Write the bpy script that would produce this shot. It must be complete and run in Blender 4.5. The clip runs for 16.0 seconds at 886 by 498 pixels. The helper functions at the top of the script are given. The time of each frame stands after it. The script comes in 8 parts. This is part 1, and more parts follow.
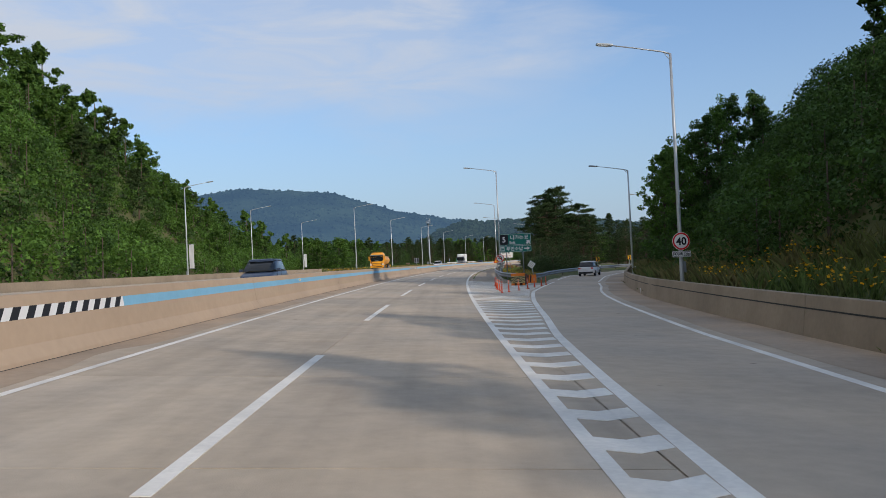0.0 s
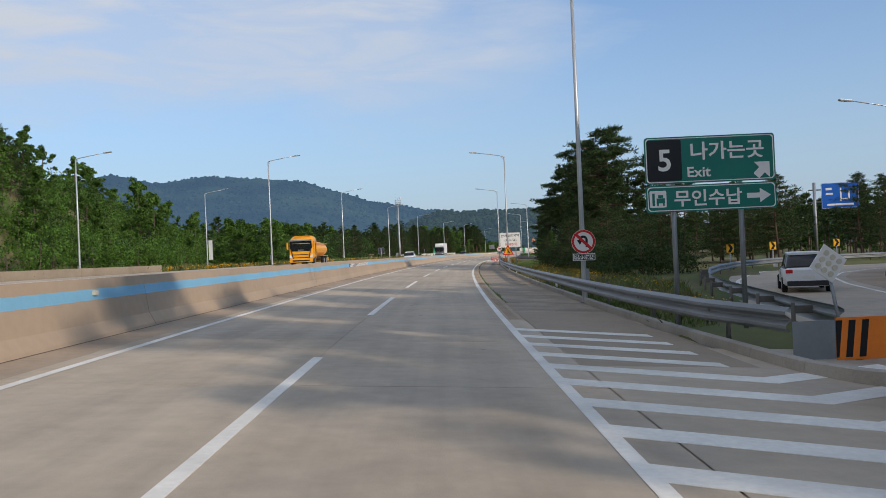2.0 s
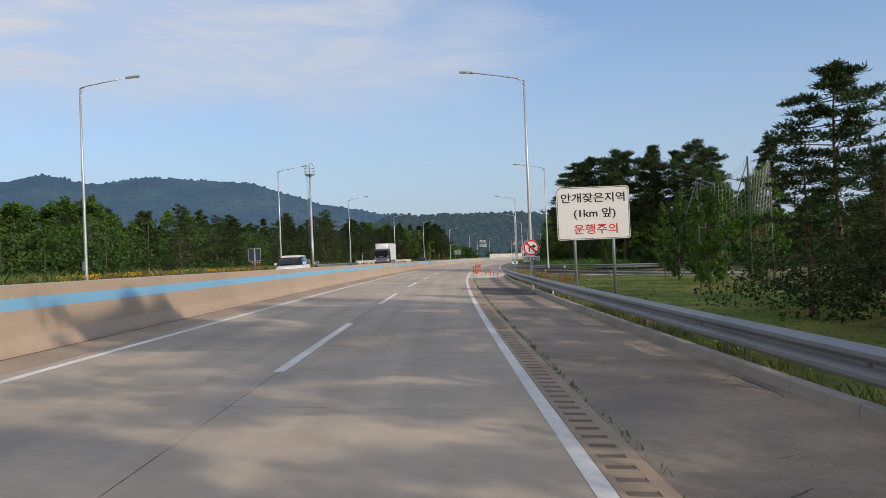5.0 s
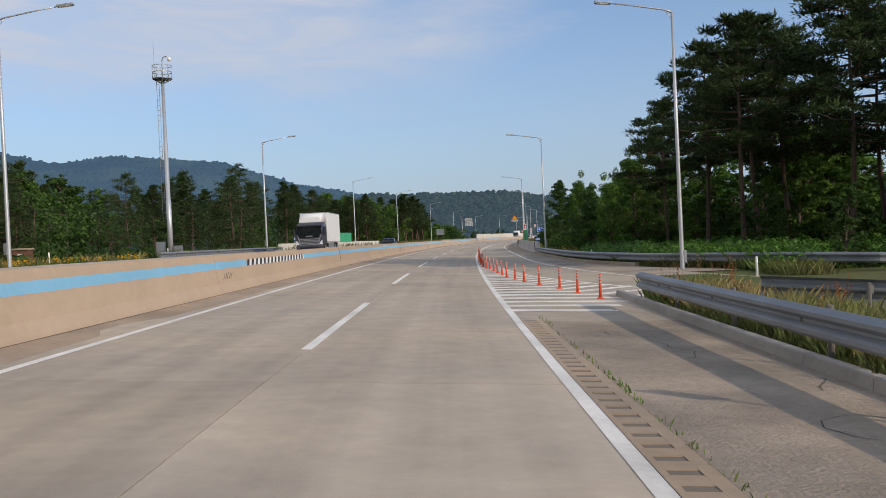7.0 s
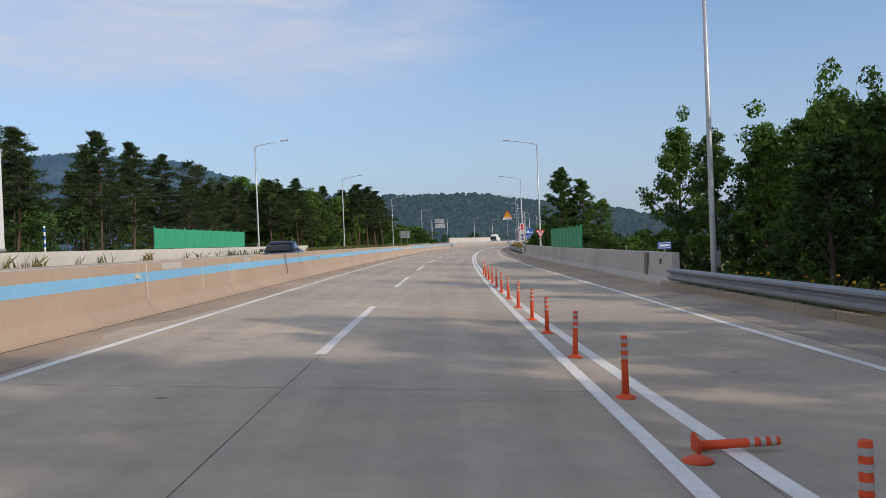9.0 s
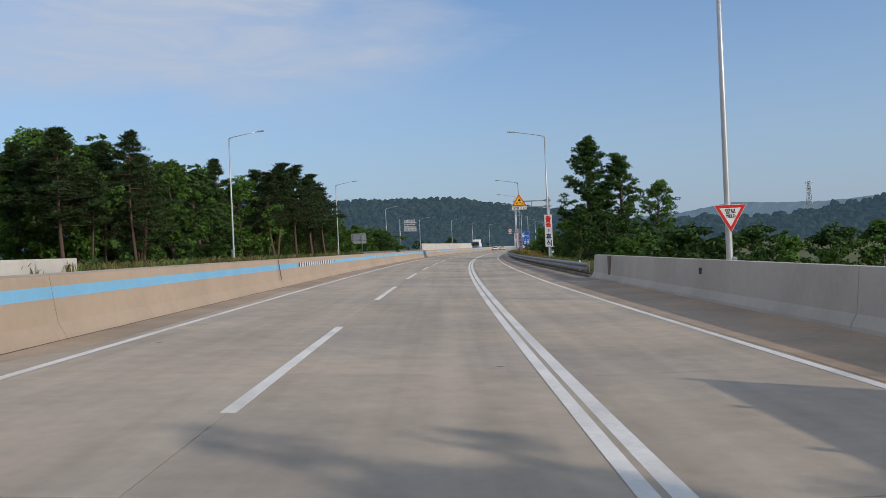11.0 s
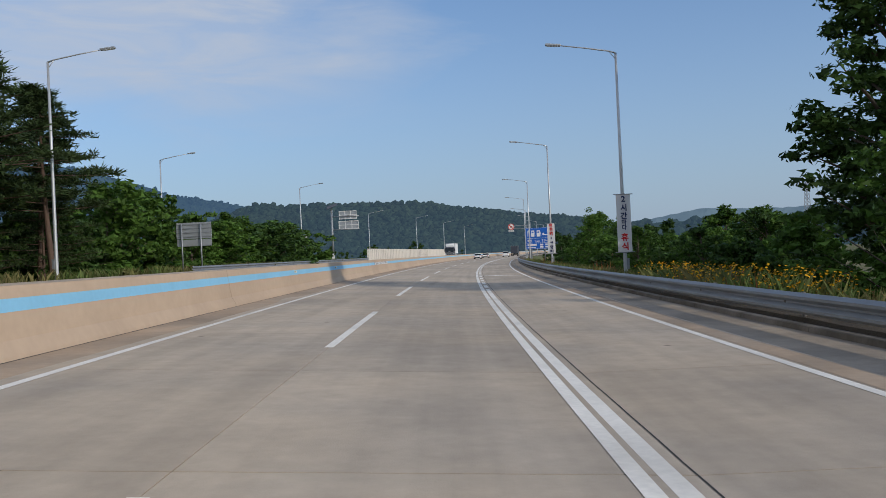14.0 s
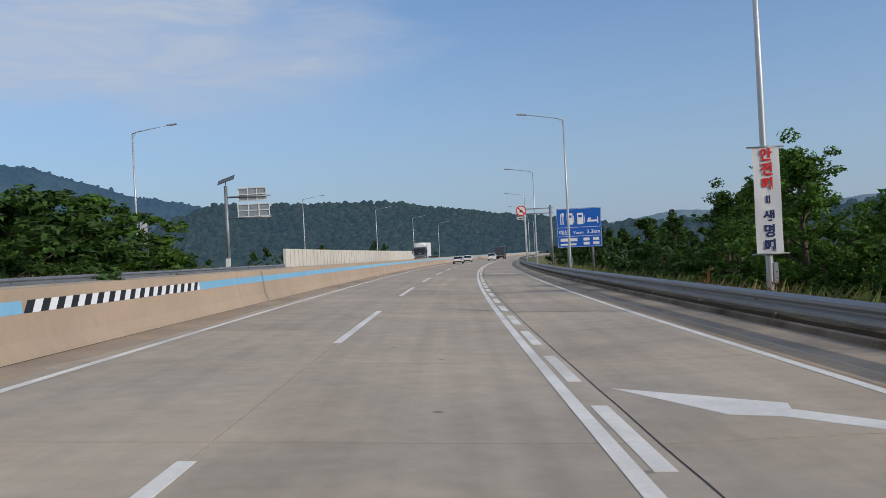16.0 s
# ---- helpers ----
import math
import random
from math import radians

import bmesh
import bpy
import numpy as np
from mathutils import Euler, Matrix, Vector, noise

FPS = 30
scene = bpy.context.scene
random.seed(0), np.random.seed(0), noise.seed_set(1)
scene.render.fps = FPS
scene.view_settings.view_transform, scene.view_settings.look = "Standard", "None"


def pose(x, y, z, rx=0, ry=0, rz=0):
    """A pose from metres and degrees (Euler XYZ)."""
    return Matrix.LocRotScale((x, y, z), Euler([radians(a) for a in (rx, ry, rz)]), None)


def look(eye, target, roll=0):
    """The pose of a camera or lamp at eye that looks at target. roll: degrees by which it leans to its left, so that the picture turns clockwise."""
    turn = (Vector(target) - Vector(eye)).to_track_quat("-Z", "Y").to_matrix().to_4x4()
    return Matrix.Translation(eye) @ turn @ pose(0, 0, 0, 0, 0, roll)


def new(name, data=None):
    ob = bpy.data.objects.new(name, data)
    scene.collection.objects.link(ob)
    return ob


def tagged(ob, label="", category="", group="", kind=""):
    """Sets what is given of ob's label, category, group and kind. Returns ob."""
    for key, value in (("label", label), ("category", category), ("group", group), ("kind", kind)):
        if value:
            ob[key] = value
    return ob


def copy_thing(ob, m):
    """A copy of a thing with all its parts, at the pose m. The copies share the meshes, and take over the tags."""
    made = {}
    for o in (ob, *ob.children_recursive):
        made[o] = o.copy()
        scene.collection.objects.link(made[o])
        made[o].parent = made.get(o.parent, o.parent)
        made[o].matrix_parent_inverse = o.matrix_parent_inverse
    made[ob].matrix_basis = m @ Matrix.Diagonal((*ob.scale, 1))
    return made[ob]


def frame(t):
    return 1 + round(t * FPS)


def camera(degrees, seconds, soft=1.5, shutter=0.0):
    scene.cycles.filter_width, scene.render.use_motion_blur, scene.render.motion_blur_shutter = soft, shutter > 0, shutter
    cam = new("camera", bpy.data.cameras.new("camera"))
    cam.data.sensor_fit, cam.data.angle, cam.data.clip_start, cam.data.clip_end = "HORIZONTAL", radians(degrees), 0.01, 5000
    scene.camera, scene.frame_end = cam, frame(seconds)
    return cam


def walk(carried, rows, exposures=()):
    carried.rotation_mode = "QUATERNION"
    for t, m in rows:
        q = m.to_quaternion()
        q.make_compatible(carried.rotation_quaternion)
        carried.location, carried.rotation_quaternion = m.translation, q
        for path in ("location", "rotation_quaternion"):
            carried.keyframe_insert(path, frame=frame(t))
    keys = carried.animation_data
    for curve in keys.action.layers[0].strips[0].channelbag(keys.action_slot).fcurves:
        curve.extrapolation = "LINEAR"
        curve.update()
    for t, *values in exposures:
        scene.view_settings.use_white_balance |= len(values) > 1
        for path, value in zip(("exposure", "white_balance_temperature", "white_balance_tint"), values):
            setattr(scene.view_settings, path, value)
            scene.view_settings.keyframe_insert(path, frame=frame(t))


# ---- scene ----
cam = camera(56.05, 16.0, soft=0.6, shutter=0.0)
PATH = [
    (0, (2.375, -6.524, 1.697), (2.591, 13.472, 2.043), -2.80),
    (0.5, (2.292, 8.956, 1.702), (2.665, 28.952, 1.880), -2.66),
    (1, (2.295, 24.532, 1.710), (2.829, 44.524, 1.806), -2.57),
    (1.5, (2.544, 40.175, 1.712), (3.220, 60.164, 1.791), -2.55),
    (2, (3.055, 55.358, 1.707), (3.887, 75.341, 1.828), -2.50),
    (2.5, (3.601, 70.015, 1.706), (4.654, 89.986, 1.950), -2.42),
    (3, (4.350, 85.027, 1.702), (5.608, 104.985, 2.022), -2.42),
    (5.5, (10.182, 161.398, 1.682), (12.144, 181.301, 1.861), -2.44),
    (6, (11.563, 176.124, 1.684), (13.648, 196.015, 1.669), -2.55),
    (6.5, (12.922, 190.618, 1.691), (15.155, 210.493, 1.575), -2.52),
    (7, (14.475, 205.649, 1.698), (16.779, 225.514, 1.469), -2.60),
    (7.5, (16.182, 220.889, 1.704), (18.581, 240.744, 1.522), -2.67),
    (8, (17.919, 235.554, 1.711), (20.523, 255.383, 1.577), -2.41),
    (8.5, (19.751, 250.168, 1.719), (22.586, 269.965, 1.572), -2.17),
    (9, (21.965, 265.302, 1.718), (25.050, 285.062, 1.564), -2.27),
    (11.5, (35.754, 344.595, 1.695), (39.611, 364.220, 1.758), -2.58),
    (12, (38.802, 360.492, 1.696), (42.816, 380.085, 1.817), -2.69),
    (12.5, (41.970, 376.117, 1.695), (46.073, 395.691, 1.792), -2.70),
    (13, (44.979, 390.756, 1.698), (49.205, 410.304, 1.762), -2.65),
    (13.5, (48.089, 405.146, 1.699), (52.439, 424.667, 1.787), -2.62),
    (14, (51.354, 419.545, 1.698), (55.865, 439.029, 1.831), -2.68),
    (14.5, (54.831, 434.023, 1.693), (59.487, 453.473, 1.858), -2.86),
    (15, (58.187, 447.887, 1.694), (63.020, 467.294, 1.864), -2.95),
    (15.5, (61.666, 462.082, 1.698), (66.677, 481.443, 1.851), -2.90),
    (16, (65.441, 476.569, 1.697), (70.600, 495.891, 1.868), -2.92),
]
walk(cam, [(t, look(eye, target, roll)) for t, eye, target, roll in PATH], exposures=[(0, 0.0, 6650, 13), (1.5, 0.06, 6850, 13), (3, -0.02, 6800, 14), (5.5, 0.06, 7100, 16), (8, -0.06, 6950, 16), (9, 0.02, 6850, 16), (11.5, -0.2, 6600, 13), (16, -0.22, 6550, 13)])

# ---- world and sun ----
SUN_AZ, SUN_EL = 137.0, 24.0      # degrees clockwise from +y, and above the horizon
world = bpy.data.worlds.new("world")
scene.world = world
world.use_nodes = True
wt = world.node_tree
wn, wl = wt.nodes, wt.links
sky = wn.new("ShaderNodeTexSky")
sky.sky_type = 'NISHITA'
sky.sun_disc = False
sky.sun_elevation = radians(SUN_EL)
sky.sun_rotation = radians(SUN_AZ)
sky.altitude = 0
sky.air_density, sky.dust_density, sky.ozone_density = 1.0, 1.4, 2.8
SKY_STRENGTH = 0.129
# a veil of thin cloud, thickest towards the north-west
tc = wn.new("ShaderNodeTexCoord")
sep = wn.new("ShaderNodeSeparateXYZ")
wl.new(tc.outputs["Generated"], sep.inputs[0])
def wmath(op, a, b=0.0, clamp=False):
    n = wn.new("ShaderNodeMath")
    n.operation, n.use_clamp = op, clamp
    for i, v in enumerate((a, b)):
        if isinstance(v, (int, float)):
            n.inputs[i].default_value = v
        else:
            wl.new(v, n.inputs[i])
    return n.outputs[0]
def wramp(v, a, b):
    return wmath('MULTIPLY', wmath('SUBTRACT', v, a), 1.0 / (b - a), True)
def wnoise(scale, detail, rot, stretch):
    comb = wn.new("ShaderNodeCombineXYZ")
    wl.new(sep.outputs[0], comb.inputs[0])
    wl.new(wmath('MULTIPLY', sep.outputs[2], stretch), comb.inputs[1])
    wl.new(sep.outputs[1], comb.inputs[2])
    cmap = wn.new("ShaderNodeMapping")
    cmap.inputs["Rotation"].default_value = (0, 0, radians(rot))
    wl.new(comb.outputs[0], cmap.inputs[0])
    cn = wn.new("ShaderNodeTexNoise")
    cn.inputs["Scale"].default_value, cn.inputs["Detail"].default_value, cn.inputs["Roughness"].default_value = scale, detail, 0.58
    cn.inputs["Distortion"].default_value = 0.5
    wl.new(cmap.outputs[0], cn.inputs["Vector"])
    return cn.outputs["Fac"]
veil_n = wnoise(3.2, 6, 14, 3.2)
wisp_n = wnoise(5.5, 8, 16, 4.6)
veil = wmath('MULTIPLY', wramp(wmath('ADD', sep.outputs[2], wmath('MULTIPLY', wmath('SUBTRACT', veil_n, 0.5), 0.14)), 0.15, 0.215), wramp(wmath('ADD', sep.outputs[0], wmath('MULTIPLY', wmath('SUBTRACT', veil_n, 0.5), 0.5)), 0.22, 0.0))
thick = wmath('ADD', 0.46, wmath('MULTIPLY', wramp(wisp_n, 0.40, 0.66), 0.5))
cloud = wmath('MULTIPLY', veil, thick)
cmix = wn.new("ShaderNodeMix")
cmix.data_type = 'RGBA'
wl.new(cloud, cmix.inputs[0])
deep = wn.new("ShaderNodeMix")
deep.data_type, deep.blend_type = 'RGBA', 'MULTIPLY'
deep.inputs[0].default_value = 1.0
wl.new(sky.outputs[0], deep.inputs[6])
deep.inputs[7].default_value = (0.95, 1.18, 1.36, 1)
wl.new(deep.outputs[2], cmix.inputs[6])
cmix.inputs[7].default_value = (4.7, 5.15, 5.75, 1)
# pale haze towards the horizon
hz = wmath('POWER', wmath('SUBTRACT', 1.0, wmath('MULTIPLY', wmath('MAXIMUM', sep.outputs[2], 0.0), 2.0), True), 1.7)
hmix = wn.new("ShaderNodeMix")
hmix.data_type = 'RGBA'
wl.new(wmath('MULTIPLY', hz, 0.8), hmix.inputs[0])
wl.new(cmix.outputs[2], hmix.inputs[6])
hmix.inputs[7].default_value = (2.95, 3.85, 5.15, 1)
wl.new(hmix.outputs[2], wn["Background"].inputs[0])
wn["Background"].inputs[1].default_value = SKY_STRENGTH
sun = new("sun", bpy.data.lights.new("sun", 'SUN'))
sun.data.energy, sun.data.angle, sun.data.color = 2.35, radians(0.6), (1.0, 0.91, 0.78)
_a, _e = radians(SUN_AZ), radians(SUN_EL)
sun.matrix_world = look((0, 0, 60), (-50 * math.sin(_a) * math.cos(_e), -50 * math.cos(_a) * math.cos(_e), 60 - 50 * math.sin(_e)))

# ---- materials ----
def surface(name, col, rough=0.8, metal=0.0, vary=0.15, scale=1.0, bump=0.0, bscale=30.0, stain=0.0, island=0.0, obj=0.0, bdist=0.02, spec=0.3, translucent=0.0, coords="Object", tint=None, emit=None):
    """A node material: base colour varied by noise at two scales, per object or per island, with fine relief."""
    m = bpy.data.materials.new(name)
    m.use_nodes = True
    nt = m.node_tree
    n, l = nt.nodes, nt.links
    b = n["Principled BSDF"]
    b.inputs["Roughness"].default_value, b.inputs["Metallic"].default_value = rough, metal
    b.inputs["Specular IOR Level"].default_value = spec
    t = n.new("ShaderNodeTexCoord")
    vec = t.outputs[coords] if coords != "World" else n.new("ShaderNodeNewGeometry").outputs["Position"]
    def noise_tex(sc, detail=4):
        k = n.new("ShaderNodeTexNoise")
        k.inputs["Scale"].default_value, k.inputs["Detail"].default_value = sc, detail
        l.new(vec, k.inputs["Vector"])
        return k.outputs["Fac"]
    def mth(op, a, c):
        k = n.new("ShaderNodeMath")
        k.operation = op
        for i, v in enumerate((a, c)):
            if isinstance(v, (int, float)):
                k.inputs[i].default_value = v
            else:
                l.new(v, k.inputs[i])
        return k.outputs[0]
    f = mth('ADD', 1.0 - vary, mth('MULTIPLY', mth('ADD', noise_tex(scale), noise_tex(scale * 9, 6)), vary))
    if stain:
        r = n.new("ShaderNodeMapRange")
        r.inputs[1].default_value, r.inputs[2].default_value, r.inputs[3].default_value, r.inputs[4].default_value = 0.45, 0.75, 1.0, 1.0 - stain
        l.new(noise_tex(scale * 0.37, 5), r.inputs[0])
        f = mth('MULTIPLY', f, r.outputs[0])
    if island:
        f = mth('MULTIPLY', f, mth('ADD', 1 - island, mth('MULTIPLY', n.new("ShaderNodeNewGeometry").outputs["Random Per Island"], 2 * island)))
    if obj:
        f = mth('MULTIPLY', f, mth('ADD', 1 - obj, mth('MULTIPLY', n.new("ShaderNodeObjectInfo").outputs["Random"], 2 * obj)))
    mul = n.new("ShaderNodeMix")
    mul.data_type, mul.blend_type = 'RGBA', 'MULTIPLY'
    mul.inputs[0].default_value = 1.0
    if tint:
        tm = n.new("ShaderNodeMix")
        tm.data_type = 'RGBA'
        tr = n.new("ShaderNodeMapRange")
        tr.inputs[1].default_value, tr.inputs[2].default_value = 0.38, 0.62
        l.new(noise_tex(scale * 0.6, 3), tr.inputs[0])
        l.new(tr.outputs[0], tm.inputs[0])
        tm.inputs[6].default_value, tm.inputs[7].default_value = (*col, 1), (*tint, 1)
        l.new(tm.outputs[2], mul.inputs[6])
    else:
        mul.inputs[6].default_value = (*col, 1)
    g = n.new("ShaderNodeCombineXYZ")
    for i in range(3):
        l.new(f, g.inputs[i])
    l.new(g.outputs[0], mul.inputs[7])
    l.new(mul.outputs[2], b.inputs["Base Color"])
    if bump:
        k = n.new("ShaderNodeBump")
        k.inputs["Strength"].default_value, k.inputs["Distance"].default_value = bump, bdist
        l.new(noise_tex(bscale, 5), k.inputs["Height"])
        l.new(k.outputs[0], b.inputs["Normal"])
    if translucent:
        tl = n.new("ShaderNodeBsdfTranslucent")
        l.new(mul.outputs[2], tl.inputs[0])
        ms = n.new("ShaderNodeMixShader")
        ms.inputs[0].default_value = translucent
        l.new(b.outputs[0], ms.inputs[1])
        l.new(tl.outputs[0], ms.inputs[2])
        l.new(ms.outputs[0], n["Material Output"].inputs[0])
    # emission, used by the far hills to imitate haze
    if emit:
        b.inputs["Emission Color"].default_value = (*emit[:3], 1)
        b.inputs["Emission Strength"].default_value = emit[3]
    return m

M_slab = surface("concrete_pavement", (0.53, 0.428, 0.315), 0.85, vary=0.24, scale=0.35, bump=0.25, bscale=60, stain=0.18, obj=0.06, coords="World", tint=(0.455, 0.38, 0.295))
def wear_slab(m):
    """Long wheel marks along the lanes (from the slabs' own coordinates), and small oil spots."""
    nt = m.node_tree
    n, l = nt.nodes, nt.links
    b = n["Principled BSDF"]
    src = b.inputs["Base Color"].links[0].from_socket
    uv = n.new("ShaderNodeUVMap")
    uv.uv_map = "lane"
    sp = n.new("ShaderNodeMapping")
    sp.inputs["Scale"].default_value = (0.05, 1.5, 1)
    l.new(uv.outputs[0], sp.inputs[0])
    k = n.new("ShaderNodeTexNoise")
    k.inputs["Scale"].default_value, k.inputs["Detail"].default_value = 1.0, 5
    l.new(sp.outputs[0], k.inputs["Vector"])
    r = n.new("ShaderNodeMapRange")
    r.inputs[1].default_value, r.inputs[2].default_value, r.inputs[3].default_value, r.inputs[4].default_value = 0.34, 0.68, 1.06, 0.86
    l.new(k.outputs["Fac"], r.inputs[0])
    pos = n.new("ShaderNodeNewGeometry").outputs["Position"]
    vo = n.new("ShaderNodeTexVoronoi")
    vo.inputs["Scale"].default_value = 0.55
    l.new(pos, vo.inputs["Vector"])
    sr = n.new("ShaderNodeMapRange")
    sr.inputs[1].default_value, sr.inputs[2].default_value, sr.inputs[3].default_value, sr.inputs[4].default_value = 0.02, 0.05, 0.45, 1.0
    l.new(vo.outputs["Distance"], sr.inputs[0])
    mm = n.new("ShaderNodeMath")
    mm.operation = 'MULTIPLY'
    l.new(r.outputs[0], mm.inputs[0])
    l.new(sr.outputs[0], mm.inputs[1])
    blot = n.new("ShaderNodeTexNoise")
    blot.inputs["Scale"].default_value, blot.inputs["Detail"].default_value, blot.inputs["Roughness"].default_value = 1.4, 8, 0.75
    l.new(pos, blot.inputs["Vector"])
    br = n.new("ShaderNodeMapRange")
    br.inputs[1].default_value, br.inputs[2].default_value, br.inputs[3].default_value, br.inputs[4].default_value = 0.3, 0.7, 0.91, 1.07
    l.new(blot.outputs["Fac"], br.inputs[0])
    m2 = n.new("ShaderNodeMath")
    m2.operation = 'MULTIPLY'
    l.new(mm.outputs[0], m2.inputs[0])
    l.new(br.outputs[0], m2.inputs[1])
    mx = n.new("ShaderNodeMix")
    mx.data_type, mx.blend_type = 'RGBA', 'MULTIPLY'
    mx.inputs[0].default_value = 1.0
    l.new(src, mx.inputs[6])
    l.new(m2.outputs[0], mx.inputs[7])
    l.new(mx.outputs[2], b.inputs["Base Color"])
wear_slab(M_slab)
M_gutter = surface("dusty_gutter_concrete", (0.47, 0.345, 0.235), 0.92, vary=0.3, scale=0.6, bump=0.3, bscale=50, stain=0.3, coords="World", tint=(0.40, 0.31, 0.225))
M_brownslab = surface("brown_concrete_patch", (0.37, 0.29, 0.21), 0.92, vary=0.25, scale=0.5, bump=0.25, bscale=50, stain=0.2, coords="World")
# dark colour puts the grooves' shade, along with some dirt, into their floors
M_groove = surface("shaded_dirty_groove_concrete", (0.19, 0.155, 0.12), 0.95, vary=0.3, scale=2, coords="World")
M_joint = surface("joint_filler", (0.05, 0.048, 0.045), 0.9)
M_asphalt = surface("worn_asphalt", (0.43, 0.34, 0.25), 0.95, vary=0.5, scale=0.9, bump=1.0, bscale=22, bdist=0.03, stain=0.3, coords="World", tint=(0.31, 0.255, 0.195))
M_dirtstrip = surface("dusty_shoulder", (0.44, 0.36, 0.275), 0.95, vary=0.35, scale=0.5, bump=0.5, bscale=45, stain=0.35, coords="World", tint=(0.30, 0.255, 0.205))
M_patch = surface("fresh_asphalt", (0.115, 0.098, 0.082), 0.95, vary=0.55, scale=2.5, bump=0.9, bscale=30, coords="World")
M_paint = surface("road_paint", (0.83, 0.785, 0.70), 0.75, vary=0.3, scale=1.2, stain=0.26, coords="World")
M_barrier = surface("tan_barrier_paint", (0.475, 0.355, 0.25), 0.85, vary=0.16, scale=0.5, bump=0.12, bscale=25, stain=0.14, obj=0.03, coords="World")
M_parapet = surface("parapet_concrete", (0.53, 0.485, 0.43), 0.85, vary=0.22, scale=0.7, bump=0.2, bscale=30, stain=0.2, coords="World")
M_whitewall = surface("pale_concrete", (0.62, 0.57, 0.49), 0.85, vary=0.18, scale=0.7, bump=0.15, stain=0.15, coords="World")
M_ochre = surface("weathered_wall_concrete", (0.37, 0.29, 0.205), 0.9, vary=0.3, scale=0.8, bump=0.3, stain=0.3, coords="World")
M_kerbdirty = surface("dirty_kerb_concrete", (0.27, 0.225, 0.175), 0.95, vary=0.4, scale=1.2, bump=0.5, stain=0.4, coords="World", tint=(0.16, 0.13, 0.095))
M_soil = surface("dead_leaf_soil", (0.085, 0.066, 0.045), 1.0, vary=0.5, scale=3, bump=1.0, bscale=30, bdist=0.03, coords="World")
M_kerb = surface("kerb_concrete", (0.42, 0.375, 0.32), 0.9, vary=0.3, scale=1.5, bump=0.4, stain=0.3, coords="World")
M_blue = surface("blue_band_paint", (0.22, 0.48, 0.66), 0.7, vary=0.14, scale=1.0, stain=0.1, obj=0.06, coords="World")
M_black = surface("black_paint", (0.02, 0.02, 0.022), 0.6)
M_white = surface("white_paint", (0.8, 0.8, 0.78), 0.6, vary=0.1, scale=2)
M_galv = surface("galvanised_steel", (0.30, 0.315, 0.325), 0.55, 0.6, vary=0.2, scale=1.5, bump=0.05, stain=0.2, coords="World")
# posts toned dark to paint in the shade under the rail beam
M_post = surface("shade_dark_post_steel", (0.17, 0.155, 0.135), 0.8, 0.1, vary=0.3, scale=3, stain=0.3, coords="World")
M_pole = surface("lamp_pole_steel", (0.50, 0.51, 0.51), 0.45, 0.55, vary=0.1, scale=2, coords="World")
M_dark = surface("dark_plastic", (0.03, 0.03, 0.033), 0.5)
M_lens = surface("lamp_lens", (0.7, 0.72, 0.74), 0.2)
M_orange = surface("orange_rubber", (0.75, 0.095, 0.03), 0.6, vary=0.2, scale=4, stain=0.3, obj=0.08)
M_refl = surface("grey_reflective_band", (0.42, 0.39, 0.36), 0.4, vary=0.3, scale=6)
M_rust = surface("rusty_steel", (0.16, 0.075, 0.05), 0.85, vary=0.4, scale=2, bump=0.4, stain=0.4)
M_orangep = surface("orange_panel", (0.85, 0.22, 0.03), 0.6, vary=0.2, scale=2, stain=0.2)
M_yellowd = surface("faded_yellow_panel", (0.62, 0.5, 0.22), 0.6, vary=0.2, scale=3, stain=0.2)
M_signgreen = surface("green_sign_sheet", (0.008, 0.17, 0.13), 0.45, vary=0.08, scale=1)
M_signblue = surface("blue_sign_sheet", (0.01, 0.11, 0.46), 0.45, vary=0.08, scale=1)
M_signwhite = surface("white_sign_sheet", (0.78, 0.76, 0.72), 0.5, vary=0.08, scale=1, stain=0.06)
M_signblack = surface("black_sign_print", (0.012, 0.012, 0.014), 0.5)
M_signred = surface("red_sign_print", (0.62, 0.02, 0.02), 0.5, vary=0.08)
M_signnavy = surface("navy_sign_print", (0.02, 0.03, 0.10), 0.5)
M_signyellow = surface("amber_sign_sheet", (0.85, 0.42, 0.02), 0.5, vary=0.08)
M_signback = surface("sign_back_aluminium", (0.38, 0.40, 0.41), 0.5, 0.4, vary=0.15, scale=1.5)
M_panelgreen = surface("green_screen_panel", (0.03, 0.36, 0.17), 0.5, vary=0.12, scale=1)
M_cloth = surface("white_banner_cloth", (0.74, 0.72, 0.70), 0.8, vary=0.08, scale=1, translucent=0.2)
M_bark = surface("grey_brown_bark", (0.11, 0.085, 0.065), 0.95, vary=0.4, scale=3, bump=0.6)
M_pinebark = surface("reddish_pine_bark", (0.105, 0.068, 0.050), 0.95, vary=0.4, scale=3, bump=0.6)
M_leaf = surface("broad_leaves", (0.078, 0.152, 0.026), 0.6, spec=0.15, vary=0.3, scale=0.6, island=0.4, obj=0.22, translucent=0.3)
M_leafdark = surface("dark_leaves", (0.050, 0.098, 0.022), 0.6, spec=0.15, vary=0.3, scale=0.6, island=0.4, obj=0.2, translucent=0.25)
M_needle = surface("pine_needles", (0.042, 0.068, 0.023), 0.65, spec=0.15, vary=0.35, scale=0.8, island=0.35, obj=0.2, translucent=0.15)
M_grass = surface("grass_blades", (0.11, 0.165, 0.04), 0.7, vary=0.2, scale=0.3, island=0.4, coords="World", translucent=0.3, tint=(0.22, 0.18, 0.07))
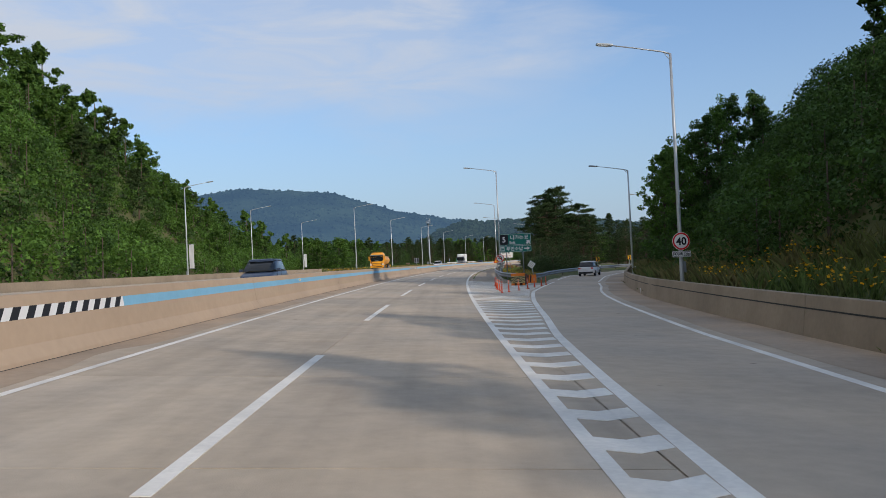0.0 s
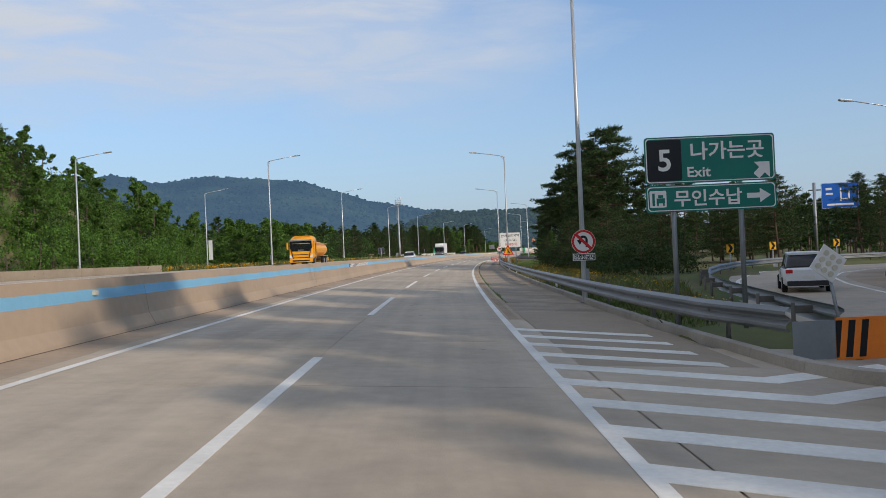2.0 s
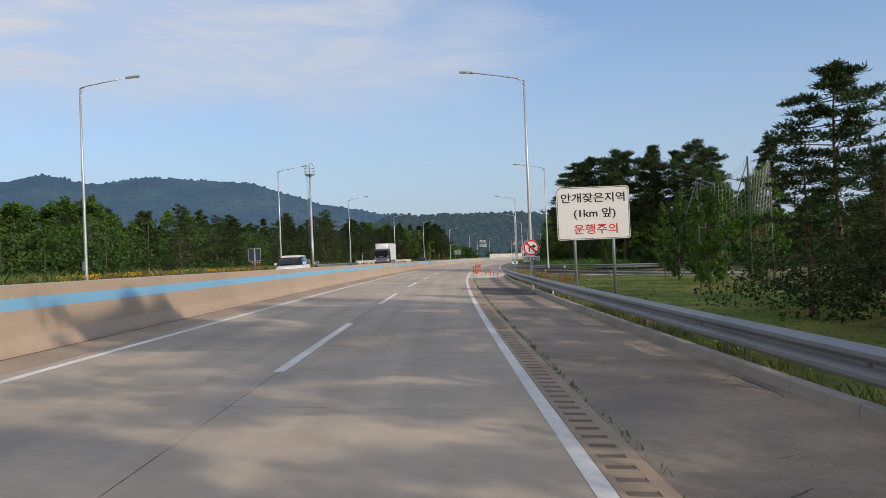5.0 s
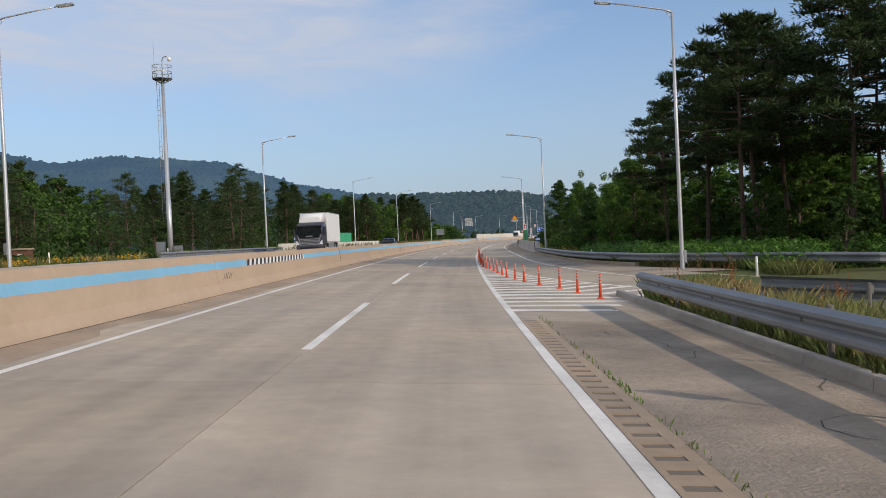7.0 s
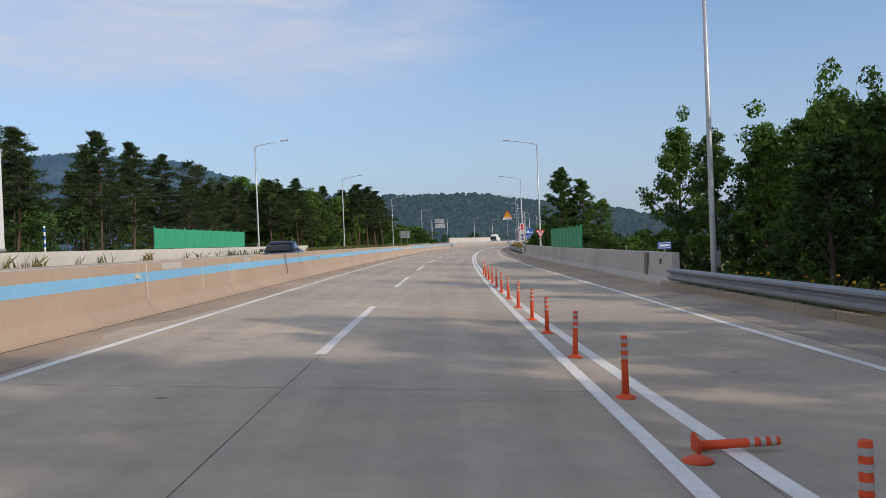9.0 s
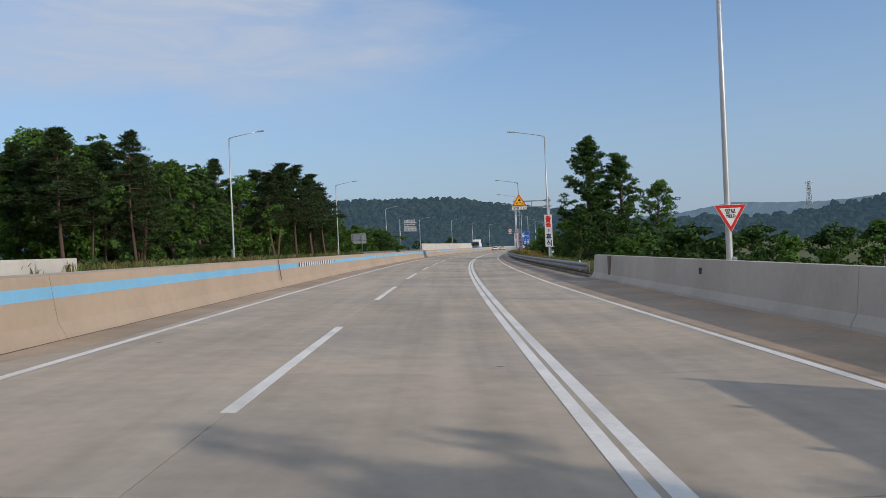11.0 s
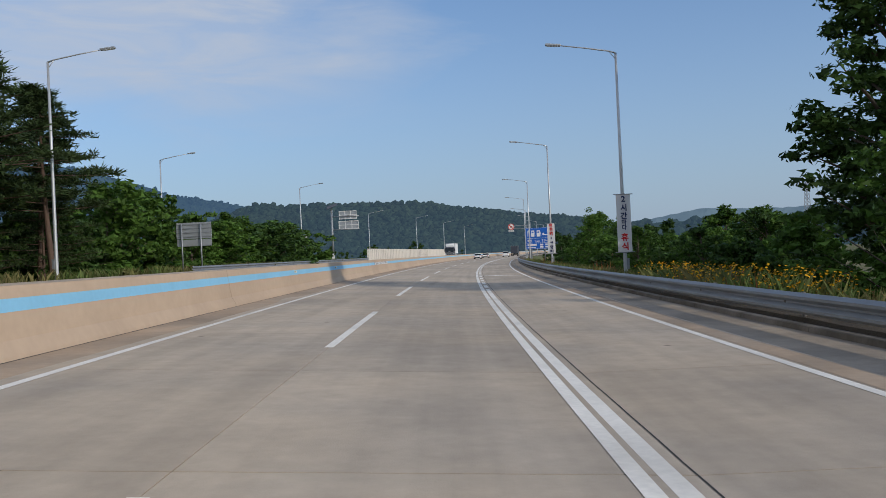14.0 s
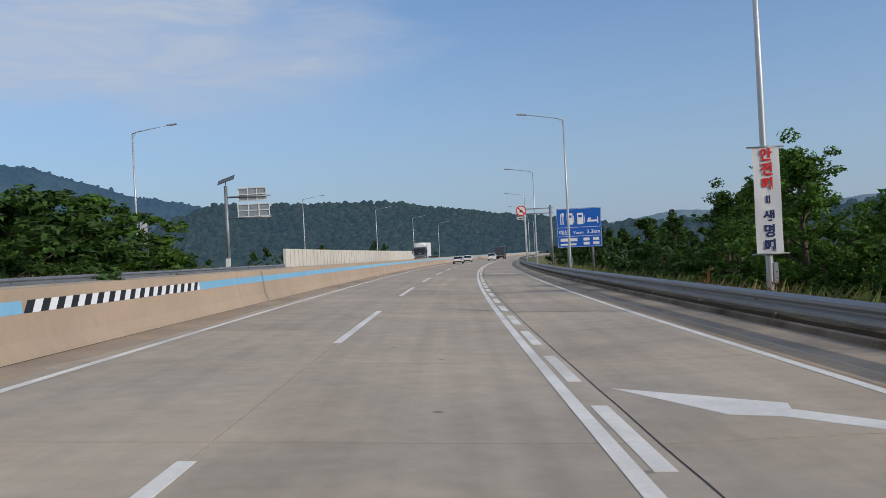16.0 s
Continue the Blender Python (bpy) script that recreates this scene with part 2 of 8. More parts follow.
M_straw = surface("straw_grass_blades", (0.34, 0.27, 0.11), 0.75, vary=0.2, scale=0.3, island=0.35, coords="World", translucent=0.3, tint=(0.17, 0.20, 0.06))
M_lawn = surface("mown_grass_blades", (0.13, 0.215, 0.045), 0.7, vary=0.25, scale=0.4, island=0.4, coords="World", translucent=0.3, tint=(0.20, 0.235, 0.07))
M_weed = surface("lush_weed_leaves", (0.10, 0.22, 0.035), 0.55, vary=0.25, scale=0.6, island=0.25, translucent=0.35, coords="World")
M_drygrass = surface("dry_reddish_stalks", (0.33, 0.13, 0.05), 0.8, vary=0.2, island=0.35, translucent=0.2)
M_flower = surface("yellow_petals", (0.85, 0.48, 0.01), 0.6, vary=0.1, island=0.25, translucent=0.2)
M_ground = surface("grassy_ground", (0.10, 0.125, 0.035), 0.95, vary=0.4, scale=0.15, bump=0.8, bscale=8, stain=0.25, coords="World", tint=(0.16, 0.135, 0.06))
# the blue emission of these three paints the haze of distance onto the hills
M_woods = surface("hazy_glow_wooded_hill", (0.014, 0.023, 0.018), 0.95, vary=0.5, scale=0.012, coords="World", tint=(0.028, 0.042, 0.026), bump=0.6, bscale=0.07, bdist=5, spec=0.0, island=0.2, emit=(0.24, 0.49, 0.90, 0.18))
M_woods2 = surface("hazy_glow_ridge", (0.016, 0.028, 0.019), 0.95, vary=0.5, scale=0.03, coords="World", tint=(0.026, 0.038, 0.022), bump=0.6, bscale=0.12, bdist=4, spec=0.0, island=0.3, emit=(0.32, 0.57, 0.88, 0.095))
M_woods3 = surface("hazy_glow_far_ridge", (0.07, 0.10, 0.10), 0.9, vary=0.3, scale=0.004, coords="World", spec=0.0, emit=(0.30, 0.47, 0.68, 0.26))
M_glass = surface("tinted_glass", (0.012, 0.015, 0.018), 0.08, spec=0.6)
M_tyre = surface("tyre_rubber", (0.02, 0.02, 0.021), 0.9)
M_carwhite = surface("white_car_paint", (0.78, 0.78, 0.77), 0.3, spec=0.5)
M_carblue = surface("dark_blue_car_paint", (0.035, 0.055, 0.10), 0.3, spec=0.5)
M_truckyellow = surface("orange_yellow_truck_paint", (0.86, 0.36, 0.015), 0.35, spec=0.5, vary=0.06)
M_truckdark = surface("dark_grey_truck_paint", (0.045, 0.05, 0.065), 0.35, spec=0.5)
M_boxwhite = surface("white_box_panel", (0.76, 0.75, 0.72), 0.5, vary=0.06)
M_redlight = surface("red_lamp_lens", (0.55, 0.02, 0.02), 0.3)
M_netting = surface("grey_netting", (0.5, 0.52, 0.54), 0.8)
M_cream = surface("cream_plastic", (0.6, 0.55, 0.42), 0.6)

# ---- the road's line: s metres along the dashed lane line, d metres to its right ----
S0, S1 = -160, 1600
PSI = [(-50, -1.623), (0, 0.001), (50, 1.64), (100, 3.344), (150, 4.915), (200, 6.392), (250, 7.937), (300, 9.374), (350, 10.785), (400, 12.201), (450, 13.742), (500, 15.413), (550, 17.114), (600, 18.729), (650, 20.275), (700, 21.781), (750, 23.262), (800, 24.732)]   # heading in degrees clockwise from +y
BANK = 0.0533
def psi(s):
    if s <= PSI[0][0]:
        return PSI[0][1]
    for (a, p), (b, q) in zip(PSI, PSI[1:]):
        if s <= b:
            return p + (q - p) * (s - a) / (b - a)
    return PSI[-1][1]
LINE = {0: (0.0, 0.0)}
_x = _y = 0.0
for _s in range(0, S1 + 2):
    _h = radians(psi(_s + 0.5))
    _x, _y = _x + math.sin(_h), _y + math.cos(_h)
    LINE[_s + 1] = (_x, _y)
_x = _y = 0.0
for _s in range(0, S0 - 2, -1):
    _h = radians(psi(_s - 0.5))
    _x, _y = _x - math.sin(_h), _y - math.cos(_h)
    LINE[_s - 1] = (_x, _y)
def lerp_table(table, s):
    if s <= table[0][0]:
        return table[0][1]
    for (a, p), (b, q) in zip(table, table[1:]):
        if s <= b:
            return p + (q - p) * (s - a) / (b - a)
    return table[-1][1]
def smooth(a, b, x):
    t = min(1.0, max(0.0, (x - a) / (b - a)))
    return t * t * (3 - 2 * t)
def H(s, d):
    """Height of the carriageway's banked surface."""
    if d <= 4.45:
        return -BANK * d
    return -BANK * 4.45 - BANK * (d - 4.45) * min(1.0, max(0.0, (245 - s) / 30))
def OPP(d):
    """Height of the opposite carriageway."""
    return 0.55 - 0.066 * (d + 5.6)
def A(s, d, z):
    """World place of station s, offset d, height z."""
    i = math.floor(s)
    f = s - i
    (xa, ya), (xb, yb) = LINE[i], LINE[i + 1]
    a = radians(psi(s))
    return Vector((xa + (xb - xa) * f + d * math.cos(a), ya + (yb - ya) * f - d * math.sin(a), z))
def R(s, d, z=0.0):
    """The same with z above the carriageway."""
    return A(s, d, H(s, d) + z)
def at(s, d, z, turn=0.0):
    """A pose there, x across to the right, y along the road."""
    return Matrix.Translation(A(s, d, z)) @ pose(0, 0, 0, 0, 0, -psi(s) + turn)

# ---- mesh helpers ----
def mesh_of(bm, name, material):
    me = bpy.data.meshes.new(name)
    bm.to_mesh(me)
    bm.free()
    if material:
        for m in (material if isinstance(material, (list, tuple)) else [material]):
            me.materials.append(m)
    return me
def part(name, bm, material, parent, label=""):
    ob = new(name, mesh_of(bm, name, material) if isinstance(bm, bmesh.types.BMesh) else bm)
    ob.parent = parent
    if label:
        ob["label"] = label
    return ob
def thing(name, m, label, category, group="", kind=""):
    ob = new(name)
    ob.empty_display_size = 0.1
    ob.matrix_world = m
    return tagged(ob, label, category, group, kind)
def box(bm, x0, x1, y0, y1, z0, z1, bevel=0.0):
    v = [bm.verts.new((x, y, z)) for z in (z0, z1) for y in (y0, y1) for x in (x0, x1)]
    fs = [bm.faces.new([v[i] for i in q]) for q in ((0, 2, 3, 1), (4, 5, 7, 6), (0, 1, 5, 4), (2, 6, 7, 3), (0, 4, 6, 2), (1, 3, 7, 5))]
    if bevel:
        es = list({e for f in fs for e in f.edges})
        bmesh.ops.bevel(bm, geom=es, offset=bevel, segments=2, affect='EDGES', profile=0.6)
    return bm
def tube(bm, pts, radii, n=10, cap=True):
    """A round tube through points."""
    rings = []
    pts = [Vector(p) for p in pts]
    for i, p in enumerate(pts):
        t = (pts[min(i + 1, len(pts) - 1)] - pts[max(i - 1, 0)]).normalized()
        u = t.cross(Vector((0.31, 0.95, 0.05))).normalized() if abs(t.z) > 0.9 else t.cross(Vector((0, 0, 1))).normalized()
        w = t.cross(u)
        r = float(radii[i] if isinstance(radii, (list, tuple)) else radii)
        rings.append([bm.verts.new(p + r * (math.cos(2 * math.pi * k / n) * u + math.sin(2 * math.pi * k / n) * w)) for k in range(n)])
    for a, b in zip(rings, rings[1:]):
        for k in range(n):
            f = bm.faces.new((a[k], a[(k + 1) % n], b[(k + 1) % n], b[k]))
            f.smooth = True
    if cap:
        bm.faces.new(rings[0][::-1])
        bm.faces.new(rings[-1])
    return bm
def disc(bm, c, r, y0, y1, n=40):
    """A round plate in the x-z plane."""
    a = [bm.verts.new((c[0] + r * math.cos(2 * math.pi * k / n), y0, c[1] + r * math.sin(2 * math.pi * k / n))) for k in range(n)]
    b = [bm.verts.new((v.co.x, y1, v.co.z)) for v in a]
    bm.faces.new(a)
    bm.faces.new(b[::-1])
    for k in range(n):
        bm.faces.new((a[k], b[k], b[(k + 1) % n], a[(k + 1) % n]))
    return bm
def plate(bm, pts, y0, y1):
    """A flat plate with the outline pts (x, z), from y0 to y1."""
    a = [bm.verts.new((x, y0, z)) for x, z in pts]
    b = [bm.verts.new((x, y1, z)) for x, z in pts]
    bm.faces.new(a)
    bm.faces.new(b[::-1])
    for k in range(len(a)):
        bm.faces.new((a[k], b[k], b[(k + 1) % len(a)], a[(k + 1) % len(a)]))
    bmesh.ops.recalc_face_normals(bm, faces=bm.faces)
    return bm
def rounded(w, h, r, n=5, cx=0.0, cz=0.0):
    pts = []
    for sx, sz, a0 in ((1, 1, 0), (-1, 1, 90), (-1, -1, 180), (1, -1, 270)):
        for k in range(n + 1):
            a = radians(a0 + 90 * k / n)
            pts.append((cx + sx * (w / 2 - r) + r * math.cos(a), cz + sz * (h / 2 - r) + r * math.sin(a)))
    return pts
def ring(bm, pts, inner, y0, y1):
    """A flat frame between two outlines with the same count of points."""
    n = len(pts)
    rows = [[bm.verts.new((x, y, z)) for x, z in o] for o in (pts, inner) for y in (y0, y1)]
    for k in range(n):
        j = (k + 1) % n
        bm.faces.new((rows[0][k], rows[0][j], rows[2][j], rows[2][k]))
        bm.faces.new((rows[1][j], rows[1][k], rows[3][k], rows[3][j]))
        bm.faces.new((rows[0][j], rows[0][k], rows[1][k], rows[1][j]))
        bm.faces.new((rows[2][k], rows[2][j], rows[3][j], rows[3][k]))
    bmesh.ops.recalc_face_normals(bm, faces=bm.faces)
    return bm
def text_mesh(words, size, width=None, thick=0.003, bold=0.0):
    """Letters as a mesh in the x-z plane, facing -y, centred on the origin. width: total width to fit."""
    cu = bpy.data.curves.new("letters", 'FONT')
    cu.body, cu.size, cu.extrude, cu.offset = words, size, thick, bold
    cu.align_x, cu.align_y = 'CENTER', 'CENTER'
    cu.resolution_u = 3
    ob = bpy.data.objects.new("letters", cu)
    scene.collection.objects.link(ob)
    bpy.context.view_layer.update()
    me = bpy.data.meshes.new_from_object(ob.evaluated_get(bpy.context.evaluated_depsgraph_get()))
    bpy.data.objects.remove(ob)
    bpy.data.curves.remove(cu)
    me.materials.clear()
    xs = [v.co.x for v in me.vertices] or [0]
    ys = [v.co.y for v in me.vertices] or [0]
    cx, cy = (min(xs) + max(xs)) / 2, (min(ys) + max(ys)) / 2
    k = width / max(1e-6, max(xs) - min(xs)) if width else 1.0
    for v in me.vertices:
        x, y, z = v.co
        v.co = ((x - cx) * k, -z, y - cy)
    return me
def lettering(words, size, x, z, y, material, parent, width=None, bold=0.0, name="lettering"):
    me = text_mesh(words, size, width, bold=bold)
    me.materials.append(material)
    ob = new(name, me)
    ob.parent = parent
    ob.location = (x, y, z)
    return ob
def strip(name, stations, profile, material, parent=None, close=False, smooth_shade=False):
    """Sweeps a profile, profile(s) -> [(d, z)], along the road."""
    bm = bmesh.new()
    prev = None
    for s in stations:
        row = [bm.verts.new(A(s, d, z)) for d, z in profile(s)]
        if prev:
            n = len(row)
            for k in range(n if close else n - 1):
                j = (k + 1) % n
                f = bm.faces.new((prev[k], prev[j], row[j], row[k]))
                f.smooth = smooth_shade
        elif close:
            bm.faces.new(row[::-1])
        prev = row
    if close:
        bm.faces.new(prev)
    bmesh.ops.recalc_face_normals(bm, faces=bm.faces)
    ob = new(name, mesh_of(bm, name, material))
    if parent:
        ob.parent = parent
        ob.matrix_parent_inverse = parent.matrix_world.inverted()
    return ob
def span(a, b, step):
    n = max(1, round((b - a) / step))
    return [a + (b - a) * i / n for i in range(n + 1)]
def slab_box(bm, pts, z_top, thick):
    """A thin piece with the plan pts [(s, d)], its top z_top above the carriageway."""
    a = [bm.verts.new(R(s, d, z_top)) for s, d in pts]
    b = [bm.verts.new(R(s, d, z_top - thick)) for s, d in pts]
    bm.faces.new(a)
    for k in range(len(a)):
        j = (k + 1) % len(a)
        bm.faces.new((a[j], a[k], b[k], b[j]))
    bmesh.ops.recalc_face_normals(bm, faces=bm.faces)
    return bm

# ---- ground ----
GORE_R = [(-60, 3.9), (-15, 4.45), (0, 4.74), (6, 4.92), (15, 5.36), (22, 5.95), (28, 6.35), (35, 6.85), (44, 7.66), (48, 8.05), (61, 10.05), (81, 13.2), (88, 14.6), (95, 16.1), (104, 18.9), (113, 22.7), (118.4, 25.9), (122.5, 29.5), (126, 36)]
RAMP_R = [(-60, 8.3), (5, 8.8), (16, 9.35), (23, 9.9), (33, 10.75), (42, 11.7), (50, 12.8), (61, 14.65), (75, 16.6), (86, 19.0), (96.6, 21.8), (103.5, 24.2), (109.3, 27.2), (113.5, 31), (116, 38)]
WALL_R = [(-60, 10.9), (10, 11.45), (16, 11.75), (25, 12.35), (40, 13.6), (57, 16.1), (75, 19.0), (86, 21.5), (96.6, 24.5), (103.5, 27.2), (109, 30.8), (113, 36), (119, 52)]
EXIT_OUT = [(81, 13.2), (88, 14.6), (95, 16.1), (104, 18.9), (113, 22.7), (118.4, 25.9), (122.5, 29.5), (125, 34), (125.6, 40), (124, 47), (119, 57)]
EXIT_IN = [(75, 16.6), (86, 19.0), (96.6, 21.8), (103.5, 24.2), (109.3, 27.2), (113.5, 31), (115.8, 36), (116, 41), (114.5, 47), (111, 54)]
EXIT_RAIL = [(72.5, 10.3), (79, 11.5), (88, 13.0), (96, 14.9), (104, 17.3), (110.6, 19.9), (117, 23.3), (122, 27), (125.5, 31), (127.6, 36), (128, 42), (126, 50)]
def RZ(s, d):
    """Height of the exit ramp, which leaves the banked road and runs level."""
    k = smooth(70, 86, s)
    return H(s, d) * (1 - k) - 0.6 * k
ACC_R = [(256, 8.5), (266, 8.05), (278, 7.95), (296, 8.1), (340, 7.8), (373, 7.5), (450, 7.6), (510, 7.7), (573, 8.2), (1400, 8.2)]
EDGE_R = [(225, 10.4), (297, 10.35), (376, 10.3), (450, 9.75), (520, 9.6), (600, 9.9), (1400, 9.9)]
HILL_L = [(-160, 22), (60, 24), (85, 25.5), (106, 26.5), (129, 24.5), (146, 23), (160, 18.5), (175, 15), (189, 12), (206, 11), (218, 7), (228, 3), (238, 0)]
TOE_L = [(-160, -21), (60, -22), (95, -35), (140, -39), (200, -44)]
# HILL_R before s = 12 lies out of view, raised to shade the road
HILL_R = [(-160, 11), (-45, 12), (0, 11), (12, 9), (22, 9.5), (32, 11.5), (50, 11.5), (60, 10.5), (76, 8), (86, 5.5), (95, 3.0), (130, 0.8), (150, 0)]
RAIL_IN = [(244, 15.3), (247, 14.0), (251, 12.4), (259, 10.9), (268, 10.3), (297, 10.1)]
def terrain(s, d):
    if d < -17.4:
        z = OPP(-17.4) - 0.12 - 0.02 * min(20, -17.4 - d)
        toe = lerp_table(TOE_L, s)
        z += lerp_table(HILL_L, s) * smooth(toe, toe - 24, d) * (1 - 0.9 * smooth(toe - 70, toe - 230, d)) if d < toe else 0.0
        if s > 495:
            z -= 3.0 * smooth(-22, -34, d) * smooth(495, 540, s)
        return z + 0.5 * noise.noise(Vector((s * 0.06, d * 0.06, 0))) * smooth(-19, -30, d)
    if d < 4:
        return min(H(s, max(d, -5)) if d > -5 else OPP(d), 1.3) - 0.5
    if s < 150:
        w = lerp_table(WALL_R, s) + 0.9
        g = H(s, d) - 0.45
        if d > w and s < 119:
            g = RZ(s, w) + 0.75 + (lerp_table(HILL_R, s) * smooth(w + 1, w + 19, d) + 0.12 * min(d - w, 40) * smooth(100, 84, s)) * (1 - 0.9 * smooth(w + 70, w + 230, d))
        elif s > 72 and d > 7.6:
            g = H(s, 7.6) + 0.02 if s > 127.8 or d < lerp_table(EXIT_RAIL[:10], s) + 0.3 else RZ(s, d) - 0.1
        return g + 0.3 * noise.noise(Vector((s * 0.08, d * 0.08, 3))) * smooth(9, 20, d) * (s > 72) * (s > 128 or d > w)
    if s < 232:
        return (H(s, 7.6) + 0.03 - 0.01 * (d - 7.6)) if d > 7.55 else H(s, d) - 0.45
    e = lerp_table(EDGE_R, s)
    if d < e + 0.35:
        return H(s, d) - 0.45
    if 243 < s < 264 and d < lerp_table(RAIL_IN, s) + 0.1:
        return H(s, d) - 0.45
    base = H(s, e) + 0.02
    drop = lerp_table([(232, 0.0), (275, 0.3), (300, 6.0), (370, 6.0), (390, 2.2), (440, 1.6), (480, 2.0), (520, 2.8), (600, 4.0)], s)
    return base - drop * smooth(e + 1.2, e + 9, d) + 0.3 * noise.noise(Vector((s * 0.08, d * 0.08, 3))) * smooth(e + 1, e + 6, d)

def build_ground():
    ds = [-1400, -900, -600, -420, -300, -220, -160, -120, -95, -80, -70, -62, -56, -50, -46, -42, -39, -36, -33, -30, -27, -25, -23, -21.5, -20, -19, -18.2, -17.45, -17.3, -12, -8, -5.3, 0, 4.4, 7.5, 7.62, 8.2, 9, 10, 10.8, 11.6, 12.4, 13.2, 14, 15, 16, 17.5, 19, 21, 23, 25, 27, 30, 33, 37, 42, 48, 56, 66, 80, 100, 130, 170, 230, 320, 450, 700, 1000]
    ss = [S0 + 6 * i for i in range(int((1000 - S0) / 6) + 1)] + [1020 + 60 * i for i in range(9)]
    rows = [[A(s, d, terrain(s, d)) for d in ds] for s in ss]
    n = len(ds)
    verts = [v for r in rows for v in r]
    faces = [(i * n + k, i * n + k + 1, (i + 1) * n + k + 1, (i + 1) * n + k) for i in range(len(ss) - 1) for k in range(n - 1)]
    me = bpy.data.meshes.new("ground")
    me.from_pydata(verts, [], faces)
    me.materials.append(M_ground)
    for p in me.polygons:
        p.use_smooth = True
    tagged(new("ground", me), "grassy roadside ground with dry patches", "ground", kind="structure")
build_ground()

# the plain beyond, out to the horizon
_bm = bmesh.new()
bmesh.ops.create_circle(_bm, cap_ends=True, segments=64, radius=4600)
for _v in _bm.verts:
    _v.co.z = -7.5
tagged(new("ground_beyond", mesh_of(_bm, "ground_beyond", M_ground)), "flat green farmland reaching the horizon", "ground", kind="structure")

# ---- distant hills ----
def ridge(name, origin, dist, depth, table, material, label, rough, step=0.25):
    """A wooded ridge: heights follow elevations (azimuth, degrees) seen from the origin."""
    verts, faces = [], []
    azs = np.arange(table[0][0], table[-1][0] + step / 2, step)
    rs = [-1.0, -0.8, -0.62, -0.46, -0.32, -0.2, -0.1, 0.0, 0.12, 0.3, 0.6]
    for a in azs:
        el = lerp_table(table, a)
        top = math.tan(radians(el)) * dist + 1.7
        for r in rs:
            rr = dist + r * depth
            x, y = origin[0] + rr * math.sin(radians(a)), origin[1] + rr * math.cos(radians(a))
            k = (1 - abs(r)) if r < 0 else 1 - r * 0.6
            k = k ** 1.15
            z = -8 + (top + 8) * k
            p = Vector((x, y, 0))
            z += k * rough * (noise.noise(p * 0.006) * 1.2 + noise.noise(p * 0.02) * 0.5) * (0.35 if r == 0 else 1.0)
            z += rough * 0.10 * noise.noise(p * 0.11) + rough * 0.16 * (noise.noise(p * 0.05))
            verts.append((x, y, z))
    n = len(rs)
    for i in range(len(azs) - 1):
        for k in range(n - 1):
            faces.append((i * n + k, (i + 1) * n + k, (i + 1) * n + k + 1, i * n + k + 1))
    me = bpy.data.meshes.new(name)
    me.from_pydata(verts, [], faces)
    me.materials.append(material)
    return tagged(new(name, me), label, "hills", kind="structure")
_t = (1 + 5 ** 0.5) / 2
ICO_V = np.array([(-1, _t, 0), (1, _t, 0), (-1, -_t, 0), (1, -_t, 0), (0, -1, _t), (0, 1, _t), (0, -1, -_t), (0, 1, -_t), (_t, 0, -1), (_t, 0, 1), (-_t, 0, -1), (-_t, 0, 1)]) / math.sqrt(1 + _t * _t)
ICO_F = np.array([(0, 11, 5), (0, 5, 1), (0, 1, 7), (0, 7, 10), (0, 10, 11), (1, 5, 9), (5, 11, 4), (11, 10, 2), (10, 7, 6), (7, 1, 8), (3, 9, 4), (3, 4, 2), (3, 2, 6), (3, 6, 8), (3, 8, 9), (4, 9, 5), (2, 4, 11), (6, 2, 10), (8, 6, 7), (9, 8, 1)])
def crowns_on(hill, n, r0, r1, seed, label, rmax):
    """Tree crowns scattered over a distant hill, each a rough dome."""
    rng = np.random.default_rng(seed)
    me = hill.data
    co = np.array([v.co for v in me.vertices])
    q = np.array([p.vertices for p in me.polygons])
    a, b, c, d = (co[q[:, i]] for i in range(4))
    area = np.linalg.norm(np.cross(c - a, d - b), axis=1)
    area *= (a[:, 2] > -7)
    k = rng.choice(len(q), n, p=area / area.sum())
    u, w = rng.uniform(size=(n, 1)), rng.uniform(size=(n, 1))
    p = (a[k] * (1 - u) + b[k] * u) * (1 - w) + (d[k] * (1 - u) + c[k] * u) * w
    r = rng.uniform(r0, r1, (n, 1, 1))
    v = ICO_V[None] * rng.uniform(0.7, 1.25, (n, 12, 1)) * r * np.array([1, 1, 1.1]) + p[:, None] + np.array([0, 0, 0.15]) * r
    f = ICO_F[None] + 12 * np.arange(n)[:, None, None]
    m = bpy.data.meshes.new("canopy")
    m.from_pydata(v.reshape(-1, 3).tolist(), [], f.reshape(-1, 3).tolist())
    m.materials.append(me.materials[0])
    tagged(new("distant_canopy", m), label, "woods", kind="stuff")
_mountain = ridge("backdrop_mountain", (9, 161), 1850, 900, [(-75, 2.0), (-60, 3.5), (-45, 4.5), (-35, 5.2), (-26, 5.5), (-22.2, 5.81), (-20.4, 6.35), (-17.5, 5.75), (-14.1, 6.0), (-10.6, 5.94), (-7.7, 5.56), (-2.9, 4.25), (-0.5, 3.6), (2.1, 3.05), (6, 2.2), (12, 1.2)], M_woods, "wooded mountain in the distance, blue haze added as a glow", 14, 0.15)
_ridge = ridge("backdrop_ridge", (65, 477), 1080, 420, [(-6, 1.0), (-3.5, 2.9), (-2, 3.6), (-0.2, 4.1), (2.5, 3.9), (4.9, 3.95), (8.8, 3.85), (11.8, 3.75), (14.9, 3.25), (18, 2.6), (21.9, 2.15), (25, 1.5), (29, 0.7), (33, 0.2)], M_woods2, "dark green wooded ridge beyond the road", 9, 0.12)
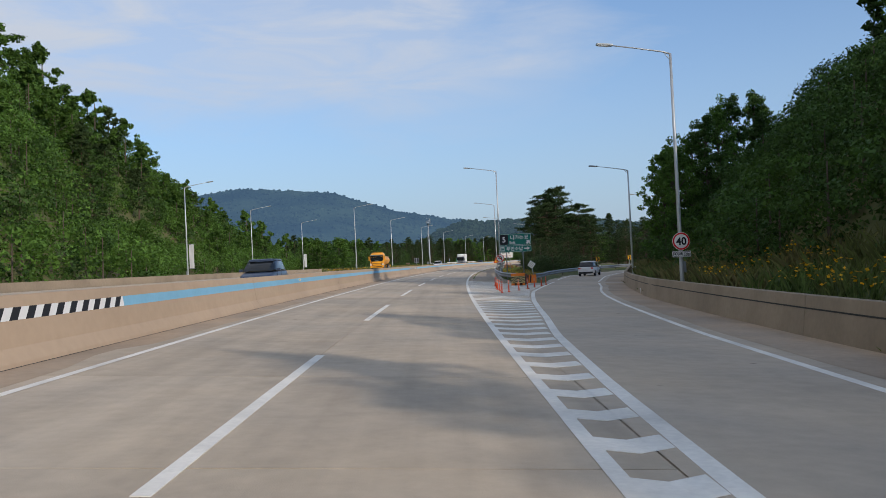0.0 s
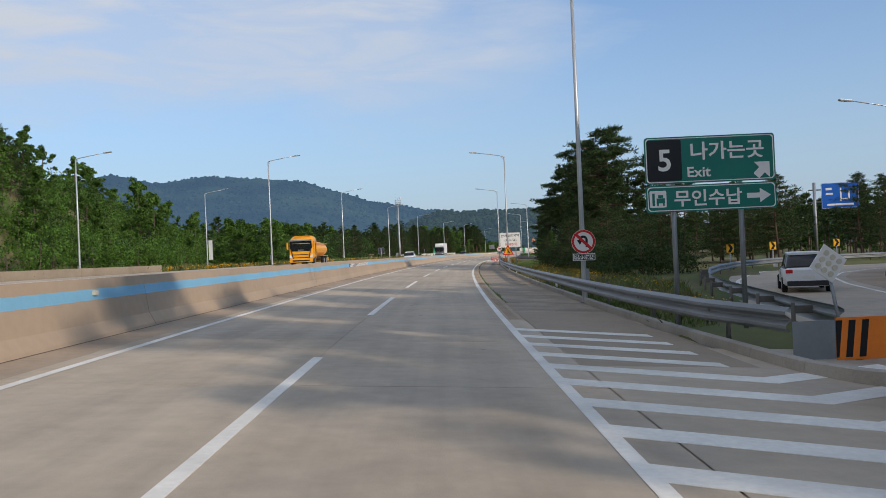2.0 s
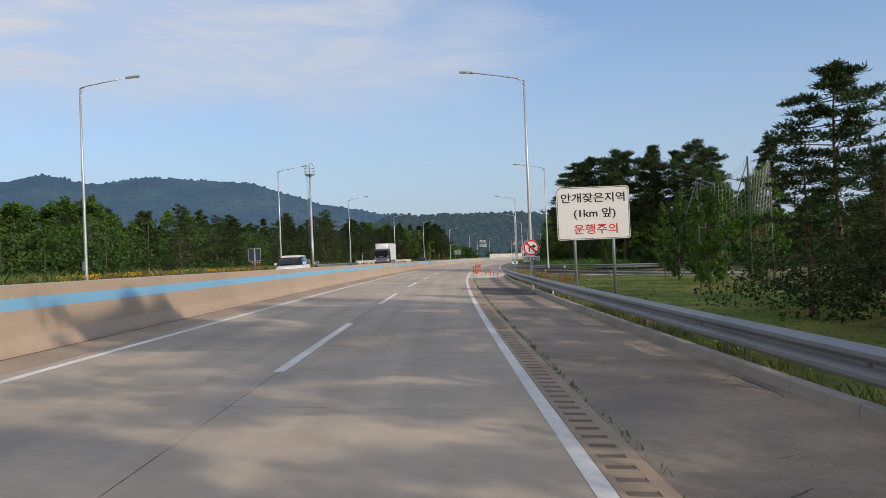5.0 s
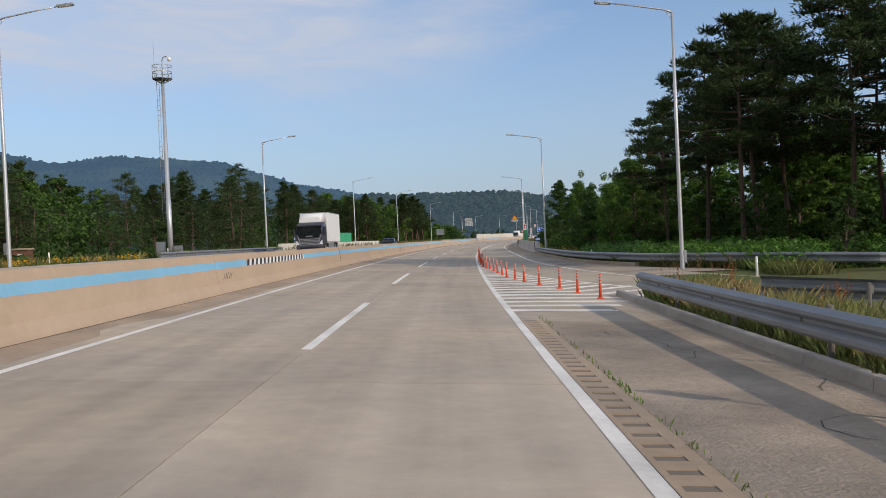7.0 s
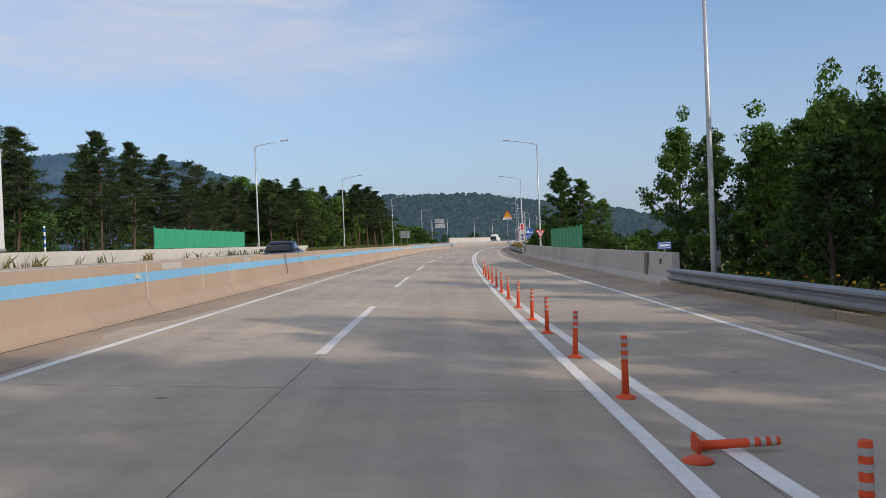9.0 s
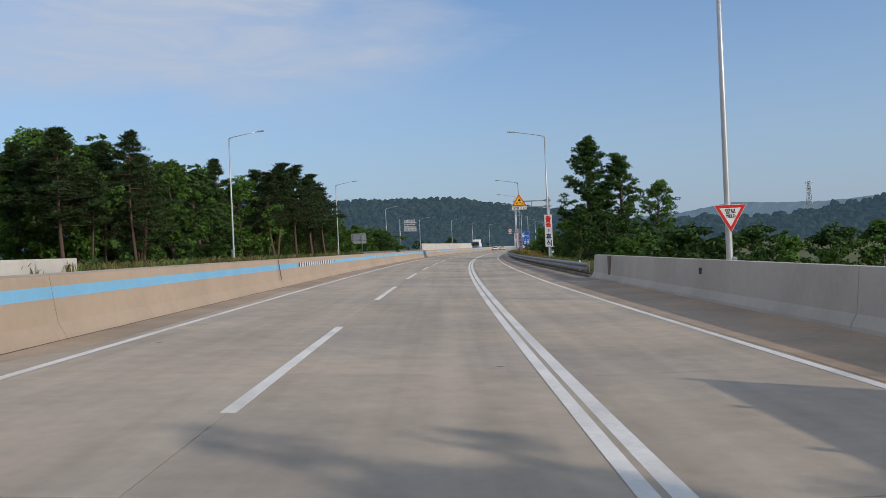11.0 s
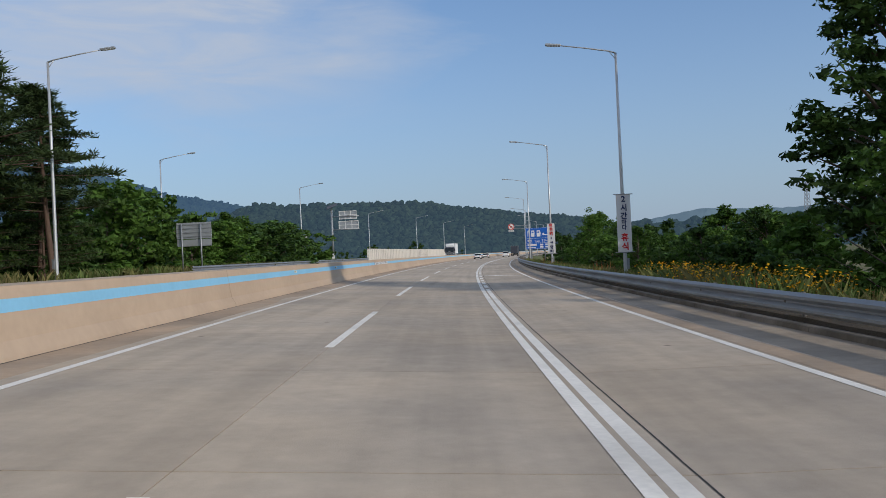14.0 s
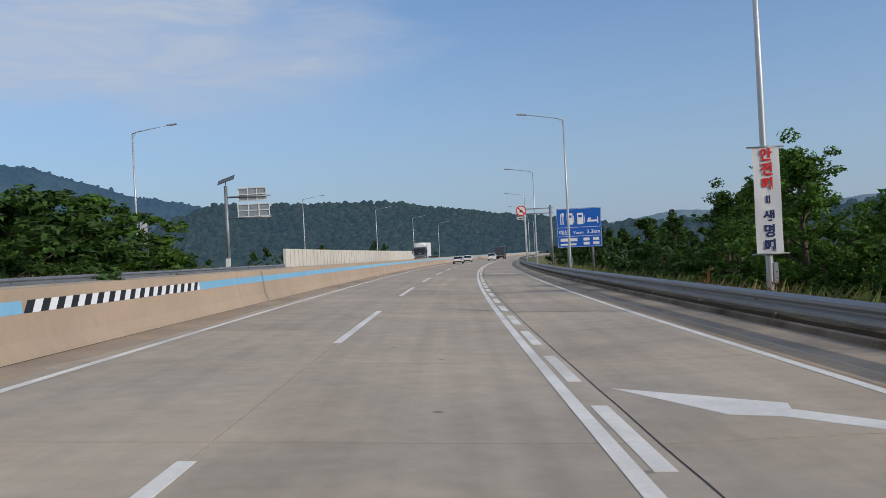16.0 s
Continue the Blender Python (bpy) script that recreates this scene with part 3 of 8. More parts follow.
ridge("backdrop_far_ridge", (50, 380), 3600, 900, [(8, 0.5), (16, 1.0), (20, 1.3), (24, 1.5), (28, 1.95), (30, 2.2), (33, 2.1), (36.6, 1.95), (40, 2.25), (46, 2.6), (55, 2.2), (70, 1.5), (85, 0.8)], M_woods3, "mountains on the horizon, pale blue haze added as a glow", 20, 0.3)
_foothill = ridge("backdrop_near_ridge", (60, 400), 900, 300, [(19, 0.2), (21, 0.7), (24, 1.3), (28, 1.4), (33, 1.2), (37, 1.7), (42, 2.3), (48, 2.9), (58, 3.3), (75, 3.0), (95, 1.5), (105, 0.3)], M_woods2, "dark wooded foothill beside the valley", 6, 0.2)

# the crowns share the hills' material, haze glow included
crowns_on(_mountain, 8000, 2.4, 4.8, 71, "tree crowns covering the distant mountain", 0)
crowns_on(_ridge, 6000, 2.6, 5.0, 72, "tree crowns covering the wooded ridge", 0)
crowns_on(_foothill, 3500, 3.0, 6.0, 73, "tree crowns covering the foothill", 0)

# ---- carriageways ----
SLABS = thing("pavement", Matrix.Identity(4), "grey concrete carriageway of two lanes", "road", kind="structure")
road_bed = strip("road_bed", span(-100, 1300, 10), lambda s: [(-4.92, H(s, -4.92) - 0.02), (0, H(s, 0) - 0.02), (4.45, H(s, 4.45) - 0.02)], M_joint, SLABS)
strip("road_bed", span(-100, 72, 4), lambda s: [(4.45, H(s, 4.45) - 0.02), (lerp_table(WALL_R, s) + 0.05, H(s, lerp_table(WALL_R, s) + 0.05) - 0.02)], M_slab, SLABS)
strip("road_bed", span(244, 1300, 6), lambda s: [(4.45, H(s, 4.45) - 0.02), (lerp_table(ACC_R, s) + 0.7, H(s, 8) - 0.02)], M_joint, SLABS)
SLAB_RNG = random.Random(12)
def slab(s0, s1, da, db):
    bm = bmesh.new()
    g, e = 0.007, SLAB_RNG.uniform(0.006, 0.016)
    mid = (s0 + s1) / 2
    slab_box(bm, [(s0 + e, da + g), (mid, da + g), (s1 - e, da + g), (s1 - e, db - g), (mid, db - g), (s0 + e, db - g)], 0.0, 0.03)
    lay = bm.loops.layers.uv.new("lane")
    plan = {0: (s0, da), 1: (mid, da), 2: (s1, da), 3: (s1, db), 4: (mid, db), 5: (s0, db)}
    bm.verts.index_update()
    for f in bm.faces:
        for lp in f.loops:
            lp[lay].uv = plan[lp.vert.index % 6]
    ob = new("slab", mesh_of(bm, "slab", M_slab))
    ob.parent = SLABS
JOINTS = [-23.1 + 6.0 * k for k in range(66)] + [370.75 + 6.0 * k for k in range(31)]
for _s, _e in zip(JOINTS, JOINTS[1:]):
    slab(_s, _e, -4.9, 0.0)
    slab(_s, _e, 0.0, 4.45)
strip("far_slab", span(-100, -23.1, 8), lambda s: [(-4.9, H(s, -4.9)), (0, 0.0), (4.45, H(s, 4.45))], M_slab, SLABS)
strip("far_slab", span(550.75, 1300, 8), lambda s: [(-4.9, H(s, -4.9)), (0, 0.0), (4.45, H(s, 4.45)), (lerp_table(ACC_R, s) + 0.7, H(s, 8))], M_slab, SLABS)
for _s, _e in zip([293.0] + [v for v in JOINTS if v > 296], [v for v in JOINTS if v > 296]):
    slab(_s, _e, 4.37, lerp_table(ACC_R, (_s + _e) / 2) + 0.7)
strip("ramp_slab", span(-100, 72, 4), lambda s: [(4.464, H(s, 4.45)), (lerp_table(WALL_R, s) + 0.02, H(s, lerp_table(WALL_R, s)))], M_slab, SLABS)
# the exit ramp beyond the nose, and the entry ramp before the merge
def along(path, n, off=0.0):
    """n + 1 even steps along a plan path, moved off metres to its right."""
    ls = [0.0]
    for (a, b), (c, e) in zip(path, path[1:]):
        ls.append(ls[-1] + math.hypot(c - a, e - b))
    out = []
    for i in range(n + 1):
        t = ls[-1] * i / n
        k = max(0, min(len(path) - 2, sum(v < t for v in ls) - 1))
        f = (t - ls[k]) / (ls[k + 1] - ls[k])
        (a, b), (c, e) = path[k], path[k + 1]
        q = ls[k + 1] - ls[k]
        out.append((a + (c - a) * f - (e - b) / q * off, b + (e - b) * f + (c - a) / q * off))
    return out
def ramp_ribbon(name, left, right, z, m, parent):
    bm = bmesh.new()
    rows = [[bm.verts.new(A(s, d, RZ(s, d) + z)) for s, d in pair] for pair in zip(left, right)]
    for a, b in zip(rows, rows[1:]):
        bm.faces.new((a[0], a[1], b[1], b[0]))
    bmesh.ops.recalc_face_normals(bm, faces=bm.faces)
    ob = new(name, mesh_of(bm, name, m))
    ob.parent = parent
    return ob
ramp_ribbon("exit_ramp_surface", along([(72, 10.4)] + EXIT_OUT, 48, -1.0), along([(72, 16.0)] + EXIT_IN, 48, 2.6), 0.0, M_slab, SLABS)
strip("merge_surface", span(225, 293, 2), lambda s: [(4.45, H(s, 4.45)), (max(lerp_table(ACC_R, s) + 1.6, 9.9), H(s, 9.9))], M_slab, SLABS)
RAMP_EDGE = [(236, 12.6), (240, 10.9), (244, 9.9), (250, 9.05), (257, 8.45), (266, 8.05), (278, 7.95), (296, 8.1)]
tagged(strip("shoulder_dust", span(244, 297, 2), lambda s: [(lerp_table(RAMP_EDGE, s) + 0.5, H(s, 9) + 0.006), (lerp_table(RAIL_IN, s), H(s, lerp_table(RAIL_IN, s)) + 0.008)], M_dirtstrip), "dusty concrete strip along the entry ramp", "shoulder", kind="structure")
RAMP_IN = [(300, 6.1), (280, 6.2), (262, 6.5), (254, 7.1), (247, 8.4), (239, 11.2), (232.5, 15.5), (229, 21), (228.5, 28), (232, 40), (242, 58)]
def ramp_line(k, off):
    """A point along the entry ramp: k runs through its nodes, off to its outer side."""
    i = min(int(k), len(RAMP_IN) - 2)
    f = k - i
    (s0, d0), (s1, d1) = RAMP_IN[i], RAMP_IN[i + 1]
    ts, td = s1 - s0, d1 - d0
    n = math.hypot(ts, td)
    return s0 + ts * f + td / n * off, d0 + td * f - ts / n * off
def ramp_strip(name, a, b, o0, o1, z, m, parent):
    bm = bmesh.new()
    prev = None
    for i in range(61):
        k = a + (b - a) * i / 60
        row = []
        for o in (o0, o1):
            s, d = ramp_line(k, o)
            row.append(bm.verts.new(A(s, d, max(H(s, d) + z, terrain(s, d) + 0.03 if 200 < s < 232 and d > 12.5 else -9))))
        if prev:
            bm.faces.new((prev[0], prev[1], row[1], row[0]))
        prev = row
    bmesh.ops.recalc_face_normals(bm, faces=bm.faces)
    ob = new(name, mesh_of(bm, name, m))
    ob.parent = parent
    return ob
ramp_strip("entry_ramp_surface", 3.2, 9.9, -3.0, 3.4, -0.006, M_slab, SLABS)
ramp_strip("entry_ramp_surface", 6.4, 9.9, -7.0, -2.95, -0.009, M_slab, SLABS)

SHOULDER = strip("shoulder", span(69, 232, 4), lambda s: [(4.45, H(s, 4.45) - 0.004), (7.55, H(s, 7.55) - 0.004)], M_asphalt)
tagged(SHOULDER, "cracked weathered asphalt hard shoulder", "shoulder", kind="structure")
tagged(strip("shoulder_verge", span(293, 1300, 6), lambda s: [(lerp_table(ACC_R, s) + 0.7, H(s, 8) - 0.004), (lerp_table(EDGE_R, s) + 0.4, H(s, 9) - 0.012)], M_dirtstrip), "dusty asphalt strip beside the merging lane", "shoulder", kind="structure")
_bm = bmesh.new()
slab_box(_bm, [(190.5, 4.5), (190.5, 7.4), (200.6, 7.4), (200.6, 4.5)], 0.004, 0.02)
tagged(new("asphalt_patch", mesh_of(_bm, "asphalt_patch", M_patch)), "dark fresh asphalt patch in the shoulder", "road patch", kind="structure")
_bm = bmesh.new()
slab_box(_bm, [(69.2, 4.47), (69.2, 7.4), (82, 7.4), (82, 4.47)], 0.002, 0.02)
tagged(new("shoulder_concrete", mesh_of(_bm, "shoulder_concrete", M_brownslab)), "brown concrete panel in the shoulder", "road patch", kind="structure")
# cracks in the shoulder
def cracks():
    rng = random.Random(4)
    bm = bmesh.new()
    for _ in range(46):
        s, d, h = rng.uniform(84, 228), rng.uniform(4.7, 7.2), rng.uniform(0, 6.3)
        for _ in range(rng.randint(5, 12)):
            h += rng.uniform(-0.8, 0.8)
            l = rng.uniform(0.15, 0.4)
            s2, d2 = s + l * math.cos(h), min(7.3, max(4.6, d + l * math.sin(h)))
            w = 0.008
            v = [bm.verts.new(R(a, b, 0.0045)) for a, b in ((s, d - w), (s, d + w), (s2, d2 + w), (s2, d2 - w))]
            bm.faces.new(v)
            s, d = s2, d2
    tagged(new("shoulder_cracks", mesh_of(bm, "shoulder_cracks", M_joint)), "dark wandering cracks in the asphalt shoulder", "cracks", kind="stuff")
cracks()
# rumble strip: grooved concrete between the edge line and the shoulder
RUMBLE = thing("rumble_strip", Matrix.Identity(4), "grooved concrete rumble strip beside the edge line", "rumble strip", kind="structure")
strip("rumble_base", span(79, 225.2, 4), lambda s: [(3.97, H(s, 3.97) + 0.003), (4.42, H(s, 4.42) + 0.003)], M_groove, RUMBLE)
for _a, _b in ((3.955, 4.02), (4.29, 4.43)):
    strip("rumble_edge", span(79, 225.2, 2), lambda s: [(_a, H(s, _a) + 0.002), (_a, H(s, _a) + 0.012), (_b, H(s, _b) + 0.012), (_b, H(s, _b) + 0.002)], M_gutter, RUMBLE)
def rumble(s, n):
    bm = bmesh.new()
    for i in range(n):
        a = s + i * 0.42
        slab_box(bm, [(a, 4.02), (a + 0.26, 4.02), (a + 0.26, 4.29), (a, 4.29)], 0.0115, 0.01)
    ob = new("ribs", mesh_of(bm, "ribs", M_gutter))
    ob.parent = RUMBLE
    ob["kind"] = "stuff"
for _s in range(79, 222, 21):
    rumble(_s, 50 if _s < 200 else 48)

# the opposite carriageway
tagged(strip("road_opposite", span(-100, 1300, 10), lambda s: [(-17.4, OPP(-17.4)), (-5.5, OPP(-5.5))], M_slab), "concrete carriageway for the opposite direction", "road", kind="structure")
LINES_OPP = strip("edge_line_opposite", span(-100, 1300, 10), lambda s: [(-16.1, OPP(-16.1) + 0.006), (-15.9, OPP(-15.9) + 0.006)], M_paint)
tagged(LINES_OPP, "white painted edge line across the median", "road marking", kind="structure")

tagged(strip("gutter", span(-100, 1300, 3), lambda s: [(-4.9, H(s, -4.9) + 0.005), (-4.0 + 0.22 * noise.noise(Vector((s * 0.15, 0, 0))), H(s, -4.0) + 0.003)], M_gutter), "brown dusty strip along the median barrier", "gutter", kind="structure")
tagged(strip("gutter", span(-60, 75, 3), lambda s: [(lerp_table(RAMP_R, s) + 0.55 + 0.2 * noise.noise(Vector((s * 0.15, 5, 0))), H(s, lerp_table(RAMP_R, s) + 0.5) + 0.004), (lerp_table(WALL_R, s) + 0.03, H(s, lerp_table(WALL_R, s)) + 0.005)], M_gutter), "brown dusty strip along the ramp wall", "gutter", kind="structure")

# thin dark strip where the barrier meets the slab
tagged(strip("barrier_foot_gap", span(-100, 1300, 3), lambda s: [(-4.905, H(s, -4.9) + 0.012), (-4.875 + 0.012 * noise.noise(Vector((s * 0.4, 2, 0))), H(s, -4.87) + 0.008)], M_joint), "dark line along the foot of the barrier", "joint", kind="structure")

# ---- road markings ----
MARK = thing("road_markings", Matrix.Identity(4), "white painted lane lines and hatching", "road marking", kind="structure")
strip("edge_line", span(-100, 1300, 6), lambda s: [(-3.73, H(s, -3.73) + 0.006), (-3.57, H(s, -3.57) + 0.006)], M_paint, MARK)
strip("edge_line", span(-100, 1300, 6), lambda s: [(3.77, H(s, 3.77) + 0.006), (3.95, H(s, 3.95) + 0.006)], M_paint, MARK)
for _k in range(-2, 45):
    _bm = bmesh.new()
    slab_box(_bm, [(20 * _k, -0.085), (20 * _k + 5, -0.085), (20 * _k + 10, -0.085), (20 * _k + 10, 0.085), (20 * _k + 5, 0.085), (20 * _k, 0.085)], 0.006, 0.006)
    part("lane_dash", _bm, M_paint, MARK)
def band(pts_table, a, b, w, step=2):
    return strip("gore_line", span(a, b, step), lambda s: [(lerp_table(pts_table, s) - w / 2, H(s, lerp_table(pts_table, s)) + 0.006), (lerp_table(pts_table, s) + w / 2, H(s, lerp_table(pts_table, s)) + 0.006)], M_paint, MARK)
band(GORE_R, -60, 81, 0.24)
band(RAMP_R, -60, 75, 0.18)
ramp_ribbon("gore_line", along(EXIT_OUT, 44, -0.11), along(EXIT_OUT, 44, 0.11), 0.006, M_paint, MARK)
ramp_ribbon("gore_line", along(EXIT_IN, 40, -0.09), along(EXIT_IN, 40, 0.09), 0.006, M_paint, MARK)
tagged(ramp_ribbon("gutter", along(EXIT_IN, 40, 0.6), along(EXIT_IN, 40, 2.5), 0.005, M_gutter, None), "brown dusty strip along the ramp wall", "gutter", kind="structure")
band(ACC_R, 256, 1300, 0.16)
# the sealed joint between the carriageway and the merging lane, and the dusty strip outside its edge line
sealed = lambda s: 4.37 + 0.012 * noise.noise(Vector((s * 0.6, 3, 0))) + 0.006 * noise.noise(Vector((s * 3.1, 7, 0)))
tagged(strip("joint_sealant", span(373, 600, 0.7), lambda s: [(sealed(s) - 0.01, H(s, 4.37) + 0.004), (sealed(s) + 0.01, H(s, 4.37) + 0.004)], M_joint), "dark sealed joint along the merging lane", "road joint", kind="structure")
tagged(strip("gutter", span(293, 372, 2), lambda s: [(lerp_table(ACC_R, s) + 0.16 + 0.1 * noise.noise(Vector((s * 0.3, 11, 0))), H(s, 8) + 0.006), (lerp_table(EDGE_R, s) - 0.07, H(s, 10) + 0.008)], M_gutter), "brown dusty strip along the bridge parapet", "gutter", kind="structure")
tagged(strip("gutter", span(372.4, 640, 3), lambda s: [(lerp_table(ACC_R, s) + 0.14, H(s, 8) + 0.005), (lerp_table(ACC_R, s) + 0.62 + 0.1 * noise.noise(Vector((s * 0.2, 9, 0))), H(s, 8) + 0.006)], M_gutter), "tan dusty concrete outside the edge line", "gutter", kind="structure")
MERGE_R = [(226, 15.5), (230, 12.3), (235.2, 9.2), (238.7, 7.95), (241.9, 6.97), (245, 6.35), (249, 5.8), (254, 5.4), (262, 5.05), (268, 4.76), (274, 4.52), (280, 4.42), (290, 4.27), (300, 4.18), (330, 4.13), (600, 4.13)]
band(MERGE_R, 229, 467.4, 0.19)
strip("ramp_line", span(236, 257, 1.5), lambda s: [(d, H(s, d) + 0.006) for d in (lerp_table([(236, 12.6), (240, 10.9), (244, 9.9), (250, 9.05), (257, 8.45)], s) - 0.08, lerp_table([(236, 12.6), (240, 10.9), (244, 9.9), (250, 9.05), (257, 8.45)], s) + 0.08)], M_paint, MARK)
# short dashes beside the solid line where the lanes merge
DASH_L = 3.1
_s = 469.5
for _k in range(36):
    _bm = bmesh.new()
    slab_box(_bm, [(_s, 4.04), (_s + DASH_L, 4.04), (_s + DASH_L, 4.25), (_s, 4.25)], 0.006, 0.006)
    part("merge_dash", _bm, M_paint, MARK)
    _s += 5.05
# chevron hatching in the two noses
def chevron(s, da, dm, db, k1, k2, w):
    """One bent stripe: from offset da at station s, back by k1 per metre to dm, ahead by k2 to db."""
    bm = bmesh.new()
    pts = [(s, da), (s - k1 * (dm - da), dm)]
    if db > dm + 0.05:
        pts.append((s - k1 * (dm - da) + k2 * (db - dm), db))
    top = [(a + w, d) for a, d in pts]
    slab_box(bm, pts + top[::-1], 0.006, 0.006)
    part("hatch_stripe", bm, M_paint, MARK)
for _k in range(46):
    _s = 75.6 - 1.68 * _k
    _db = lerp_table(GORE_R, _s - 0.3) - 0.1
    if _s > 69.9:
        chevron(_s, 3.9, 6.9, 0, 0.46, 0.6, 0.55)
    elif _s > 61.5:
        chevron(_s, 3.9, 7.0 if _s > 63 else 6.9, _db - (1.5 if _s > 63 else 0), 0.46, 0.65, 0.6)
    elif _db > 4.25:
        _dm = 3.9 + (_db - 3.9) * 0.47
        chevron(_s, 3.9, _dm, _db, 0.46, 0.65, 0.62)
for _k in range(26):
    _s = 227.6 + 1.45 * _k
    _db = lerp_table(MERGE_R, _s) - 0.08
    if _db < 4.2:
        break
    if _s < 230:
        chevron(_s, 3.9, 6.6 + 0.4 * _k, 0, 0.08, 0.9, 0.55)
    else:
        _dm = min(3.9 + (_db - 3.9) * 0.5, 7.6)
        chevron(_s, 3.9, _dm, lerp_table(MERGE_R, _s + 1.0) - 0.08, 0.12 if _s < 240 else 0.35, 0.85, 0.55)
# lane arrows of the merging lane
def arrow(s0):
    bm = bmesh.new()
    slab_box(bm, [(s0 + 4.1, 4.55), (s0 + 2.45, 6.3), (s0 + 2.1, 6.2), (s0 + 0.35, 7.5), (s0 + 0.1, 7.25), (s0 + 1.75, 5.95), (s0 + 1.95, 5.45)], 0.007, 0.007)
    part("merge_arrow", bm, M_paint, MARK)
for _s in (421.0, 490.0, 559.0):
    arrow(_s)
# one open slab joint across both lanes past the bridge
_bm = bmesh.new()
_ds = [-4.8 + 9.17 * _i / 14 for _i in range(15)]
for _d0, _d1 in zip(_ds, _ds[1:]):
    _bm.faces.new([_bm.verts.new(R(a, b, 0.004)) for a, b in ((388.93, _d0), (388.93, _d1), (388.955, _d1), (388.955, _d0))][::-1])
tagged(new("slab_joint", mesh_of(_bm, "slab_joint", M_joint)), "dark open joint across the concrete lanes", "road joint", kind="structure")
# expansion joints over the bridge
for _s in (301.5, 371.9):
    for _o, _w, _m, _z in ((-0.21, 0.18, M_parapet, 0.004), (0.21, 0.18, M_parapet, 0.004), (0, 0.028, M_joint, 0.005)):
        _bm = bmesh.new()
        _ln = [(-4.88, -1.35), (-1.9, -0.55), (0.0, -0.1), (2.33, 0.25), (4.3, 0.45), (7.1, 0.45), (10.1, 0.4)] if _s > 350 else [(-4.88, -0.5), (0, 0), (4.45, 0.3), (10.1, -0.4)]
        for (_d0, _k0), (_d1, _k1) in zip(_ln, _ln[1:]):
            for _i in range(4):
                _p, _q = _i / 4, (_i + 1) / 4
                _da, _ka, _db, _kb = _d0 + (_d1 - _d0) * _p, _k0 + (_k1 - _k0) * _p, _d0 + (_d1 - _d0) * _q, _k0 + (_k1 - _k0) * _q
                _bm.faces.new([_bm.verts.new(R(a, b, _z)) for a, b in ((_s + _ka + _o - _w, _da), (_s + _kb + _o - _w, _db), (_s + _kb + _o + _w, _db), (_s + _ka + _o + _w, _da))][::-1])
        bmesh.ops.remove_doubles(_bm, verts=_bm.verts, dist=0.0005)
        bmesh.ops.recalc_face_normals(_bm, faces=_bm.faces)
        ob = new("expansion_joint", mesh_of(_bm, "expansion_joint", _m))
        tagged(ob, "bridge expansion joint across the concrete lanes", "expansion joint", kind="structure")
# saw-cut circles of traffic counters in the pavement
def loop_cut(s, d, r):
    bm = bmesh.new()
    n = 40
    o = [bm.verts.new(R(s + r * math.cos(6.2832 * k / n), d + r * math.sin(6.2832 * k / n), 0.003)) for k in range(n)]
    i = [bm.verts.new(R(s + (r - 0.02) * math.cos(6.2832 * k / n), d + (r - 0.02) * math.sin(6.2832 * k / n), 0.003)) for k in range(n)]
    for k in range(n):
        bm.faces.new((o[k], o[(k + 1) % n], i[(k + 1) % n], i[k]))
    tagged(new("detector_loop", mesh_of(bm, "detector_loop", M_joint)), "round saw-cut detector loop in the concrete lane", "detector loop", "detector loops")
for _d in (-1.93, 1.84):
    for _s in (198.25, 202.95):
        loop_cut(_s, _d, 0.95)
_bm = bmesh.new()
for _a, _b in (((200.4, -0.15), (198.8, 1.2)), ((200.4, -0.15), (201.9, 1.2)), ((200.4, -0.15), (201.8, -1.36)), ((200.4, -0.15), (198.8, -1.28)), ((200.4, -0.15), (200.1, -4.6))):
    _v = [_bm.verts.new(R(p, q, 0.0035)) for p, q in ((_a[0] - 0.012, _a[1]), (_a[0] + 0.012, _a[1]), (_b[0] + 0.012, _b[1]), (_b[0] - 0.012, _b[1]))]
    _bm.faces.new(_v)
tagged(new("detector_cable_cuts", mesh_of(_bm, "detector_cable_cuts", M_joint)), "thin dark saw cuts leading to the detector loops", "saw cut")

# ---- median barrier ----
MEDIAN = thing("median_barrier", Matrix.Identity(4), "tan painted concrete median barrier with a blue band", "barrier", kind="structure")
PROF = [(-4.9, 0.0), (-4.92, 0.08), (-5.06, 0.33), (-5.2, 1.25), (-5.42, 1.25), (-5.56, 0.33), (-5.72, 0.0)]
def bar_d(z):
    return -5.06 - 0.14 * (z - 0.33) / 0.92
def barrier_piece(s0, s1, sides=6):
    ob = strip("barrier_segment", span(s0, s1, 5), lambda s: [(d, H(s, -4.9) + z) for d, z in PROF], M_barrier, None, True)
    ob.parent = MEDIAN
BW = [(3.4, 13.4), (115.5, 126.7), (237.0, 248.2), (373.3, 384.8), (497.3, 507.6)]
CUTS = [-100, -60, -30, 4, 27, 51, 76, 101, 131, 160, 186, 209, 233, 260.3, 279, 286.5, 294.1, 303.8, 322, 347, 368.6, 398, 423.1, 452, 482.1, 512, 545, 580, 640, 720, 820, 950, 1100, 1300]
for _a, _b in zip(CUTS, CUTS[1:]):
    barrier_piece(_a + 0.012, _b - 0.012)
def face_quad(bm, s0, s1, lean, out=0.004, z0=0.80, z1=1.03):
    v = [bm.verts.new(A(s, bar_d(z) + out, H(s, -4.9) + z)) for s, z in ((s0, z0), (s1, z0), (s1 + lean, z1), (s0 + lean, z1))]
    bm.faces.new(v)
edges = [-100] + [v for p in BW for v in p] + [1300]
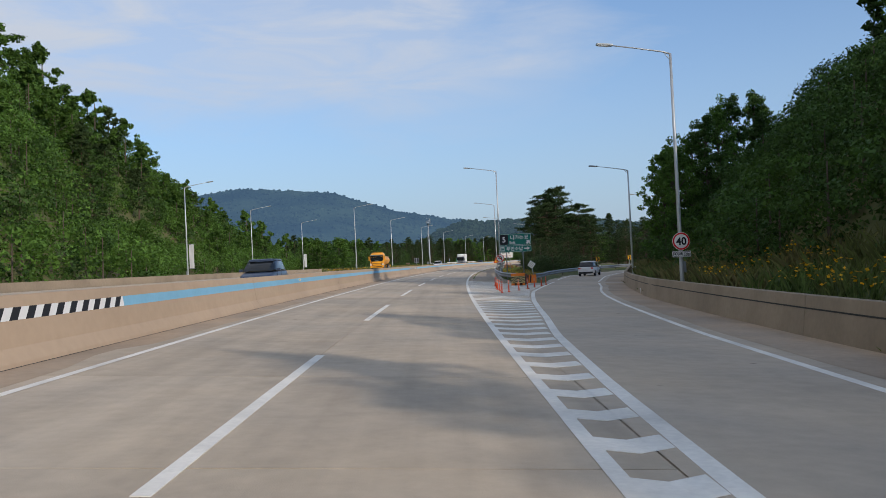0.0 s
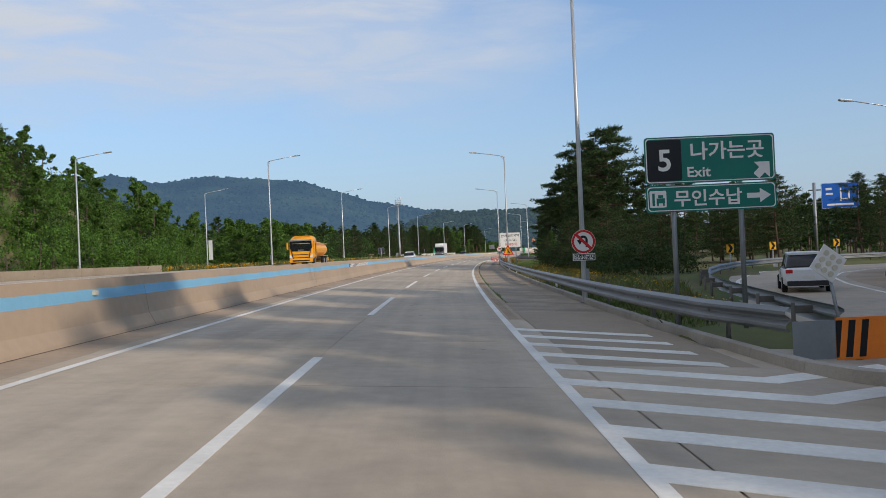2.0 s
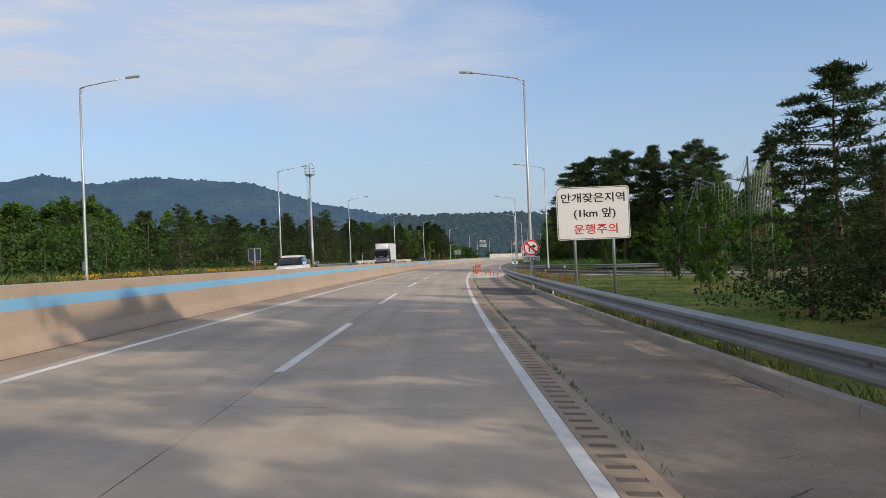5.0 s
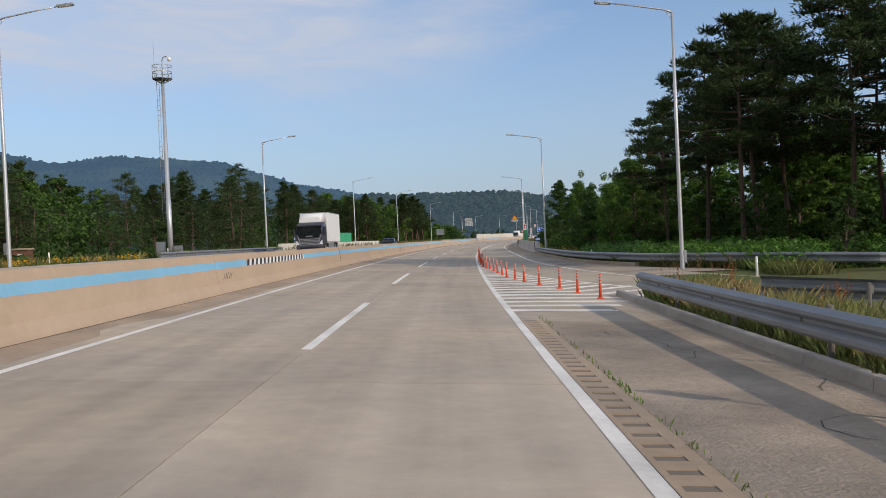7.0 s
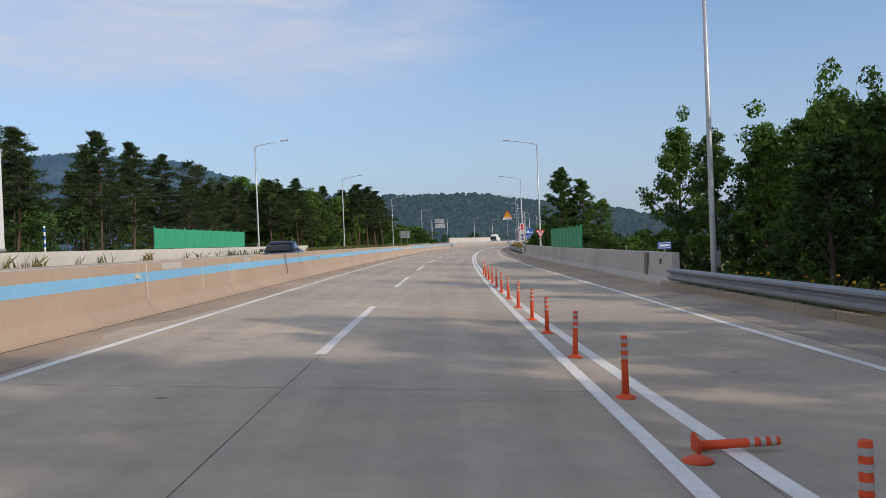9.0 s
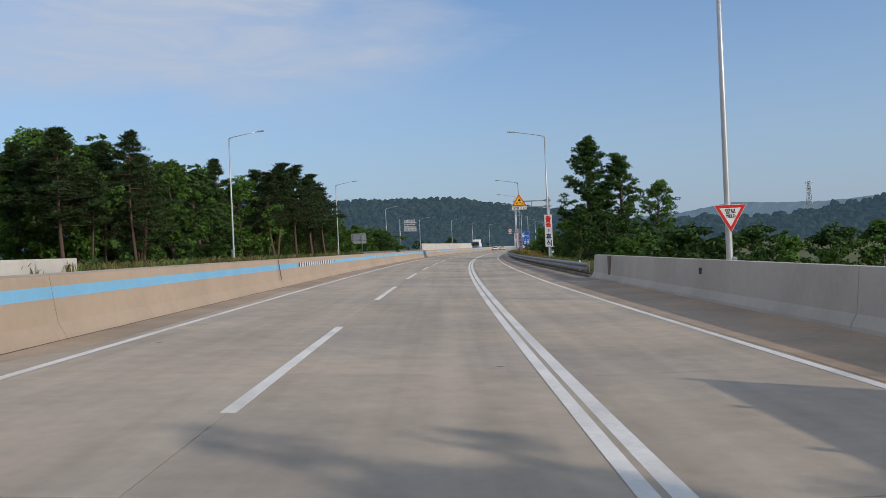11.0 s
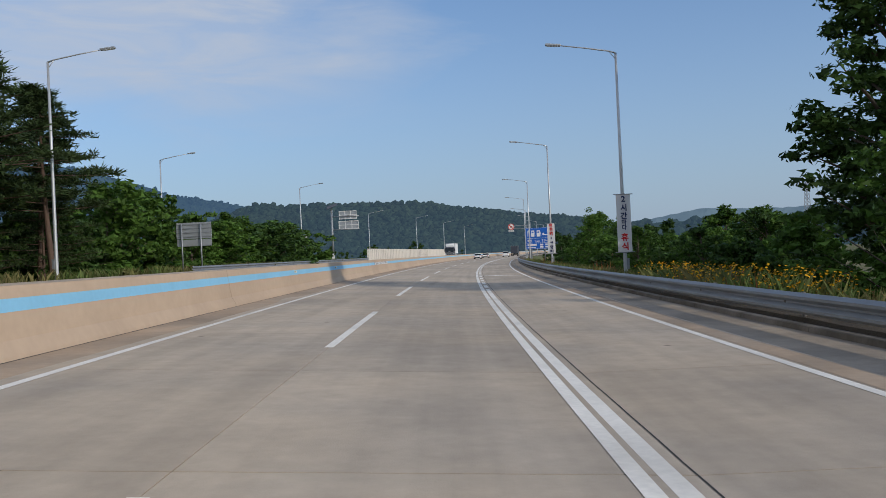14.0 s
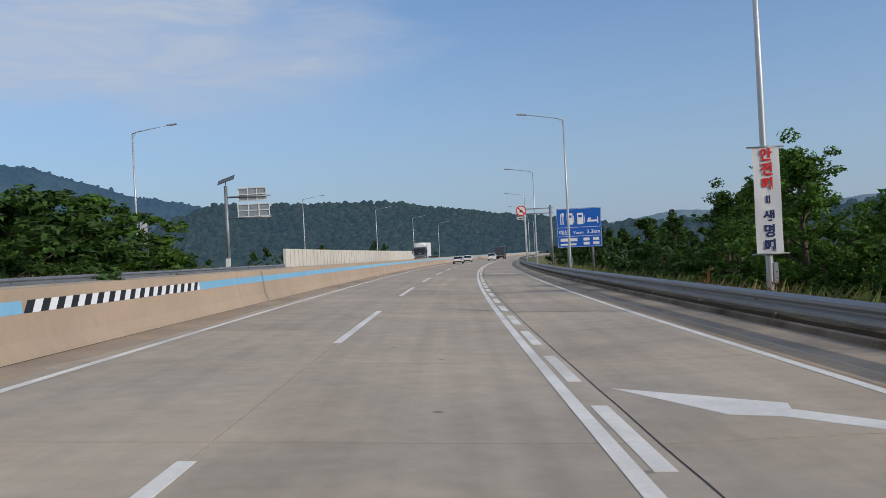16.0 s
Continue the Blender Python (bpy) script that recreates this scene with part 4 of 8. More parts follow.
for _a, _b in zip(edges[::2], edges[1::2]):
    for _p, _q in zip(CUTS, CUTS[1:]):
        _u, _v = max(_a, _p), min(_b, _q)
        if _v - _u > 0.1:
            ob = strip("blue_band", span(_u + 0.01, _v - 0.01, 5), lambda s: [(bar_d(0.8) + 0.004, H(s, -4.9) + 0.8), (bar_d(1.03) + 0.004, H(s, -4.9) + 1.03)], M_blue, None)
            ob.parent = MEDIAN
for _a, _b in BW:
    n = 17
    w = (_b - _a) / n
    for i in range(n):
        for j, m in ((0, M_black), (1, M_white)):
            _bm = bmesh.new()
            face_quad(_bm, _a + w * (i + j * 0.5), _a + w * (i + j * 0.5 + 0.5), 0.22)
            part("hazard_stripe", _bm, m, MEDIAN)
# reflectors and repair marks on the barrier
_bm = bmesh.new()
box(_bm, -0.05, 0.05, -0.06, 0.06, -0.05, 0.05, 0.012)
_rm = mesh_of(_bm, "reflector", M_cream)
for _s in (37, 73, 151, 286.0, 313, 385.8, 412, 463.5, 476):
    ob = new("reflector", _rm)
    ob.matrix_world = at(_s, bar_d(0.95) + 0.05, H(_s, -4.9) + 0.95)
    ob.parent = MEDIAN
for _s, _w in ((287.9, 1.6), (296.5, 0.9)):
    _bm = bmesh.new()
    face_quad(_bm, _s, _s + _w, 0, 0.007, 1.05, 1.22)
    part("repair_patch", _bm, M_parapet, MEDIAN)
for _s, _lean in ((286.5, 0.3), (291.0, 0.5), (294.1, 0.2)):
    _bm = bmesh.new()
    face_quad(_bm, _s, _s + 0.05, _lean, 0.006, 0.36, 1.22)
    part("repair_seam", _bm, M_whitewall, MEDIAN)
for _s in (260.3, 303.8, 368.6):
    _bm = bmesh.new()
    face_quad(_bm, _s - 0.08, _s + 0.1, 0.1, 0.007, 0.35, 1.23)
    part("joint_filler", _bm, M_rust, MEDIAN)
_bm = bmesh.new()
for _k in range(5):
    face_quad(_bm, 233.6 + 0.22 * _k, 233.66 + 0.22 * _k, 0.3, 0.006, 0.45, 0.62 + 0.03 * (_k % 3))
part("scrape_mark", _bm, M_joint, MEDIAN)

# ---- walls and parapets ----
WR = thing("retaining_wall", Matrix.Identity(4), "weathered brown concrete wall along the exit ramp", "wall", kind="structure")
def wall_run(name, cuts, prof, material, parent, label=""):
    for a, b in zip(cuts, cuts[1:]):
        ob = strip(name, span(a + 0.01, b - 0.01, 3), prof, material, None, True)
        ob.parent = parent
wall_run("wall_segment", [-60, -40, -20, 0, 15, 30, 45, 60, 75, 90, 100, 108, 116], lambda s: [(lerp_table(WALL_R, s) + x, RZ(s, lerp_table(WALL_R, s)) + z) for x, z in ((0, -0.1), (0.04, 0.2), (0.14, 1.05), (0.40, 1.05), (0.45, -0.1))], M_ochre, WR)
strip("dark_groove", span(-60, 116, 3), lambda s: [(lerp_table(WALL_R, s) + 0.093, RZ(s, lerp_table(WALL_R, s)) + 0.70), (lerp_table(WALL_R, s) + 0.098, RZ(s, lerp_table(WALL_R, s)) + 0.74)], M_joint, WR)
WP = thing("bridge_parapet", Matrix.Identity(4), "grey concrete bridge parapet beside the merging lane", "parapet", kind="structure")
wall_run("parapet_segment", [297.6, 301.5, 317, 332, 347, 360, 371.8, 376.4], lambda s: [(lerp_table(EDGE_R, s) + x, H(s, 10) + z) for x, z in ((-0.08, -0.05), (-0.06, 0.09), (0.07, 0.32), (0.16, 1.24), (0.40, 1.24), (0.40, -0.6), (0.2, -0.6))], M_parapet, WP)
for _s in (301.5, 371.8):
    _bm = bmesh.new()
    box(_bm, -0.1, 0.4, -0.25, 0.25, 0, 1.23)
    ob = part("dark_joint_cover", _bm, M_kerbdirty, WP)
    ob.matrix_world = at(_s, lerp_table(EDGE_R, _s) + 0.15, H(_s, 10) - 0.02)
for _s in (299.3, 357.0):
    _bm = bmesh.new()
    box(_bm, -0.01, 0.01, -0.13, 0.13, -0.13, 0.13)
    ob = part("inspection_plate", _bm, M_joint, WP)
    ob.matrix_world = at(_s, lerp_table(EDGE_R, _s) + 0.125, H(_s, 10) + 0.85)
WL = thing("parapet_opposite", Matrix.Identity(4), "pale concrete parapet across the carriageway", "parapet", kind="structure")
wall_run("parapet_segment", [299.5, 304, 318, 332, 346, 360, 372, 377], lambda s: [(-18.2 + x, z) for x, z in ((0, 1.2), (0, 2.05), (-0.3, 2.05), (-0.3, 1.0))], M_whitewall, WL)
wall_run("parapet_segment", [575, 590, 605, 620, 635, 650, 665, 690, 720], lambda s: [(-17.6 + x, z) for x, z in ((0, 1.2), (0, 3.42), (-0.3, 3.42), (-0.3, 1.0))], M_whitewall, WL)
wall_run("low_wall_segment", [-60, -30, 0, 20, 40, 60, 80, 100, 112], lambda s: [(-17.5 + x, z) for x, z in ((0, 1.1), (0, 1.78), (-0.3, 1.78), (-0.3, 1.0))], M_ochre, WL)
_bm = bmesh.new()
box(_bm, -0.02, 0.02, -0.05, 0.05, 0, 2.1)
_pm = mesh_of(_bm, "wall_rib", M_parapet)
for _k in range(40):
    ob = new("wall_rib", _pm)
    ob.matrix_world = at(577 + 2.1 * _k, -17.57, 1.25)
    ob.parent = WL

# kerb along the shoulder
KERB = thing("kerb", Matrix.Identity(4), "worn concrete kerb below the guard rail", "kerb", kind="structure")
KERB_D = [(66.5, 8.9), (68, 7.9), (70, 7.75), (74, 7.62), (82, 7.5), (232, 7.5), (234, 7.58)]
_s = 66.6
while _s < 231:
    ob = strip("kerb_stone", [_s + 0.006, _s + 1.0, _s + 1.99], lambda s: [(lerp_table(KERB_D, s) + x, H(s, 7.4) + z) for x, z in ((0, -0.05), (0.03, 0.15), (0.06, 0.17), (0.2, 0.17), (0.2, -0.05))], M_kerb, None, True)
    ob.parent = KERB
    _s += 2.0
_s = 252.0
while _s < 297:
    ob = strip("kerb_stone", [_s + 0.01, _s + 1.0, _s + 1.98], lambda s: [(lerp_table(RAIL_IN, s) - 0.02 + x, H(s, 9) + z) for x, z in ((0, -0.05), (0.03, 0.16), (0.06, 0.19), (0.24, 0.19), (0.24, -0.05))], M_ochre, None, True)
    ob.parent = KERB
    _s += 2.0
KERB2_S = [(376.5, 10.25), (440, 9.75), (520, 9.62), (700, 9.9)]
tagged(strip("soil_bank", span(377, 640, 1.5), lambda s: [(lerp_table(KERB2_S, s) + 0.17, H(s, 9) + 0.09), (lerp_table(KERB2_S, s) + 0.24, H(s, 9) + 0.2 + 0.06 * noise.noise(Vector((s * 0.9, 2, 0)))), (lerp_table(KERB2_S, s) + 0.6, H(s, 9) + 0.24 + 0.06 * noise.noise(Vector((s * 0.9, 4, 0)))), (lerp_table(KERB2_S, s) + 1.1, H(s, 9) - 0.05)], M_soil), "dark bank of soil and dead leaves below the guard rail", "soil", kind="structure")
_s = 377.0
while _s < 640:
    ob = strip("kerb_stone", [_s + 0.01, _s + 2.0, _s + 3.98], lambda s: [(lerp_table(KERB2_S, s) - 0.05 + x, H(s, 9) + z) for x, z in ((0, -0.05), (0.03, 0.1), (0.06, 0.12), (0.22, 0.12), (0.22, -0.05))], M_kerbdirty, None, True)
    ob.parent = KERB
    _s += 4.0

# ---- guard rails ----
W_BEAM = [(x, z * 1.4) for x, z in [(-0.01, 0.0), (0.02, 0.015), (0.10, 0.05), (0.10, 0.09), (-0.01, 0.145), (-0.01, 0.175), (0.10, 0.23), (0.10, 0.27), (0.02, 0.305), (-0.01, 0.32)]]
def guard_rail(pts, top, label, face=-1, spacing=4.0, posts=True, z_of=None):
    """A W-beam rail through plan points [(s, d)], its top that far above the ground; face -1: the beam faces left."""
    g = thing("guard_rail", Matrix.Identity(4), label, "guard rail", "guard rails")
    fine = []
    for (s0, d0), (s1, d1) in zip(pts, pts[1:]):
        n = max(1, int(math.hypot(s1 - s0, d1 - d0) / 2.0))
        fine += [(s0 + (s1 - s0) * i / n, d0 + (d1 - d0) * i / n) for i in range(n)]
    fine.append(pts[-1])
    zf = z_of or (lambda s, d: H(s, d))
    P = [A(s, d, zf(s, d)) for s, d in fine]
    bm = bmesh.new()
    rows = []
    for i, p in enumerate(P):
        t = (P[min(i + 1, len(P) - 1)] - P[max(i - 1, 0)])
        t.z = 0
        t.normalize()
        side = Vector((t.y, -t.x, 0)) * (-1 if face < 0 else 1)
        rows.append([bm.verts.new(p + side * x + Vector((0, 0, top - 0.45 + z))) for x, z in W_BEAM])
        rows[-1] += [bm.verts.new(p + side * (x - 0.012) + Vector((0, 0, top - 0.45 + z))) for x, z in W_BEAM[::-1]]
    for a, b in zip(rows, rows[1:]):
        for k in range(len(a)):
            j = (k + 1) % len(a)
            f = bm.faces.new((a[k], a[j], b[j], b[k]))
    bm.faces.new(rows[0])
    bm.faces.new(rows[-1][::-1])
    bmesh.ops.recalc_face_normals(bm, faces=bm.faces)
    part("rail_beam", bm, M_galv, g)
    if posts:
        pb = bmesh.new()
        tube(pb, [(0, 0, -0.3), (0, 0, top - 0.04)], 0.05, 10)
        pm = mesh_of(pb, "post", M_post)
        bb = bmesh.new()
        box(bb, -0.05, 0.05, -0.2, 0.2, -0.09, 0.09, 0.01)
        bmm = mesh_of(bb, "bracket", M_post)
        acc = 1.0
        for a, b in zip(P, P[1:]):
            t = b - a
            acc += t.length
            if acc >= spacing:
                acc = 0.0
                td = Vector((t.x, t.y, 0)).normalized()
                side = Vector((td.y, -td.x, 0)) * (-1 if face < 0 else 1)
                q = new("post", pm)
                q.location = a - side * 0.42
                q.parent = g
                r = new("bracket", bmm)
                r.location = a - side * 0.2 + Vector((0, 0, top - 0.2))
                r.rotation_euler = (0, 0, math.atan2(td.y, td.x))
                r.parent = q
                r.matrix_parent_inverse = Matrix.Translation(q.location).inverted()
    return g
guard_rail([(70.35, 8.4), (73, 7.78), (78, 7.45), (84, 7.36), (110, 7.34), (160, 7.36), (200, 7.36), (228.5, 7.4)], 0.93, "galvanised guard rail on round posts beside the shoulder")
guard_rail(EXIT_RAIL, 0.85, "galvanised guard rail curving along the exit ramp", 1, z_of=RZ)
guard_rail([(297, 10.2), (280, 10.3), (268, 10.5), (259, 11.2), (251, 12.8), (245.5, 15.5), (241, 20), (239.5, 27), (243, 40)], 0.72, "galvanised guard rail round the outside of the entry ramp", 1)
guard_rail([(225.6, 9.5), (223.9, 11.2), (222.4, 13.5), (220.8, 16.5), (219.6, 20), (219, 26), (221, 36), (226, 48)], 0.95, "galvanised guard rail along the inside of the entry ramp", -1, 5.5)
guard_rail([(376.6, 10.1), (390, 10.05), (420, 9.8), (450, 9.6), (480, 9.45), (520, 9.45), (600, 9.7), (700, 9.8), (800, 9.8)], 0.80, "galvanised guard rail beside the merging lane")
guard_rail([(262, -17.55), (282, -17.55), (299, -17.9)], 0.55, "low galvanised guard rail across the carriageway", 1, 4, True, lambda s, d: 1.15)
guard_rail([(486, -17.6), (500, -17.6), (540, -17.6), (574, -17.55)], 0.6, "galvanised guard rail across the carriageway", 1, 4, True, lambda s, d: 1.1)

# ---- street lamps ----
def street_lamp_proto(height, label):
    """A tapered pole with a bracket arm towards -x and a flat luminaire."""
    g = thing("street_lamp", Matrix.Identity(4), label, "street lamp", "street lamps")
    bm = bmesh.new()
    tube(bm, [(0, 0, -0.4), (0, 0, 0.0), (0, 0, height * 0.5), (0, 0, height)], [0.105, 0.105, 0.085, 0.06], 14)
    part("pole", bm, M_pole, g)
    bm = bmesh.new()
    box(bm, -0.2, 0.2, -0.2, 0.2, 0, 0.03, 0.006)
    part("base_plate", bm, M_galv, g)
    bm = bmesh.new()
    tube(bm, [(0, 0, height - 0.02), (-0.35, 0, height + 0.10), (-1.6, 0, height + 0.31), (-2.9, 0, height + 0.50)], [0.05, 0.042, 0.036, 0.03], 8)
    tube(bm, [(0, 0, height - 0.35), (-0.35, 0, height + 0.09)], 0.018, 6)
    part("arm", bm, M_pole, g)
    bm = bmesh.new()
    box(bm, -3.65, -2.85, -0.13, 0.13, height + 0.46, height + 0.57, 0.04)
    bmesh.ops.rotate(bm, verts=bm.verts, cent=(-2.9, 0, height + 0.5), matrix=Matrix.Rotation(radians(5), 3, 'Y'))
    head = part("luminaire", bm, M_signback, g, "flat grey lamp head")
    bm = bmesh.new()
    box(bm, -3.58, -3.0, -0.1, 0.1, height + 0.445, height + 0.462, 0.004)
    bmesh.ops.rotate(bm, verts=bm.verts, cent=(-2.9, 0, height + 0.5), matrix=Matrix.Rotation(radians(5), 3, 'Y'))
    part("lens", bm, M_lens, head)
    bm = bmesh.new()
    box(bm, 0.06, 0.2, -0.11, 0.11, 0.7, 1.25, 0.015)
    part("junction_box", bm, M_galv, g)
    return g
LAMP = street_lamp_proto(11.7, "tall grey steel street lamp with one arm")
LAMP_LOW = street_lamp_proto(9.4, "grey steel street lamp beside the exit ramp")
TALLER = {246: 1.085, 414: 1.077, 415: 1.077, 88: 1.04}
LAMPS_R = [(87.7, 7.58), (143.4, 7.62), (194.1, 7.42), (246.3, 13.3), (295.0, 11.2), (356.5, 11.2), (413.8, 11.85), (467.6, 11.4), (505.8, 11.25), (547.9, 11.1), (590, 11.2), (634, 11.2), (678, 11.2), (722, 11.3), (768, 11.3)]
for _i, (_s, _d) in enumerate(LAMPS_R):
    m = at(_s, _d, terrain(_s, _d) if _d > 10.8 and not 296 < _s < 377 else H(_s, _d)) @ Matrix.Diagonal((1, 1, TALLER.get(round(_s), 1.033), 1))
    if _i == 0:
        LAMP_FIRST = m
    else:
        copy_thing(LAMP, m)
copy_thing(LAMP, at(34.2, 14.05, terrain(34.2, 14.05), 4) @ Matrix.Diagonal((1, 1, 0.975, 1)))
for _i, (_s, _d) in enumerate([(70.5, 19.1), (104.3, 28.7), (125.5, 44.5)]):
    m = at(_s, _d, RZ(_s, _d) + 0.2, 8)
    if _i == 0:
        copy_thing(LAMP, at(_s, _d, terrain(_s, _d), 8) @ Matrix.Diagonal((1, 1, 0.93, 1)))
    elif _i == 1:
        LAMP_LOW.matrix_world = m
    else:
        copy_thing(LAMP_LOW, m)
LAMPS_L = [(95.6, -31.0), (135.8, -34.6), (180, -37), (147.9, -18.6), (196.5, -19.1), (245.1, -18.4), (294.7, -18.5), (356, -19.2), (414.5, -19.9), (467.5, -18.6), (506.6, -27.6), (548.4, -23.2), (618, -25.5), (668, -22), (716, -21), (765, -21)]
for _s, _d in LAMPS_L:
    copy_thing(LAMP, at(_s, _d, terrain(_s, _d), 180) @ Matrix.Diagonal((1, 1, TALLER.get(int(_s + 0.5), 1.0), 1)))

LAMP.matrix_world = LAMP_FIRST

# ---- flexible posts, and the crash cushion in the nose ----
def delineator_proto():
    g = thing("delineator_post", Matrix.Identity(4), "orange flexible delineator post with grey reflective bands", "delineator", "orange delineator posts")
    bm = bmesh.new()
    tube(bm, [(0, 0, 0), (0, 0, 0.018), (0, 0, 0.035), (0, 0, 0.06)], [0.125, 0.12, 0.075, 0.05], 16)
    part("base", bm, M_orange, g)
    bm = bmesh.new()
    tube(bm, [(0, 0, 0.05), (0, 0, 0.40), (0, 0, 0.735), (0, 0, 0.75)], [0.045, 0.04, 0.04, 0.034], 14)
    tube(bm, [(0, 0, 0.44), (0, 0, 0.452)], 0.044, 14)
    part("post", bm, M_orange, g)
    for z in (0.475, 0.575, 0.665):
        bm = bmesh.new()
        tube(bm, [(0, 0, z), (0, 0, z + 0.045)], 0.0425, 14, False)
        part("reflective_band", bm, M_refl, g)
    return g
DEL = delineator_proto()
_first = True
DEL_AT = [(44.9, 5.85), (48.2, 5.9), (51.3, 5.9), (54.4, 5.95), (57.5, 6.05), (60.6, 6.1), (46.8, 6.4), (50.3, 7.3), (54.1, 8.2), (57.8, 9.0), (61.7, 9.9), (65, 10.6)]
DEL_AT += [(231.5, 6.86), (233.9, 6.53), (236.4, 6.25), (239.0, 5.78), (241.6, 5.4), (243.5, 5.14), (246.0, 4.91), (248.5, 4.82), (251.2, 4.7), (254.0, 4.6), (256.7, 4.48), (258.2, 4.3), (260.9, 4.16), (266.1, 4.12), (268.9, 4.12), (271.2, 4.31), (276.5, 4.14), (280.0, 4.1), (283.6, 4.1), (286.5, 4.1), (290.3, 4.1), (293.9, 4.1), (297.6, 4.1), (301, 4.1), (304.4, 4.1), (308, 4.1), (311.5, 4.1), (315, 4.1)]
_rng = random.Random(7)
for _s, _d in DEL_AT:
    m = at(_s, _d, H(_s, _d)) @ pose(0, 0, 0, _rng.uniform(-2.5, 2.5), _rng.uniform(-2.5, 2.5), _rng.uniform(0, 360))
    if _first:
        DEL.matrix_world, _first = m, False
    else:
        copy_thing(DEL, m)
_fall = copy_thing(DEL, at(273.95, 4.18, H(273.9, 4.2) + 0.05) @ pose(0, 0, 0, 0, 88, -2))
tagged(_fall, "orange delineator post knocked flat on the road", "delineator", "orange delineator posts")
_bm = bmesh.new()
tube(_bm, [(0, 0, 0), (0, 0, 0.02), (0, 0, 0.05)], [0.14, 0.13, 0.05], 16)
_fb = part("torn_base", _bm, M_orange, _fall, "torn-off orange base")
bpy.context.view_layer.update()
_fb.matrix_world = at(273.6, 4.1, H(273.6, 4.1))

def crash_cushion():
    g = thing("crash_cushion", at(62.3, 8.05, H(62.3, 8.05), -8), "rusty telescopic crash cushion with an orange chevron nose", "crash cushion")
    for i in range(5):
        bm = bmesh.new()
        y0 = 0.25 + i * 0.74
        w = 0.47 + 0.018 * i
        for sx in (-1, 1):
            zs = [0.12, 0.2, 0.28, 0.36, 0.5, 0.58, 0.66, 0.8, 0.86]
            xs = [0, 0.05, 0.05, 0, 0, 0.05, 0.05, 0, 0]
            rows = [[bm.verts.new((sx * (w + x), y, z)) for x, z in zip(xs, zs)] for y in (y0, y0 + 0.8)]
            for k in range(len(zs) - 1):
                bm.faces.new((rows[0][k], rows[1][k], rows[1][k + 1], rows[0][k + 1]))
        box(bm, -w, w, y0, y0 + 0.8, 0.84, 0.87)
        part("side_panel", bm, M_rust, g)
    bm = bmesh.new()
    box(bm, -0.57, 0.57, 0, 0.3, 0.78, 1.0, 0.04)
    part("nose_cap", bm, M_orangep, g, "orange plastic nose cap")
    bm = bmesh.new()
    box(bm, -0.56, 0.56, 0.01, 0.24, 0.2, 0.78, 0.02)
    face = part("nose_panel", bm, M_yellowd, g)
    for k in range(4):
        for sx in (-1, 1):
            bm = bmesh.new()
            z0 = 0.16 + 0.26 * (k - 1)
            pts = [(0.0, z0 + 0.42), (sx * 0.55, z0 - 0.1), (sx * 0.55, z0 + 0.03), (0.0, z0 + 0.55)]
            pts = [(x, min(0.77, max(0.21, z))) for x, z in pts]
            if abs(pts[0][1] - pts[3][1]) + abs(pts[1][1] - pts[2][1]) > 0.03:
                plate(bm, pts, -0.002, 0.012)
                part("chevron", bm, M_signblack, face)
    bm = bmesh.new()
    box(bm, -0.56, -0.3, 0.0, 0.3, 0.02, 0.2, 0.015)
    box(bm, -0.12, 0.14, 0.0, 0.3, 0.02, 0.2, 0.015)
    box(bm, 0.36, 0.56, 0.0, 0.3, 0.02, 0.2, 0.015)
    part("foot", bm, M_orangep, g)
    bm = bmesh.new()
    box(bm, -0.5, 0.5, 0.3, 4.0, 0.02, 0.1)
    part("base_rail", bm, M_rust, g)
crash_cushion()
def end_marker():
    g = thing("end_marker", at(70.3, 9.61, H(70.3, 9.61), 0), "black and orange striped board on the rail's end", "hazard board")
    bm = bmesh.new()
    box(bm, -0.42, 0.62, 0, 0.03, 0.02, 0.78, 0.008)
    b = part("board", bm, M_orangep, g)
    for k in range(-1, 3):
        bm = bmesh.new()
        x = -0.5 + 0.24 * k
        pts = [(max(-0.42, min(0.42, px)), pz) for px, pz in ((x, 0.07), (x + 0.12, 0.07), (x + 0.2, 0.73), (x + 0.08, 0.73))]
        if pts[1][0] - pts[0][0] + pts[2][0] - pts[3][0] > 0.05:
            plate(bm, pts, -0.006, 0.0)
            part("stripe", bm, M_signblack, b)
    bm = bmesh.new()
    box(bm, -1.19, -0.425, 0.0, 0.02, 0.05, 0.74, 0.006)
    part("end_plate", bm, M_galv, g, "bent grey steel end plate")
    bm = bmesh.new()
    box(bm, -0.05, 0.05, 0.03, 0.1, -0.3, 0.7)
    part("post", bm, M_galv, g)
end_marker()

# ---- signs ----
def sign_post(g, x, z0, z1, r=0.06, y=0.08):
    bm = bmesh.new()
    tube(bm, [(x, y, z0), (x, y, z1)], r, 12)
    return part("post", bm, M_galv, g)
def board(g, w, h, cx, cz, sheet, edge=None, r=0.08, y=0.0, name="board"):
    bm = bmesh.new()
    plate(bm, rounded(w, h, r, 5, cx, cz), y, y + 0.035)
    b = part(name, bm, [sheet, M_signback], g)
    for p in b.data.polygons:
        if p.normal.y > 0.5:
            p.material_index = 1
    if edge:
        bm = bmesh.new()
        ring(bm, rounded(w - 0.06, h - 0.06, r, 5, cx, cz), rounded(w - 0.1, h - 0.1, r, 5, cx, cz), y - 0.004, y + 0.001)
        part("border", bm, edge, b)
    return b
def bar(parent, x0, x1, z0, z1, m, y=-0.006, name="writing_bar"):
    bm = bmesh.new()
    box(bm, x0, x1, y, y + 0.005, z0, z1)
    return part(name, bm, m, parent)
